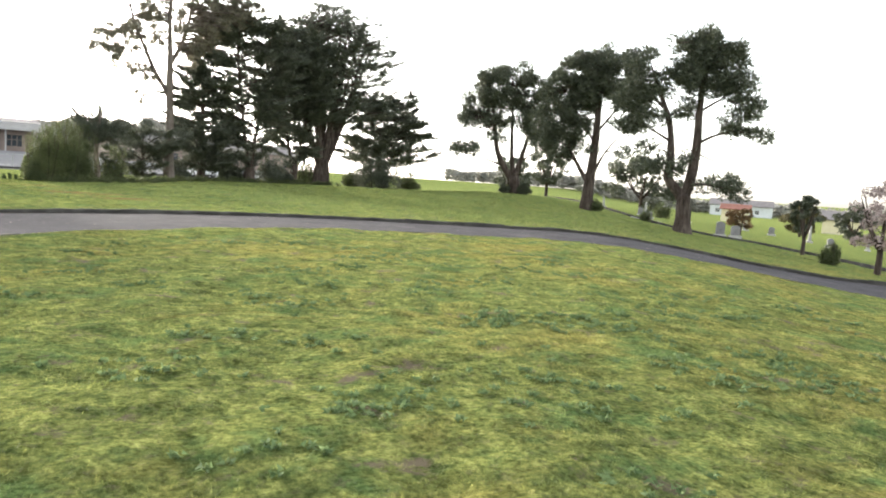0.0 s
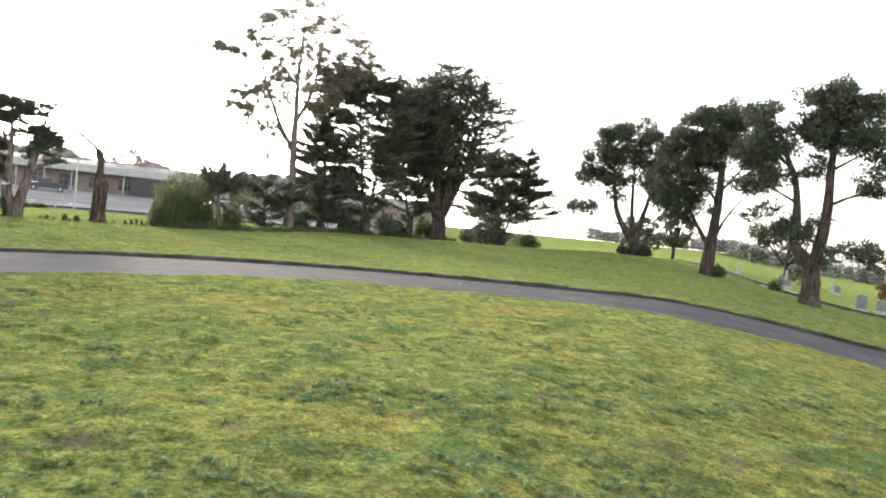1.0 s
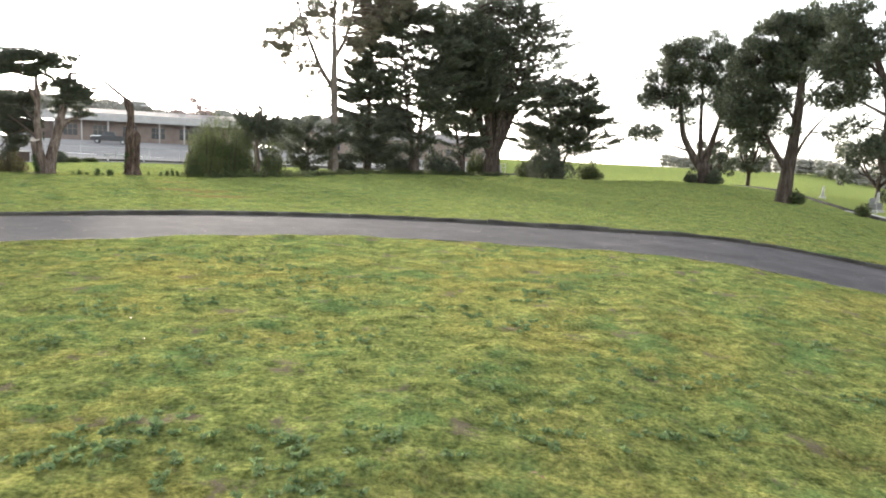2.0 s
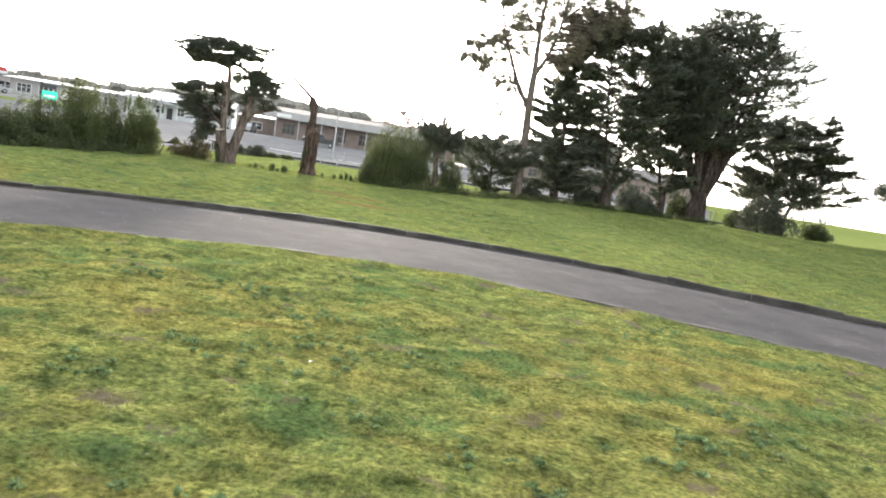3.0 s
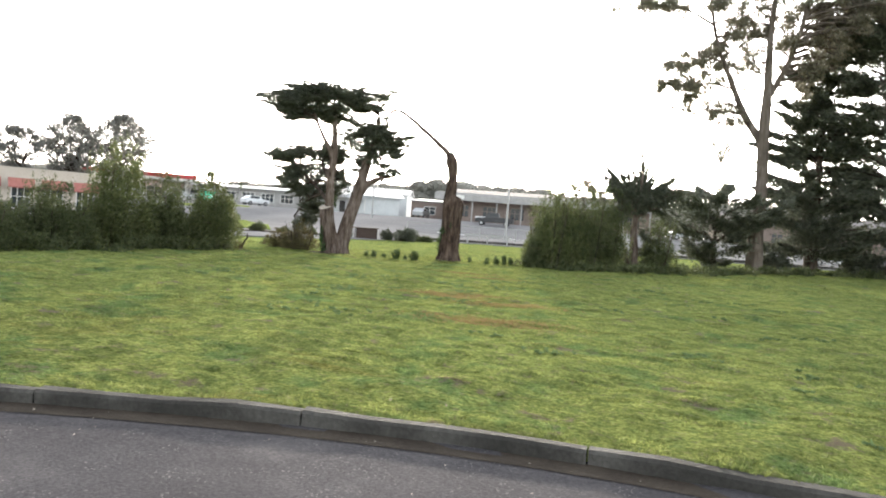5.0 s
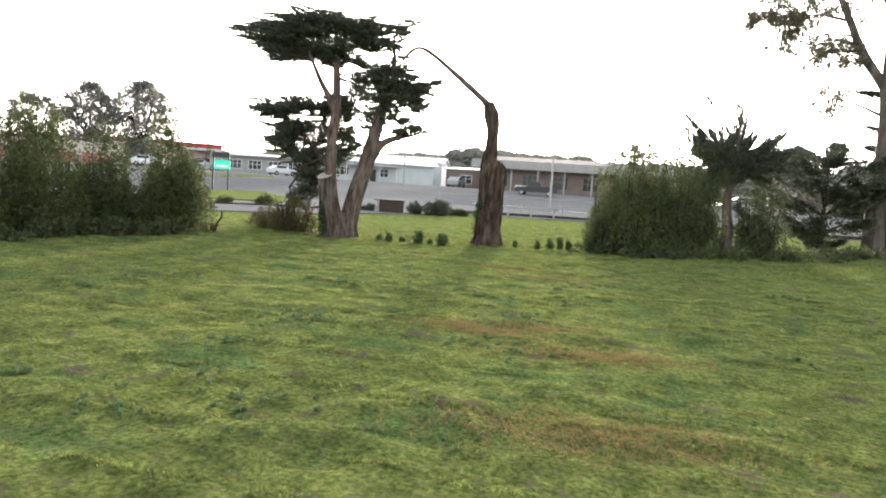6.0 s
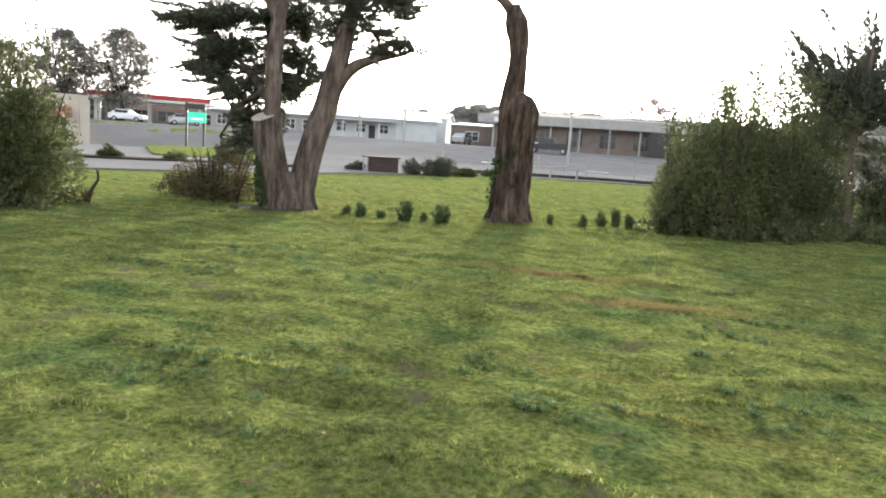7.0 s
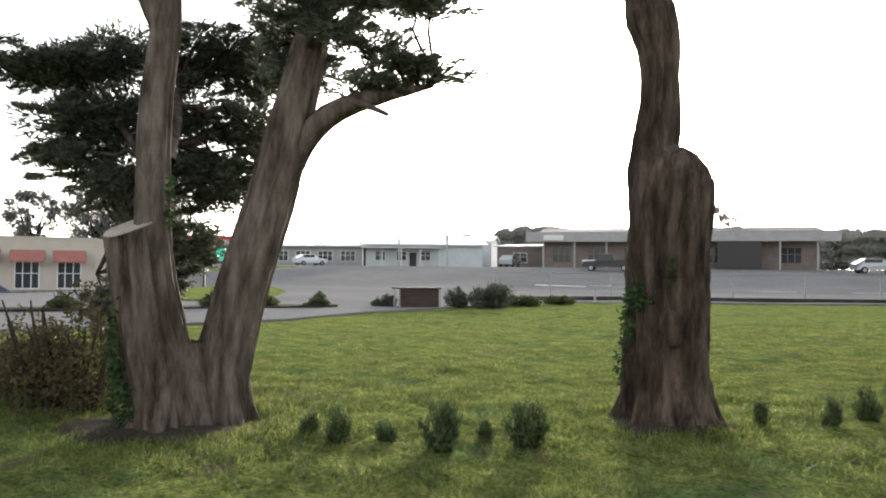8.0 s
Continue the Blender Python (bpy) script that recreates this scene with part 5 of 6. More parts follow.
# ---------------------------------------------------------------- beyond the lawn: lots, street, buildings
sheet("parking_lot", [(-24, 32.7), (-21.8, 36.4), (-21.2, 39), (-21.4, 43), (-20.2, 50), (-19, 54.5), (-14, 57.3), (-6, 61), (10, 67), (24, 75), (34, 120), (34, 300), (-260, 300), (-260, -40), (-60, 10), (-28, 28)],
      LOT, "pale grey asphalt of lots and street", 0.06, "pavement")

STUCCO = surface("stucco", [(0.50, 0.44, 0.37), (0.58, 0.52, 0.45)], 1.0, 40, 0.9, 0.2, 0.01)
STONE = surface("stone_base", [(0.16, 0.14, 0.125), (0.30, 0.26, 0.235)], 2.5, 20, 0.9, 0.5, 0.03)
AWNING = surface("red_awning", [(0.34, 0.135, 0.115), (0.42, 0.185, 0.16)], 2, 30, 0.85, 0.1, 0.01)
WHITE = surface("white_metal", [(0.55, 0.57, 0.575), (0.66, 0.68, 0.68)], 0.8, 20, 0.55, 0.1, 0.01)
PALE_ROOF = surface("pale_metal_roof", [(0.55, 0.57, 0.58), (0.70, 0.71, 0.72)], 0.6, 18, 0.45, 0.1, 0.01)
BROWN = surface("brown_siding", [(0.19, 0.15, 0.13), (0.27, 0.215, 0.19)], 1.0, 25, 0.85, 0.2, 0.01)
GREY_WALL = surface("grey_siding", [(0.34, 0.33, 0.32), (0.45, 0.435, 0.42)], 1.0, 25, 0.85, 0.2, 0.01)
SHINGLE = surface("dark_roof", [(0.17, 0.155, 0.15), (0.25, 0.23, 0.225)], 1.0, 25, 0.9, 0.3, 0.02)
YELLOW = surface("cream_wall", [(0.62, 0.55, 0.36), (0.72, 0.65, 0.45)], 1.0, 25, 0.85, 0.1, 0.01)
REDROOF = surface("red_roof", [(0.20, 0.09, 0.07), (0.27, 0.13, 0.10)], 1.0, 25, 0.85, 0.2, 0.02)
GLASS = plain("window_glass", (0.035, 0.042, 0.05), 0.08)
FRAME = plain("window_frame_white", (0.68, 0.67, 0.64), 0.5)
DARK = plain("dark_opening", (0.045, 0.04, 0.038), 0.7)
STEEL = plain("galvanised_steel", (0.36, 0.36, 0.36), 0.45, 0.7)
RUBBER = plain("tyre_rubber", (0.025, 0.025, 0.026), 0.85)
CARWHITE = plain("white_car_paint", (0.72, 0.73, 0.74), 0.25)
CARBLUE = plain("dark_blue_car_paint", (0.02, 0.03, 0.06), 0.25)
CARGREY = plain("silver_car_paint", (0.36, 0.37, 0.38), 0.3, 0.3)
SIGN_GREEN = plain("lit_sign_green", (0.015, 0.45, 0.27), 0.4, 0, 0.28)
SIGN_WHITE = plain("lit_sign_white", (0.6, 0.8, 0.7), 0.4, 0, 0.3)
BLACK = plain("black_metal", (0.03, 0.03, 0.032), 0.5)
RED = plain("red_fascia", (0.45, 0.03, 0.035), 0.5)
BROWN_WOOD = surface("brown_board", [(0.060, 0.044, 0.038), (0.105, 0.078, 0.066)], 4, 40, 0.8, 0.3, 0.01, stretch=(1, 1, 6))


def window(b, x, z, w, h, y=0.0, mullions=1, label="", frame_mat=None):
    """A window in a front wall at depth y: frame proud of the wall, panes set back."""
    frame_mat = frame_mat or FRAME
    bm = bmesh.new()
    t, y0, y1 = 0.09, y - 0.06, y + 0.05
    rings = []
    for i, d in ((0.0, y0), (t, y0), (t, y1), (0.0, y1)):
        rings.append([bm.verts.new(p) for p in ((x + i, d, z + i), (x + w - i, d, z + i), (x + w - i, d, z + h - i), (x + i, d, z + h - i))])
    for p, q in zip(rings, rings[1:] + rings[:1]):
        for k in range(4):
            bm.faces.new((p[k], p[(k + 1) % 4], q[(k + 1) % 4], q[k]))
    bmesh.ops.recalc_face_normals(bm, faces=bm.faces)
    ob = part("window", bm, b, label, frame_mat)
    for k in range(mullions):
        c = x + w * (k + 1) / (mullions + 1)
        part("mullion", boxed(c - 0.04, y - 0.045, z + t, c + 0.04, y + 0.04, z + h - t), ob, mat=frame_mat)
    part("crossbar", boxed(x + t, y - 0.042, z + h * 0.55, x + w - t, y + 0.03, z + h * 0.55 + 0.06), ob, mat=frame_mat)
    part("pane", boxed(x + t, y - 0.02, z + t, x + w - t, y - 0.005, z + h - t), ob, mat=GLASS)
    return ob


def building(x, y, turn, L, Dp, H, label, wall, roof, style="flat", z=None, over=0.4, rise=1.4, name="building"):
    """Walls with a roof: flat with a parapet, shed, or gable along its length. Its front is local -y."""
    b = thing(name, x, y, label, "building", turn=turn, z=z)
    bm = bmesh.new()
    for a in ((0, 0, -2.5, L, 0.25, H), (0, Dp - 0.25, -2.5, L, Dp, H), (0, 0.25, -2.5, 0.25, Dp - 0.25, H), (L - 0.25, 0.25, -2.5, L, Dp - 0.25, H)):
        box(bm, *a)
    part("wall", bm, b, mat=wall)
    bm = bmesh.new()
    if style == "flat":
        box(bm, 0.25, 0.25, H - 0.5, L - 0.25, Dp - 0.25, H - 0.35)
        for a in ((-0.06, -0.06, H, L + 0.06, 0.31, H + 0.12), (-0.06, Dp - 0.31, H, L + 0.06, Dp + 0.06, H + 0.12), (-0.06, 0.31, H, 0.31, Dp - 0.31, H + 0.12), (L - 0.31, 0.31, H, L + 0.06, Dp - 0.31, H + 0.12)):
            box(bm, *a)
    else:
        ridge = Dp / 2 if style == "gable" else Dp
        prof = [(-over, H - 0.05), (ridge, H + rise), (Dp + over, H - 0.05 if style == "gable" else H + rise + 0.05)]
        up = [(q, h + 0.18) for q, h in prof]
        a = [bm.verts.new((-over, q, h)) for q, h in prof + up[::-1]]
        c = [bm.verts.new((L + over, q, h)) for q, h in prof + up[::-1]]
        n = len(a)
        for k in range(n):
            bm.faces.new((a[k], a[(k + 1) % n], c[(k + 1) % n], c[k]))
        for s in (a, c):
            bm.faces.new((s[0], s[1], s[4], s[5]))
            bm.faces.new((s[1], s[2], s[3], s[4]))
        bmesh.ops.recalc_face_normals(bm, faces=bm.faces)
    part("roof", bm, b, mat=roof)
    if style == "gable":
        for xx in (0.02, L - 0.22):
            bm = bmesh.new()
            lo = [bm.verts.new((xx + s, q, h)) for s in (0, 0.2) for q, h in ((0.02, H), (Dp - 0.02, H), (Dp / 2, H + rise - 0.05))]
            bm.faces.new(lo[:3])
            bm.faces.new(lo[3:][::-1])
            for k in range(3):
                bm.faces.new((lo[k], lo[(k + 1) % 3], lo[3 + (k + 1) % 3], lo[3 + k]))
            bmesh.ops.recalc_face_normals(bm, faces=bm.faces)
            part("gable", bm, b, mat=wall)
    return b


def awning(b, x, w, z, out=1.0, drop=1.0):
    bm = bmesh.new()
    pts = [(-0.02, z + drop), (-out, z + 0.14), (-out, z), (-0.02, z + drop - 0.14)]
    a, c = [bm.verts.new((x, q, h)) for q, h in pts], [bm.verts.new((x + w, q, h)) for q, h in pts]
    for k in range(4):
        bm.faces.new((a[k], a[(k + 1) % 4], c[(k + 1) % 4], c[k]))
    bm.faces.new(a)
    bm.faces.new(c[::-1])
    bmesh.ops.recalc_face_normals(bm, faces=bm.faces)
    return part("awning", bm, b, "faded red fabric awning", AWNING)


# stucco shop building with red awnings
L = 26.0
c59, s59 = math.cos(radians(59)), math.sin(radians(59))
shop = building(-61 - L * c59, 60.4 - L * s59, 59, L, 14, 5.4, "beige stucco shop building with red awnings", STUCCO, STUCCO, z=-1.7)
part("stone_base", boxed(-0.05, -0.09, -2.4, L + 0.09, -0.002, 1.25), shop, "dark stone facing", STONE)
part("corner_pier", boxed(L - 0.7, -0.12, -2.4, L + 0.12, -0.005, 5.1), shop, mat=STUCCO)
for k in range(8):
    x = L - 3.4 - 2.95 * k
    window(shop, x, 1.35, 1.75, 2.2, -0.01, 2)
    awning(shop, x - 0.3, 2.35, 3.45)
part("door", boxed(L - 10.9, -0.07, -0.3, L - 9.9, -0.003, 1.9), shop, "red door", AWNING)

# long dark-roofed building with a deep porch
lb = building(-41, 106.5, 12.6, 31, 12, 3.6, "long low brown building with a dark roof", BROWN, SHINGLE, "shed", z=1.7, over=1.8, rise=1.9)
part("fascia", boxed(-1.8, -1.86, 3.3, 32.8, -1.80, 4.5), lb, "dull grey fascia band", GREY_WALL)
for k in range(9):
    part("post", boxed(0.2 + 3.78 * k, -1.6, -1.0, 0.4 + 3.78 * k, -1.4, 3.5), lb, mat=GREY_WALL)
for k in range(7):
    window(lb, 1.2 + 4.3 * k, 0.8, 2.2, 1.9, -0.01, 2, frame_mat=BROWN)
part("bay", boxed(20.2, -1.95, 0.2, 24.8, -1.87, 3.2), lb, "dark closed bay", DARK)
part("sign_board", boxed(0.4, -1.98, 3.5, 2.8, -1.87, 4.1), lb, "white sign board", FRAME)

# white metal building with a porch roof
wb = building(-63.5, 100.0, 32, 15.5, 11, 3.0, "white metal shed building with a pale roof", WHITE, PALE_ROOF, "gable", z=1.7, over=0.7, rise=0.7)
bm = bmesh.new()
box(bm, -0.5, -2.4, 2.55, 10.0, -0.02, 2.72)
part("porch_roof", bm, wb, "white porch roof", PALE_ROOF)
for k in range(5):
    part("post", boxed(-0.3 + 2.5 * k, -2.3, -1.0, -0.15 + 2.5 * k, -2.15, 2.55), wb, mat=FRAME)
for x in (1.2, 4.0, 7.2):
    window(wb, x, 0.9, 1.4, 1.3, -0.01, 1)
part("door", boxed(5.8, -0.06, -0.2, 6.7, -0.003, 2.0), wb, mat=DARK)
# low blocks left of it and behind
b2 = building(-83, 97.5, 20, 17.5, 9, 2.9, "low grey commercial building with a pale roof", GREY_WALL, PALE_ROOF, "shed", z=1.7, over=0.9, rise=0.5)
for k in range(5):
    window(b2, 1.0 + 3.3 * k, 0.8, 2.2, 1.5, -0.01, 2)
b3 = building(-70, 117, 20, 15, 10, 4.0, "pale building behind the sheds", WHITE, PALE_ROOF, "gable", z=1.8, rise=1.0)
for k in range(3):
    window(b3, 2.0 + 4.2 * k, 1.2, 1.6, 1.4, -0.01, 1)
b4 = building(-50, 112, 14, 8, 8, 3.0, "small brown shed beside a carport", BROWN, PALE_ROOF, "shed", z=1.7, rise=0.4)
window(b4, 2.2, 0.8, 2.0, 1.4, -0.01, 1)
b5 = building(0.0, 112.0, 14, 34, 14, 3.2, "long dark building behind the cypress grove", BROWN, SHINGLE, "gable", z=1.2, rise=1.8)
for k in range(9):
    window(b5, 2 + 3.6 * k, 0.8, 1.6, 1.4, -0.01, 1, frame_mat=BROWN)

# filling-station canopy
fs = thing("filling_station", -100, 89, "red and white filling-station canopy over pumps", "filling station", turn=46, z=1.6)
part("canopy", boxed(0, 0, 3.6, 18, 8, 3.9), fs, mat=FRAME)
part("fascia", boxed(-0.05, -0.05, 3.95, 18.05, 8.05, 4.7), fs, "red fascia", RED)
part("white_band", boxed(-0.1, -0.1, 3.55, 18.1, 8.1, 3.94), fs, "white fascia band", FRAME)
for x in (1.5, 9, 16.5):
    for y in (1.5, 6.5):
        part("column", boxed(x - 0.2, y - 0.2, -1, x + 0.2, y + 0.2, 3.6), fs, mat=FRAME)
for x in (4.0, 12.0):
    part("pump", boxed(x, 3.6, -0.2, x + 0.9, 4.2, 1.7, bevel=0.05), fs, mat=BLACK)
kiosk = building(-103, 99, 46, 16, 8, 3.2, "low kiosk behind the pumps", GREY_WALL, SHINGLE, z=1.6)
for k in range(4):
    window(kiosk, 1 + 3.8 * k, 0.6, 2.8, 1.9, -0.01, 1)

# lit green sign on two posts
sg = thing("street_sign", -47.8, 60.2, "lit green sign with white panel on two dark posts", "sign", turn=38)
for x in (-0.75, 0.6):
    part("post", boxed(x, -0.08, -0.5, x + 0.16, 0.08, 3.75 if x < 0 else 3.1), sg, mat=BLACK)
part("panel", boxed(-0.55, -0.14, 2.1, 0.85, 0.06, 2.9, bevel=0.02), sg, "lit green panel", SIGN_GREEN)
part("white_bars", boxed(-0.35, -0.155, 2.3, 0.62, -0.145, 2.46), sg, "lit white bar", SIGN_WHITE)
part("top_frame", boxed(-0.8, -0.1, 3.15, 0.75, 0.08, 3.6, bevel=0.02), sg, mat=BLACK)

# low dark monument box by the drive, with posts
hut = thing("monument_box", -21.7, 46.9, "low dark brown wooden enclosure with pale posts", "enclosure", turn=40)
part("body", boxed(-0.72, -0.35, -0.2, 0.72, 0.35, 0.74), hut, mat=BROWN_WOOD)
part("lid", boxed(-1.0, -0.42, 0.745, 0.82, 0.42, 0.80, bevel=0.01), hut, "thin dark lid", BROWN_WOOD)
for x in (-1.0, -0.8, 0.74):
    part("post", boxed(x, -0.40, -0.2, x + 0.05, -0.35, 0.744), hut, "pale post", GREY_WALL)
for k, (x, y, w, d, h, lf) in enumerate([(-19.6, 48.9, 1.9, 1.8, 1.25, CYPRESS), (-20.7, 48.1, 1.0, 1.0, 0.85, CYPRESS), (-22.9, 46.4, 0.9, 0.8, 0.55, CYPRESS), (-18.9, 50.4, 1.5, 1.0, 0.5, BUSH), (-18.0, 52.4, 1.6, 1.0, 0.5, BUSH),
                                         (-26.4, 41.2, 1.0, 1.0, 0.8, BUSH), (-27.8, 39.6, 0.9, 0.9, 0.6, BUSH), (-25.4, 42.6, 0.8, 0.8, 0.6, BUSH), (-24.4, 44.2, 0.9, 0.9, 0.6, BUSH), (-29.4, 37.6, 0.9, 0.9, 0.7, BUSH), (-31.0, 35.8, 1.1, 1.1, 0.8, BUSH)]):
    bush("shrub", x, y, w, d, h, 400 + k, "rounded dark shrub beside the drive" if lf is CYPRESS else "small rounded shrub in the planting bed", lf, 0.075, 12000 if w > 1.6 else 4500, stems=4, group="shrubs along the drive", lumps=8)
sheet("planting_bed", [(-23.8, 44.6), (-25.2, 41.6), (-27.6, 38.6), (-31.2, 34.6), (-32.2, 35.8), (-28.6, 39.8), (-26.2, 42.8), (-24.4, 45.4)], MULCH, "dark mulched planting bed", 0.14, "bed")
sheet("grass_island", [(-29, 46), (-33, 43), (-44, 52), (-52, 62), (-46, 64), (-36, 55)], GROUND, "grass island between lot and street", 0.16, "grass")
sheet("grass_verge", [(-23, 56.5), (-17.5, 60.5), (-7, 63.8), (8, 69.5), (8, 68.2), (-7, 62.4), (-16.5, 59), (-21.6, 55.2)], GROUND, "narrow grass verge behind the fence", 0.14, "grass")
for k in range(5):
    x, y = -30 + 7.5 * k, 78 + 1.4 * k
    sheet("lane_line", [(x, y), (x + 4, y + 0.7), (x + 4, y + 0.95), (x, y + 0.25)], FRAME, "white painted lane line", 0.10, "road marking")

# wire fence posts with a top rail along the street
line = spline([(-23.5, 57.0), (-17, 60.2), (-7, 63.4), (8, 69), (26, 77)], 0.5)
fence = thing("wire_fence", line[0][0], line[0][1], "low wire fence with steel posts along the street", "fence")
off = np.array([line[0][0], line[0][1]])
fz = high(*line[0])
tops = []
for k in range(0, len(line), 6):
    p = line[k]
    z = high(*p) - fz
    bm = bmesh.new()
    bmesh.ops.create_cone(bm, cap_ends=True, segments=8, radius1=0.04, radius2=0.04, depth=1.7, matrix=pose(p[0] - off[0], p[1] - off[1], z + 0.55))
    part("post", bm, fence, mat=STEEL)
    tops.append((p[0] - off[0], p[1] - off[1], z + 1.36))
for h in (0.0, -0.45, -0.9):
    part("rail" if h == 0 else "wire", limb_mesh("rail", [tube(np.array(tops) + (0, 0, h), [0.025 if h == 0 else 0.008] * len(tops), 6)], STEEL), fence)

lot_edge = spline([(-23.9, 55.6), (-21.6, 55.0), (-16.5, 58.8), (-7, 62.2), (8, 68.0), (26, 75.8)], 0.8)
tagged(part("lot_kerb", strip(lot_edge, [-0.14, -0.14, 0.14, 0.14], [-0.2, 0.24, 0.24, -0.2], "lot_kerb", KERB)), "dark kerb between lawn and street", "kerb", kind="structure")
# low steel barrier by the street
bar = thing("low_barrier", -16.6, 57.6, "low steel barrier of two posts and a rail", "barrier", turn=28)
for x in (-1.6, 0.0, 1.6):
    part("post", boxed(x - 0.05, -0.05, -0.3, x + 0.05, 0.05, 0.78), bar, mat=STEEL)
part("rail", boxed(-1.9, -0.07, 0.60, 1.9, -0.052, 0.76), bar, mat=STEEL)

# lamp poles
for x, y, h in ((-57.2, 98.5, 5.2), (-20.5, 74, 6.0), (-43, 86, 5.6)):
    lp = thing("street_lamp", x, y, "tall pale street pole with a lamp arm", "street lamp")
    bm = bmesh.new()
    bmesh.ops.create_cone(bm, cap_ends=True, segments=10, radius1=0.13, radius2=0.08, depth=h + 0.6, matrix=pose(0, 0, h / 2 - 0.3))
    part("pole", bm, lp, mat=STEEL)
    part("arm", limb_mesh("arm", [tube(spline([(0, 0, h - 0.1), (0.5, 0, h + 0.15), (1.1, 0, h + 0.2)], 0.2), np.linspace(0.05, 0.035, len(spline([(0, 0, h - 0.1), (0.5, 0, h + 0.15), (1.1, 0, h + 0.2)], 0.2))), 6)], STEEL), lp)
    part("lamp_head", boxed(1.0, -0.12, h + 0.12, 1.6, 0.12, h + 0.26, bevel=0.03), lp, mat=FRAME)


def car(x, y, turn, paint, label, pickup=False):
    c = thing("pickup_truck" if pickup else "car", x, y, label, "pickup" if pickup else "car", group="parked vehicles", turn=turn, z=high(x, y) + 0.07)
    prof = [(-2.2, 0.35), (2.2, 0.35), (2.25, 0.75), (2.0, 0.92), (1.0, 1.0), (0.35, 1.5), (-1.2, 1.52), (-1.95, 1.05), (-2.22, 0.95)]
    if pickup:
        prof = [(-2.6, 0.45), (2.5, 0.45), (2.55, 0.85), (2.3, 1.05), (1.2, 1.12), (0.7, 1.72), (-0.55, 1.75), (-0.75, 1.15), (-2.6, 1.15)]
    bm = bmesh.new()
    a, b = [bm.verts.new((u, -0.87, v)) for u, v in prof], [bm.verts.new((u, 0.87, v)) for u, v in prof]
    for s in (a, b):
        for v in s:
            if v.co.z > 1.2:
                v.co.y *= 0.82
    n = len(prof)
    for k in range(n):
        bm.faces.new((a[k], a[(k + 1) % n], b[(k + 1) % n], b[k]))
    bm.faces.new(a[::-1])
    bm.faces.new(b)
    bmesh.ops.recalc_face_normals(bm, faces=bm.faces)
    bmesh.ops.bevel(bm, geom=list(bm.edges), offset=0.05, segments=2, affect='EDGES')
    part("body", bm, c, mat=paint)
    for s in (-1, 1):
        lo, hi = (1.08, 1.44) if not pickup else (1.2, 1.66)
        x0, x1 = (-1.35, 0.55) if not pickup else (-0.5, 0.85)
        part("side_window", boxed(x0, s * 0.80 - 0.035, lo, x1 - 0.25, s * 0.80 + 0.035, hi, bevel=0.02), c, mat=GLASS)
    for u in ((-1.4, 1.4) if not pickup else (-1.7, 1.65)):
        for s in (-1, 1):
            bm = bmesh.new()
            bmesh.ops.create_cone(bm, cap_ends=True, segments=20, radius1=0.33, radius2=0.33, depth=0.22, matrix=pose(u, s * 0.8, 0.33, 90))
            w = part("wheel", bm, c, mat=RUBBER)
            bm = bmesh.new()
            bmesh.ops.create_cone(bm, cap_ends=True, segments=14, radius1=0.2, radius2=0.18, depth=0.24, matrix=pose(u, s * 0.81, 0.33, 90))
            part("rim", bm, w, mat=STEEL)
    for s in (-1, 1):
        part("headlight", boxed(2.14 + 0.28 * pickup, s * 0.62 - 0.16, 0.68 + 0.12 * pickup, 2.27 + 0.3 * pickup, s * 0.62 + 0.16, 0.82 + 0.12 * pickup, bevel=0.02), c, mat=FRAME)
    return c


truck = car(-29.5, 96.0, 192, BLACK, "dark pickup truck with a white bonnet", True)
part("bonnet", boxed(1.0, -0.86, 0.95, 2.5, 0.86, 1.16, bevel=0.06), truck, "white bonnet", CARWHITE)
car(-71, 97.5, 70, CARWHITE, "white car parked by the low building")
car(-54.4, 48.2, 60, CARBLUE, "dark blue car parked before the shop building")
car(-82, 82, 30, CARWHITE, "white car near the filling station")
car(-77, 87, 45, CARGREY, "silver car near the filling station")
car(-5.5, 108, 20, CARGREY, "silver car at the end of the long building")
car(-46, 107.5, 100, CARGREY, "grey car parked beside the carport")
car(10, 82, 18, CARWHITE, "white car on the street behind the grove")


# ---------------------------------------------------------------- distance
def far_tree(x, y, h, w, seed, label, leaf=HAZED_LEAF, size=0.6, count=2600, group="far trees", low=0.3, trunk=BARK_DARK, hollow=0.45, n=34):
    rng = np.random.default_rng(seed)
    stout = min(1.0, h / 9.0)
    limbs = [([(0, 0, -0.5), (0.1 * stout, 0, h * 0.2), (0, 0, h * 0.4)], [0.35 * stout, 0.28 * stout, 0.22 * stout])]
    for k in range(6):
        a = k * 1.05 + rng.random()
        limbs.append(([(0, 0, h * 0.25), (w * 0.16 * math.cos(a), w * 0.16 * math.sin(a), h * 0.5), (w * 0.3 * math.cos(a), w * 0.3 * math.sin(a), h * 0.82)], [0.18 * stout, 0.12 * stout, 0.03 * stout]))
    blobs = []
    for k in range(n):
        z = h * (low + (1 - low) * rng.random())
        s = (z / h - low) / (1 - low)
        r = w * 0.5 * math.sqrt(max(0.05, 1 - (2 * s - 0.9) ** 2)) * math.sqrt(rng.random())
        a = rng.random() * 6.283
        b = w * rng.uniform(0.07, 0.13)
        blobs.append((r * math.cos(a), r * math.sin(a), min(z, h - b * 0.6), b, b, b * 0.75, count / n))
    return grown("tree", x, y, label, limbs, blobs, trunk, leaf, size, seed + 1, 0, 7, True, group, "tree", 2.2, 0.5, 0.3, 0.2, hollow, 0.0)


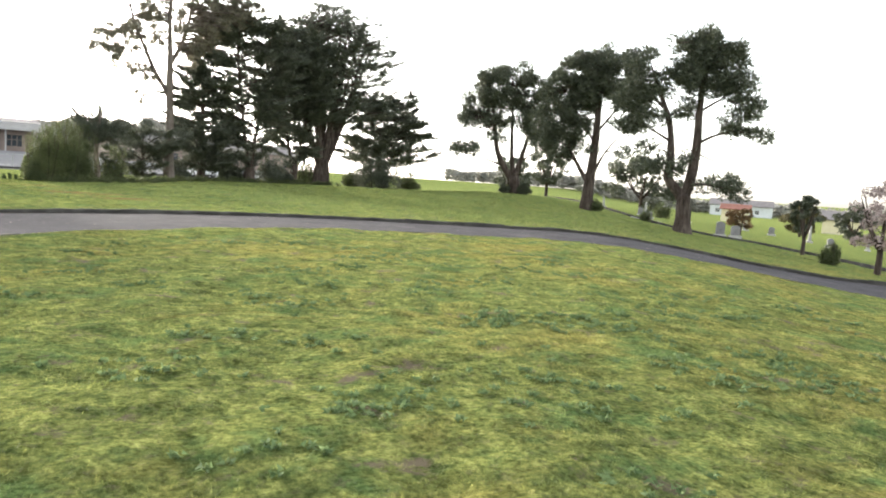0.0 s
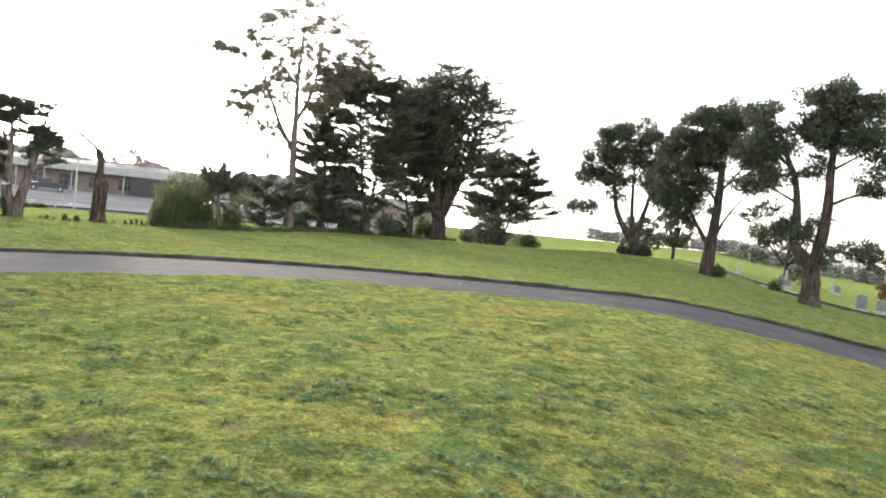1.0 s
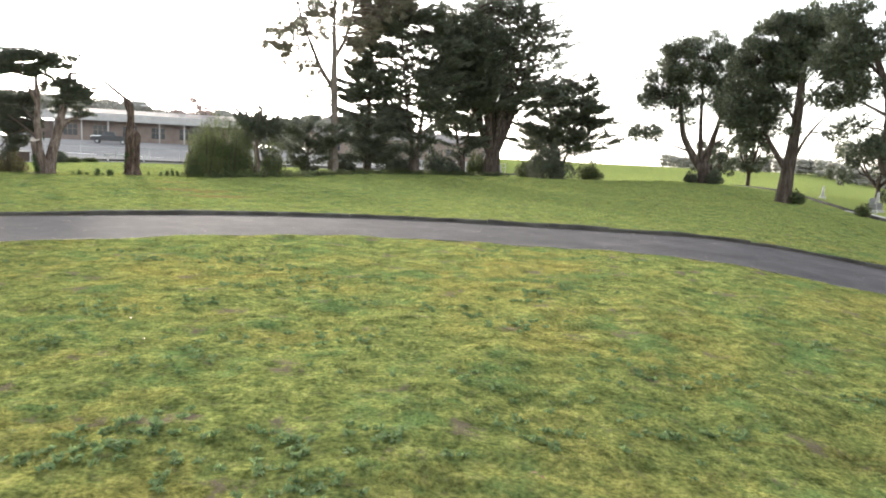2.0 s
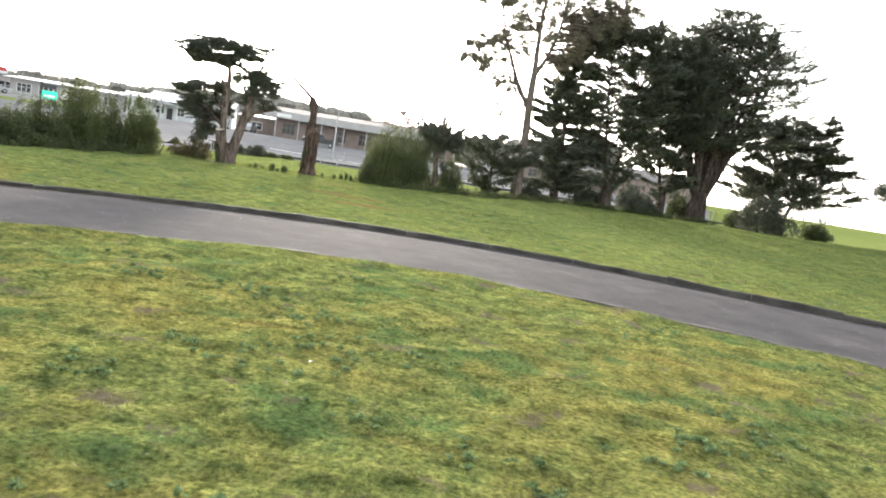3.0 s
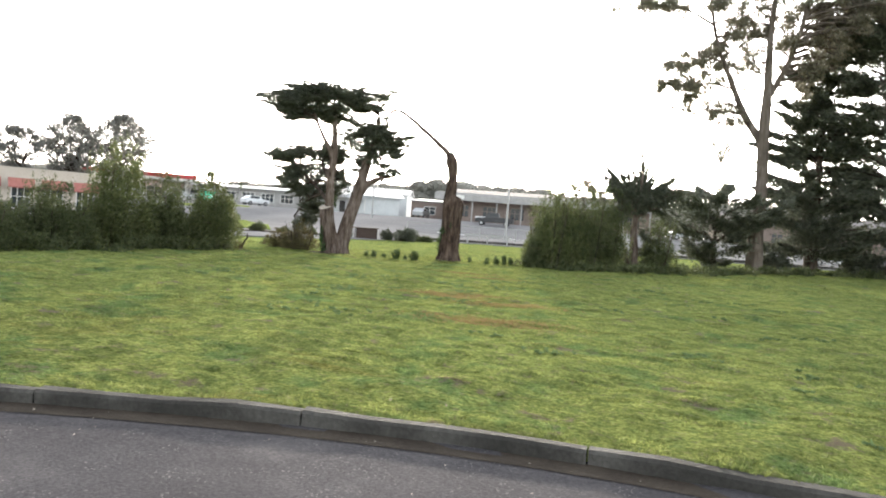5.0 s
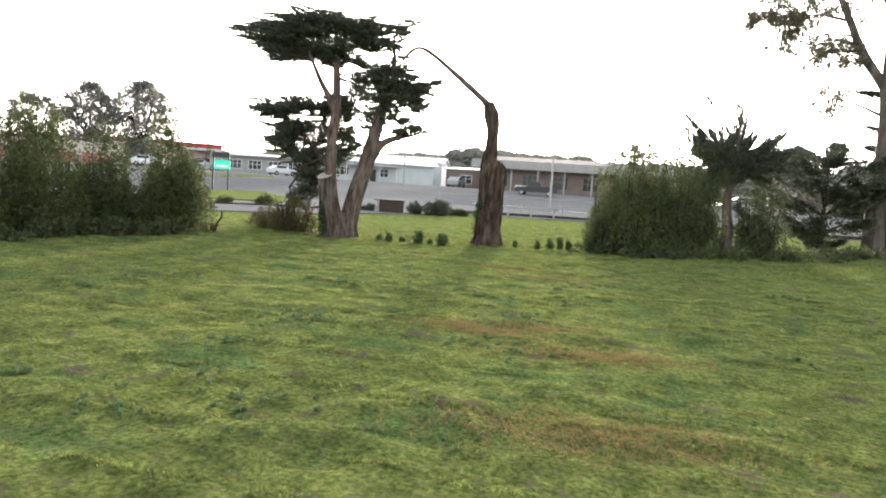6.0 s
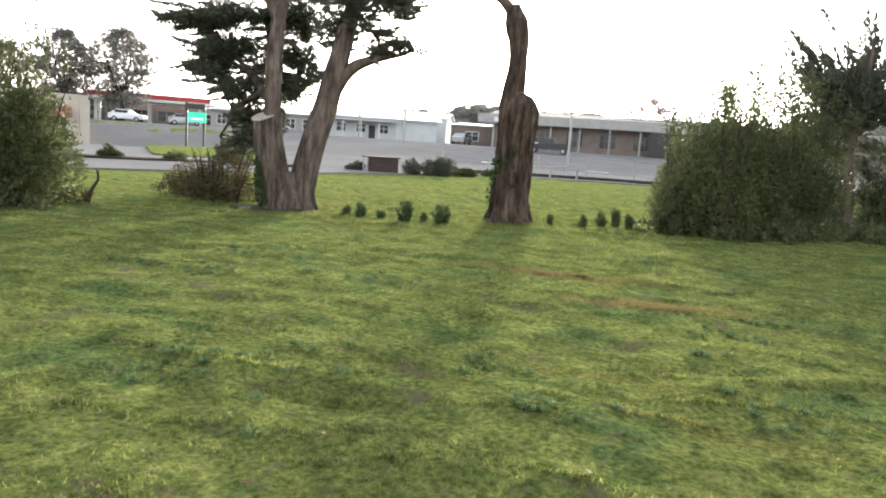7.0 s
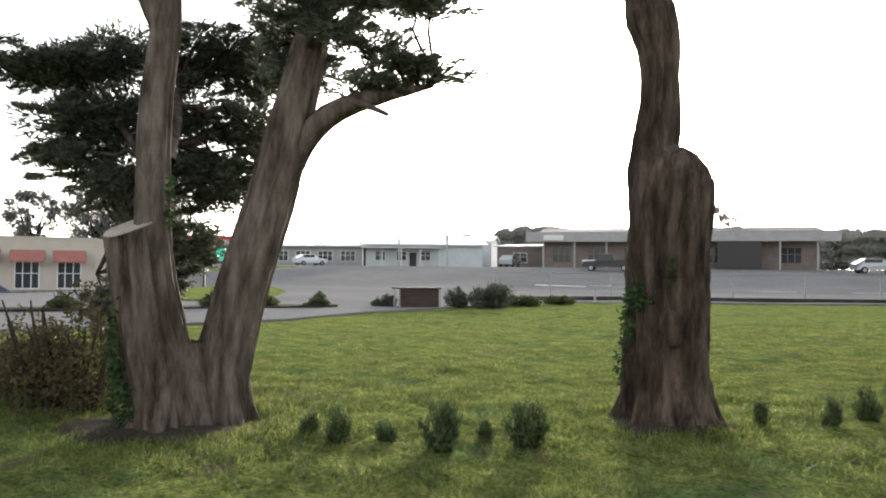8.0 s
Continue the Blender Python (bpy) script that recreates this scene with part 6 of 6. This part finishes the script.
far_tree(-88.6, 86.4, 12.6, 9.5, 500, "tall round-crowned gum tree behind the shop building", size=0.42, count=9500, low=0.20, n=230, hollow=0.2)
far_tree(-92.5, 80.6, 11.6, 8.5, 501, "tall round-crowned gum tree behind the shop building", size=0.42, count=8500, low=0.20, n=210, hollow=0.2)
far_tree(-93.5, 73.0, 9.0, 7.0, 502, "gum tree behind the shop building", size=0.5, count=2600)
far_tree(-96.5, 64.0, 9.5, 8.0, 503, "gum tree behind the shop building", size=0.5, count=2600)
far_tree(-24.0, 128, 9.0, 9.0, 504, "pale thin-leaved tree behind the long building", BLOSSOM, 0.4, 2600)
far_tree(58, 52, 7.0, 9.5, 505, "low broad dark pine beyond the graves", PINE, 0.5, 3800, low=0.12, group="trees beyond the graves")
far_tree(40.5, 47, 5.5, 4.0, 506, "small dark pine behind the pine row", PINE, 0.35, 2400, low=0.3, group="trees beyond the graves")
far_tree(44.0, 60.0, 5.0, 5.5, 507, "small dark pine behind the pine row", PINE, 0.4, 2400, low=0.3, group="trees beyond the graves")
far_tree(33.5, 10.9, 3.3, 1.7, 508, "small thin tree among the graves", PINE, 0.25, 1800, low=0.4, group="trees beyond the graves")
far_tree(28.8, 3.6, 4.2, 3.2, 509, "bare pale-twigged tree among the graves", BLOSSOM, 0.14, 2600, low=0.3, group="trees beyond the graves")
far_tree(47.0, 27.0, 2.2, 2.5, 510, "small rust-leaved tree among the graves", RUST, 0.25, 1600, low=0.3, group="trees beyond the graves")
bush("grave_bush", 28.8, 5.9, 0.95, 0.9, 1.3, 511, "upright dark bush among the graves", BUSH, 0.14, 2200, stems=3)
bush("grave_bush", 57.0, 47.0, 2.2, 2.0, 2.0, 512, "round dark bush among the graves", BUSH, 0.2, 1800, stems=3)
bush("grave_bush", 36.4, 27.0, 1.0, 1.0, 0.9, 513, "small dark bush among the graves", BUSH, 0.12, 1200, stems=3)
for k in range(9):
    rng = np.random.default_rng(520 + k)
    far_tree(78 + 6.0 * k + rng.normal() * 2, 46 - 3.6 * k + rng.normal() * 2, 4.0 + rng.random() * 1.8, 4.6 + rng.random() * 1.6, 520 + k, "dark pine in the far tree belt", PINE if k % 3 else BRUSH, 0.5, 1900, low=0.15, group="far tree belt")


def tree_belt(name, az0, az1, dist, height, seed, count, label, fine=1):
    """Far woods: a closed bank of leaf clumps of gently uneven height along an arc round the lawn."""
    rng = np.random.default_rng(seed)
    blobs, a = [], az0
    while a < az1:
        h = height * (1 - 0.45 * float(smooth(18, 50, a))) * (0.90 + 0.10 * math.sin(a * 0.21 + seed) + 0.06 * math.sin(a * 0.83) + 0.05 * rng.normal())
        d = dist * (1 + 0.03 * rng.normal())
        x, y = -d * math.sin(radians(a)), 20 + d * math.cos(radians(a))
        w = height * rng.uniform(0.30, 0.50)
        z = float(lie(x, y))
        for f in (0.25, 0.55, 0.82):
            blobs.append((x, y, z + h * f, w, w, h * 0.24, count * 2))
        a += math.degrees(w * 0.55 / dist)
    # each clump: a lumpy core, with leaf sprays standing out of it
    ball = bmesh.new()
    bmesh.ops.create_icosphere(ball, subdivisions=fine, radius=1.0)
    bv = np.array([q.co for q in ball.verts])
    bf = np.array([[q.index for q in p.verts] for p in ball.faces])
    ball.free()
    cores = []
    for x, y, z, rx, ry, rz, n in blobs:
        r = 0.70 * (1 + 0.10 * rng.normal(size=(len(bv), 1)) + 0.12 * np.sin(4 * bv[:, :1] + x) * np.cos(5 * bv[:, 2:] + y))
        cores.append((bv * r * (rx, ry, rz) + (x, y, z), np.concatenate([bf, bf[:, 2:]], 1)))
    v, f = leaves(rng, blobs, 0.9, 1.5, 0.5, 0.0, 0.2, 0.55)
    me = limb_mesh(name, cores + [(v, np.concatenate([f, f[:, 2:]], 1))], HAZED_WOODS)
    me.polygons.foreach_set("use_smooth", np.zeros(len(me.polygons), bool))
    return tagged(part(name, me), label, "woods", kind="stuff")


# woods in leaf colours that carry the distance haze
tree_belt("far_woods", -6, 62, 320, 18.0, 3, 260, "line of far woods behind the town, haze put into its colour", 2)
tree_belt("far_woods", -112, -30, 230, 5.0, 4, 14, "line of far woods beyond the graves, haze put into its colour")
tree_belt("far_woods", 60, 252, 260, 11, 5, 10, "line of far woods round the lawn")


# ---------------------------------------------------------------- graves and houses beyond the pines
GRANITE = surface("granite", [(0.16, 0.155, 0.155), (0.26, 0.25, 0.25)], 3, 60, 0.6, 0.2, 0.005)
MARBLE = surface("white_marble", [(0.30, 0.295, 0.28), (0.42, 0.41, 0.39)], 3, 40, 0.5, 0.1, 0.005)


def headstone(x, y, w, h, mat, kind_, turn, label):
    g = thing("headstone", x, y, label, "headstone", "graves", turn)
    part("plinth", boxed(-w * 0.7, -0.22, -0.3, w * 0.7, 0.22, 0.18, bevel=0.02), g, mat=CONCRETE)
    bm = bmesh.new()
    if kind_ == "obelisk":
        bmesh.ops.create_cone(bm, cap_ends=True, segments=4, radius1=w * 0.5, radius2=w * 0.28, depth=h, matrix=pose(0, 0, 0.185 + h / 2, 0, 0, 45))
        bmesh.ops.create_cone(bm, cap_ends=True, segments=4, radius1=w * 0.28, radius2=0.0, depth=w * 0.4, matrix=pose(0, 0, 0.185 + h + w * 0.2, 0, 0, 45))
    else:
        n = 12
        prof = [(-w / 2, 0.185)] + [(-w / 2 * math.cos(math.pi * k / n), 0.185 + h * 0.78 + h * 0.22 * math.sin(math.pi * k / n)) for k in range(n + 1)] + [(w / 2, 0.185)]
        a, b = [bm.verts.new((u, -0.09, v)) for u, v in prof], [bm.verts.new((u, 0.09, v)) for u, v in prof]
        for k in range(len(prof)):
            j = (k + 1) % len(prof)
            bm.faces.new((a[k], a[j], b[j], b[k]))
        bm.faces.new(a[::-1])
        bm.faces.new(b)
        bmesh.ops.recalc_face_normals(bm, faces=bm.faces)
    part("stone", bm, g, mat=mat)
    return g


for k, (x, y, w, h, ob) in enumerate([(37.6, 20.6, 0.9, 1.25, 0), (39.8, 21.2, 0.95, 1.0, 0), (49, 41, 0.7, 1.7, 1), (51, 44, 0.8, 1.0, 0), (47.5, 46, 0.6, 1.2, 1), (54, 40, 0.8, 0.9, 0), (60, 30, 0.6, 1.9, 1), (56, 25, 0.8, 0.9, 0), (62, 36, 0.9, 1.0, 0),
                                      (66, 28, 0.5, 1.6, 1), (52, 17, 0.5, 1.3, 1), (55, 13, 0.8, 0.9, 0), (58, 16, 0.8, 1.0, 0), (50, 10, 0.8, 0.8, 0), (63, 20, 0.8, 1.0, 0), (68, 22, 0.6, 1.5, 1), (45, 36, 0.8, 0.8, 0), (42, 33, 0.7, 0.7, 0), (59, 46, 0.6, 1.4, 1), (65, 42, 0.8, 0.9, 0)]):
    headstone(x, y, 0.66 * w, 0.72 * h, MARBLE if ob else GRANITE, "obelisk" if ob else "slab", -40 + 11 * math.sin(k * 2.1), "pale marble obelisk on a plinth" if ob else "grey granite headstone on a plinth")
sheet("grave_slab", [(36.8, 29.2), (39.4, 30.6), (40.2, 29.2), (37.6, 27.8)], CONCRETE, "pale flat grave slab in the lawn", 0.05, "slab")
edge_line = spline([(26, -8), (31, 1), (34.6, 9), (36.4, 18), (37.4, 28), (38.2, 40), (37.2, 52), (33.5, 64)], 0.6)
tagged(part("path_kerb", strip(edge_line, [-0.12, -0.12, 0.12, 0.12], [-0.2, 0.16, 0.16, -0.2], "path_kerb", KERB)), "low dark kerb round the graves", "kerb", kind="structure")
h1 = building(172, 148, -48, 18, 9, 3.2, "long pale grey house beyond the graves", WHITE, SHINGLE, "gable", rise=1.8, name="house")
for k in range(4):
    window(h1, 1.5 + 3.8 * k, 0.9, 1.4, 1.3, -0.01, 1)
h2 = building(107.5, 84.5, -50, 5, 5, 2.3, "cream house with a red roof beyond the graves", YELLOW, REDROOF, "gable", rise=0.9, name="house")
window(h2, 0.8, 0.9, 1.0, 1.0, -0.01, 1)
window(h2, 3.2, 0.9, 1.0, 1.0, -0.01, 1)
h3 = building(116, 69, -55, 6, 6, 2.5, "small cream house with a dark roof", YELLOW, SHINGLE, "gable", rise=1.5, name="house")
window(h3, 2.8, 0.9, 1.3, 1.2, -0.01, 1)

# ---------------------------------------------------------------- seedlings, weeds, tufts, grass
def seedling(x, y, h, seed):
    rng = np.random.default_rng(seed)
    s = thing("conifer_seedling", x, y, "small upright conifer seedling planted in the lawn", "seedling", "row of seedlings", turn=rng.uniform(0, 360))
    pieces, blobs = [], []
    for k in range(9):
        a = k * 2.4 + rng.normal() * 0.2
        r = h * rng.uniform(0.08, 0.36)
        tip = (r * math.cos(a), r * math.sin(a), h * rng.uniform(0.7, 1.0) * (1.1 - 1.7 * r / h))
        way = spline([(0, 0, -0.04), (tip[0] * 0.6, tip[1] * 0.6, tip[2] * 0.4), tip], 0.1)
        pieces.append(tube(way, np.linspace(0.008 + 0.008 * h, 0.003, len(way)), 5))
        for q in np.linspace(0.25, 1, 6):
            p = way[int(q * (len(way) - 1))]
            blobs.append((*p, 0.03 + h * 0.05, 0.03 + h * 0.05, 0.04 + h * 0.07, 34))
    part("stem", limb_mesh("stem", pieces, BARK_DARK), s)
    v, f = leaves(rng, blobs, 0.035 + 0.08 * h, 4.0, 0.7, -1.1, 0.0, 0.1)
    part("foliage", mesh_of("foliage", v, f, SEEDLING), s)


for k, (x, y, h) in enumerate([(-11.35, 28.7, 0.20), (-11.0, 28.66, 0.30), (-10.68, 28.9, 0.22), (-10.12, 28.92, 0.50), (-10.03, 29.5, 0.18), (-9.64, 29.5, 0.48), (-8.03, 31.5, 0.24), (-7.42, 31.9, 0.28), (-7.12, 32.25, 0.36), (-6.86, 32.5, 0.42), (-6.55, 32.4, 0.34)]):
    seedling(x, y, h, 600 + k)
# dead stick by the bush
st = thing("dead_stick", -15.1, 25.7, "bent dead stick in a low brown clump", "stick", turn=30)
w = spline([(0, 0, -0.1), (0.1, 0, 0.25), (0.22, 0, 0.45), (0.2, 0, 0.62)], 0.06)
part("stick", limb_mesh("stick", [tube(w, np.linspace(0.05, 0.02, len(w)), 7)], BARK_DARK), st)
v, f = leaves(np.random.default_rng(640), [(-0.15, 0, 0.12, 0.3, 0.25, 0.16, 400)], 0.08, 2.5, 0.6)
part("clump", mesh_of("clump", v, f, BRUSH), st)


def scatter_blades(n, region, h0, h1, width, seed, tuft=0.09, per=9):
    """Grass blades in tufts over a region (x0, x1, y0, y1), off the road: one bent triangle pair each."""
    rng = np.random.default_rng(seed)
    x0, x1, y0, y1 = region
    m = n // per
    cx, cy = rng.uniform(x0, x1, m), rng.uniform(y0, y1, m)
    # thin and thick places
    w = np.sin(1.9 * cx + 1.1 * np.sin(0.9 * cy)) + np.sin(2.3 * cy + 0.8 * np.sin(1.3 * cx)) + np.sin(4.7 * cx - 3.1 * cy)
    keep = w > -1.5 + 0.5 * rng.normal(size=m)
    cx, cy = cx[keep], cy[keep]
    wk = np.sin(5.3 * cx + 2.0 * np.sin(1.7 * cy)) + np.sin(6.1 * cy + 1.7 * np.sin(2.1 * cx)) + np.sin(9.7 * cx + 8.3 * cy)
    ths = np.clip(0.72 + 0.5 * rng.random(len(cx)) + 0.10 * w[keep] + 0.30 * wk, 0.25, 1.7)
    x = (cx[:, None] + rng.normal(size=(len(cx), per)) * tuft).ravel()
    y = (cy[:, None] + rng.normal(size=(len(cx), per)) * tuft).ravel()
    th = np.repeat(ths, per)
    ok = off_road(x, y) > HALF + 0.10
    x, y, th = x[ok], y[ok], th[ok]
    k = len(x)
    z = lie(x, y) + bumps(x, y) + tussock(x, y) - 0.006
    a = rng.uniform(0, 2 * np.pi, k)
    h = rng.uniform(h0, h1, k) * th
    wd = width * rng.uniform(0.7, 1.4, k)
    lean = rng.normal(size=(k, 2)) * 0.75
    b = np.stack([x, y, z], -1)
    s = np.stack([np.cos(a), np.sin(a), 0 * a], -1) * wd[:, None] / 2
    tip = b + np.stack([lean[:, 0] * h, lean[:, 1] * h, h], -1)
    v = np.stack([b - s, b + s, tip], 1).reshape(-1, 3)
    return v, np.arange(3 * k).reshape(-1, 3)


pieces = [scatter_blades(300000, (-4, 9, -14.5, 1.5), 0.010, 0.028, 0.007, 699, 0.06, 9), scatter_blades(170000, (-7, 15, -17, 3.2), 0.012, 0.030, 0.009, 700), scatter_blades(260000, (-13, 11, 8.4, 20), 0.010, 0.028, 0.007, 701),
          scatter_blades(260000, (-15, -1, 18, 30), 0.012, 0.032, 0.007, 702), scatter_blades(110000, (-14.5, -4.5, 27.2, 33.5), 0.02, 0.05, 0.009, 703, 0.10, 16), scatter_blades(70000, (9, 31, 7, 44), 0.03, 0.06, 0.026, 705, 0.16, 10), scatter_blades(60000, (-20, 20, 30, 46), 0.03, 0.06, 0.020, 704)]



def ridge_blades(n, seed):
    """Rows of longer grass left by the mower's wheels, running across the far lawn."""
    rng = np.random.default_rng(seed)
    rows = []
    for _ in range(170):
        x, y = rng.uniform(-12, 4), rng.uniform(10.5, 26)
        a = radians(10 + 1.6 * (y - 16) + rng.normal() * 5)
        L, wob = rng.uniform(0.5, 2.2), rng.uniform(0, 6)
        m = int(n * L)
        t = rng.random(m)
        gap = np.sin(9 * t + wob) + np.sin(23 * t + 2 * wob) > -0.5
        t = t[gap]
        m = len(t)
        px = x + (t - 0.5) * L * math.cos(a) + rng.normal(size=m) * 0.03
        py = y + (t - 0.5) * L * math.sin(a) + 0.08 * np.sin(5 * t + wob) + rng.normal(size=m) * 0.03
        rows.append(np.stack([px, py], -1))
    q = np.vstack(rows)
    k = len(q)
    base = np.stack([q[:, 0], q[:, 1], lie(q[:, 0], q[:, 1]) + bumps(q[:, 0], q[:, 1]) + tussock(q[:, 0], q[:, 1]) - 0.006], -1)
    ang, h = rng.uniform(0, 6.283, k), rng.uniform(0.012, 0.032, k)
    s = np.stack([np.cos(ang), np.sin(ang), 0 * ang], -1) * 0.007
    tip = base + np.stack([rng.normal(size=k) * 0.4 * h, rng.normal(size=k) * 0.4 * h, h], -1)
    return np.stack([base - s, base + s, tip], 1).reshape(-1, 3), np.arange(3 * k).reshape(-1, 3)


pieces.append(ridge_blades(650, 706))
v, f = joined(pieces)
tagged(part("grass", mesh_of("grass", v, f, BLADES)), "short uneven mown grass, green and yellowed", "grass", kind="stuff")

# long grass at the kerb and round the trunks
rng = np.random.default_rng(710)
d = np.gradient(ROAD_LINE, axis=0)
d /= np.linalg.norm(d, axis=1, keepdims=True)
nrm = np.stack([-d[:, 1], d[:, 0]], -1)
sel = np.where((ROAD_LINE[:, 0] > -16) & (ROAD_LINE[:, 0] < 24) & (ROAD_LINE[:, 1] > -9))[0]
idx = rng.choice(sel, 60000)
side = np.where(rng.random(60000) < 0.55, 1, -1)
q = ROAD_LINE[idx] + nrm[idx] * (side * (HALF + 0.10 + np.abs(rng.normal(size=60000)) * 0.16))[:, None] + rng.normal(size=(60000, 2)) * 0.16
ring_c = np.array([(-8.84, 31.16, 0.55), (-12.64, 28.5, 0.75), (-2.31, 37.6, 0.5)])
pick = rng.integers(0, 3, 14000)
ang = rng.uniform(0, 6.283, 14000)
rad = ring_c[pick, 2] * (0.9 + np.abs(rng.normal(size=14000)) * 0.7)
q2 = ring_c[pick, :2] + np.stack([np.cos(ang), np.sin(ang)], -1) * rad[:, None]
q = np.vstack([q[off_road(q[:, 0], q[:, 1]) > HALF + 0.03], q2])
k = len(q)
base = np.stack([q[:, 0], q[:, 1], lie(q[:, 0], q[:, 1]) + bumps(q[:, 0], q[:, 1]) + tussock(q[:, 0], q[:, 1]) - 0.006], -1)
a = rng.uniform(0, 6.283, k)
h = np.where(np.arange(k) < k - len(q2), rng.uniform(0.018, 0.045, k), rng.uniform(0.035, 0.085, k))
s = np.stack([np.cos(a), np.sin(a), 0 * a], -1) * 0.006
tip = base + np.stack([rng.normal(size=k) * 0.5 * h, rng.normal(size=k) * 0.5 * h, h], -1)
v = np.stack([base - s, base + s, tip], 1).reshape(-1, 3)
tagged(part("long_grass", mesh_of("long_grass", v, np.arange(3 * k).reshape(-1, 3), BLADES)), "longer grass along the kerbs and round the trunks", "grass", kind="stuff")

# broad-leaved weeds in loose patches
rng = np.random.default_rng(720)
patches = [(0.9, -11.6, 0.9), (2.6, -11.0, 0.8), (-0.6, -11.4, 0.6), (4.2, -11.3, 0.8), (3.2, -9.4, 0.5), (1.6, -9.0, 0.4), (-2.0, -10.2, 0.5), (2.0, -6.5, 0.8), (3.4, -5.9, 0.5), (0.7, -4.8, 0.5), (5.6, -5.2, 0.5), (3.0, -2.6, 0.5), (5.2, -8.4, 0.8), (6.6, -6.8, 0.6), (-0.5, -7.2, 0.6),
           (-4.0, 14.6, 0.6), (-5.6, 17.2, 0.6), (-3.0, 17.8, 0.5), (-6.6, 20.4, 0.6), (-7.4, 23.6, 0.5), (-9.4, 24.2, 0.5)]
patches += [(rng.uniform(-5, 10), rng.uniform(-13.5, 1.5), rng.uniform(0.15, 0.4)) for _ in range(80)] + [(rng.uniform(-11, 4), rng.uniform(11, 27), rng.uniform(0.12, 0.3)) for _ in range(40)]
blobs = []
for x, y, r in patches:
    for k in range(int(38 * r)):
        px, py = x + rng.normal() * r * 0.75, y + rng.normal() * r * 0.55
        if off_road(px, py)[0] > HALF + 0.2:
            blobs.append((px, py, high(px, py) + float(tussock(px, py)[0]) + 0.022, 0.05, 0.05, 0.016, 14))
v, f = leaves(rng, blobs, 0.042, 1.5, 0.9, -0.2, 0.35, 0.2)
tagged(part("weeds", mesh_of("weeds", v, f, WEED)), "low broad-leaved weeds in the lawn", "weeds", kind="stuff")

# leaf litter and small pale stones
v, f = leaves(rng, [(rng.uniform(-9, 9), rng.uniform(-12, 28), 0.03, 0.5, 0.5, 0.01, 3) for _ in range(60)], 0.05, 1.6, 0.5, 0, 0.9)
v[:, 2] = np.array([high(p[0], p[1]) for p in v]) + tussock(v[:, 0], v[:, 1]) + 0.02 + 0.02 * (v[:, 2] - 0.03)
keep = np.repeat(off_road(v[::3, 0], v[::3, 1]) > HALF + 0.3, 3)
v = v[keep]
tagged(part("leaf_litter", mesh_of("leaf_litter", v, np.arange(len(v)).reshape(-1, 3), RUST)), "scattered dry leaves on the lawn", "leaves", kind="stuff")

# reddish dry grass in long streaks, and pale chips on the asphalt
rng = np.random.default_rng(740)
blobs = []
for x, y, a, L, W in ((-3.3, 18.85, 32, 0.9, 0.14), (-3.6, 18.3, 14, 0.7, 0.10), (-2.0, 18.0, 20, 0.8, 0.16), (-1.4, 15.4, 20, 0.9, 0.2), (-5.9, 25.6, 10, 0.9, 0.12), (-4.6, 24.4, 20, 0.7, 0.12)):
    for _ in range(int(900 * L * W / 0.1)):
        t, o = rng.normal() * L * 0.7, rng.normal() * W * 1.3
        c, s = math.cos(radians(a)), math.sin(radians(a))
        px, py = x + t * c - o * s, y + t * s + o * c
        blobs.append((px, py, high(px, py) + float(tussock(px, py)[0]) + 0.015, 0.03, 0.03, 0.012, 3))
v, f = leaves(rng, blobs, 0.032, 4.0, 0.3, -0.6, 0.0, 0.2)
tagged(part("dry_grass", mesh_of("dry_grass", v, f, DRYGRASS)), "streaks of reddish dry grass in the lawn", "grass", kind="stuff")
chips = []
for _ in range(900):
    k = rng.integers(100, len(ROAD_LINE) - 120)
    o = rng.uniform(-HALF + 0.3, HALF - 0.3) if rng.random() < 0.6 else HALF - 0.15 - abs(rng.normal()) * 0.4
    px, py = ROAD_LINE[k] + nrm[k] * o
    chips.append((px, py, float(lie(px, py)) - 0.10 + 0.03 * (1 - (o / HALF) ** 2) + 0.006, 0.12, 0.12, 0.002, 1))
v, f = leaves(rng, chips, 0.022, 1.4, 0.3, 0, 0.97)
tagged(part("road_chips", mesh_of("road_chips", v, f, CUT)), "pale chips and dry leaves scattered on the asphalt", "litter", kind="stuff")
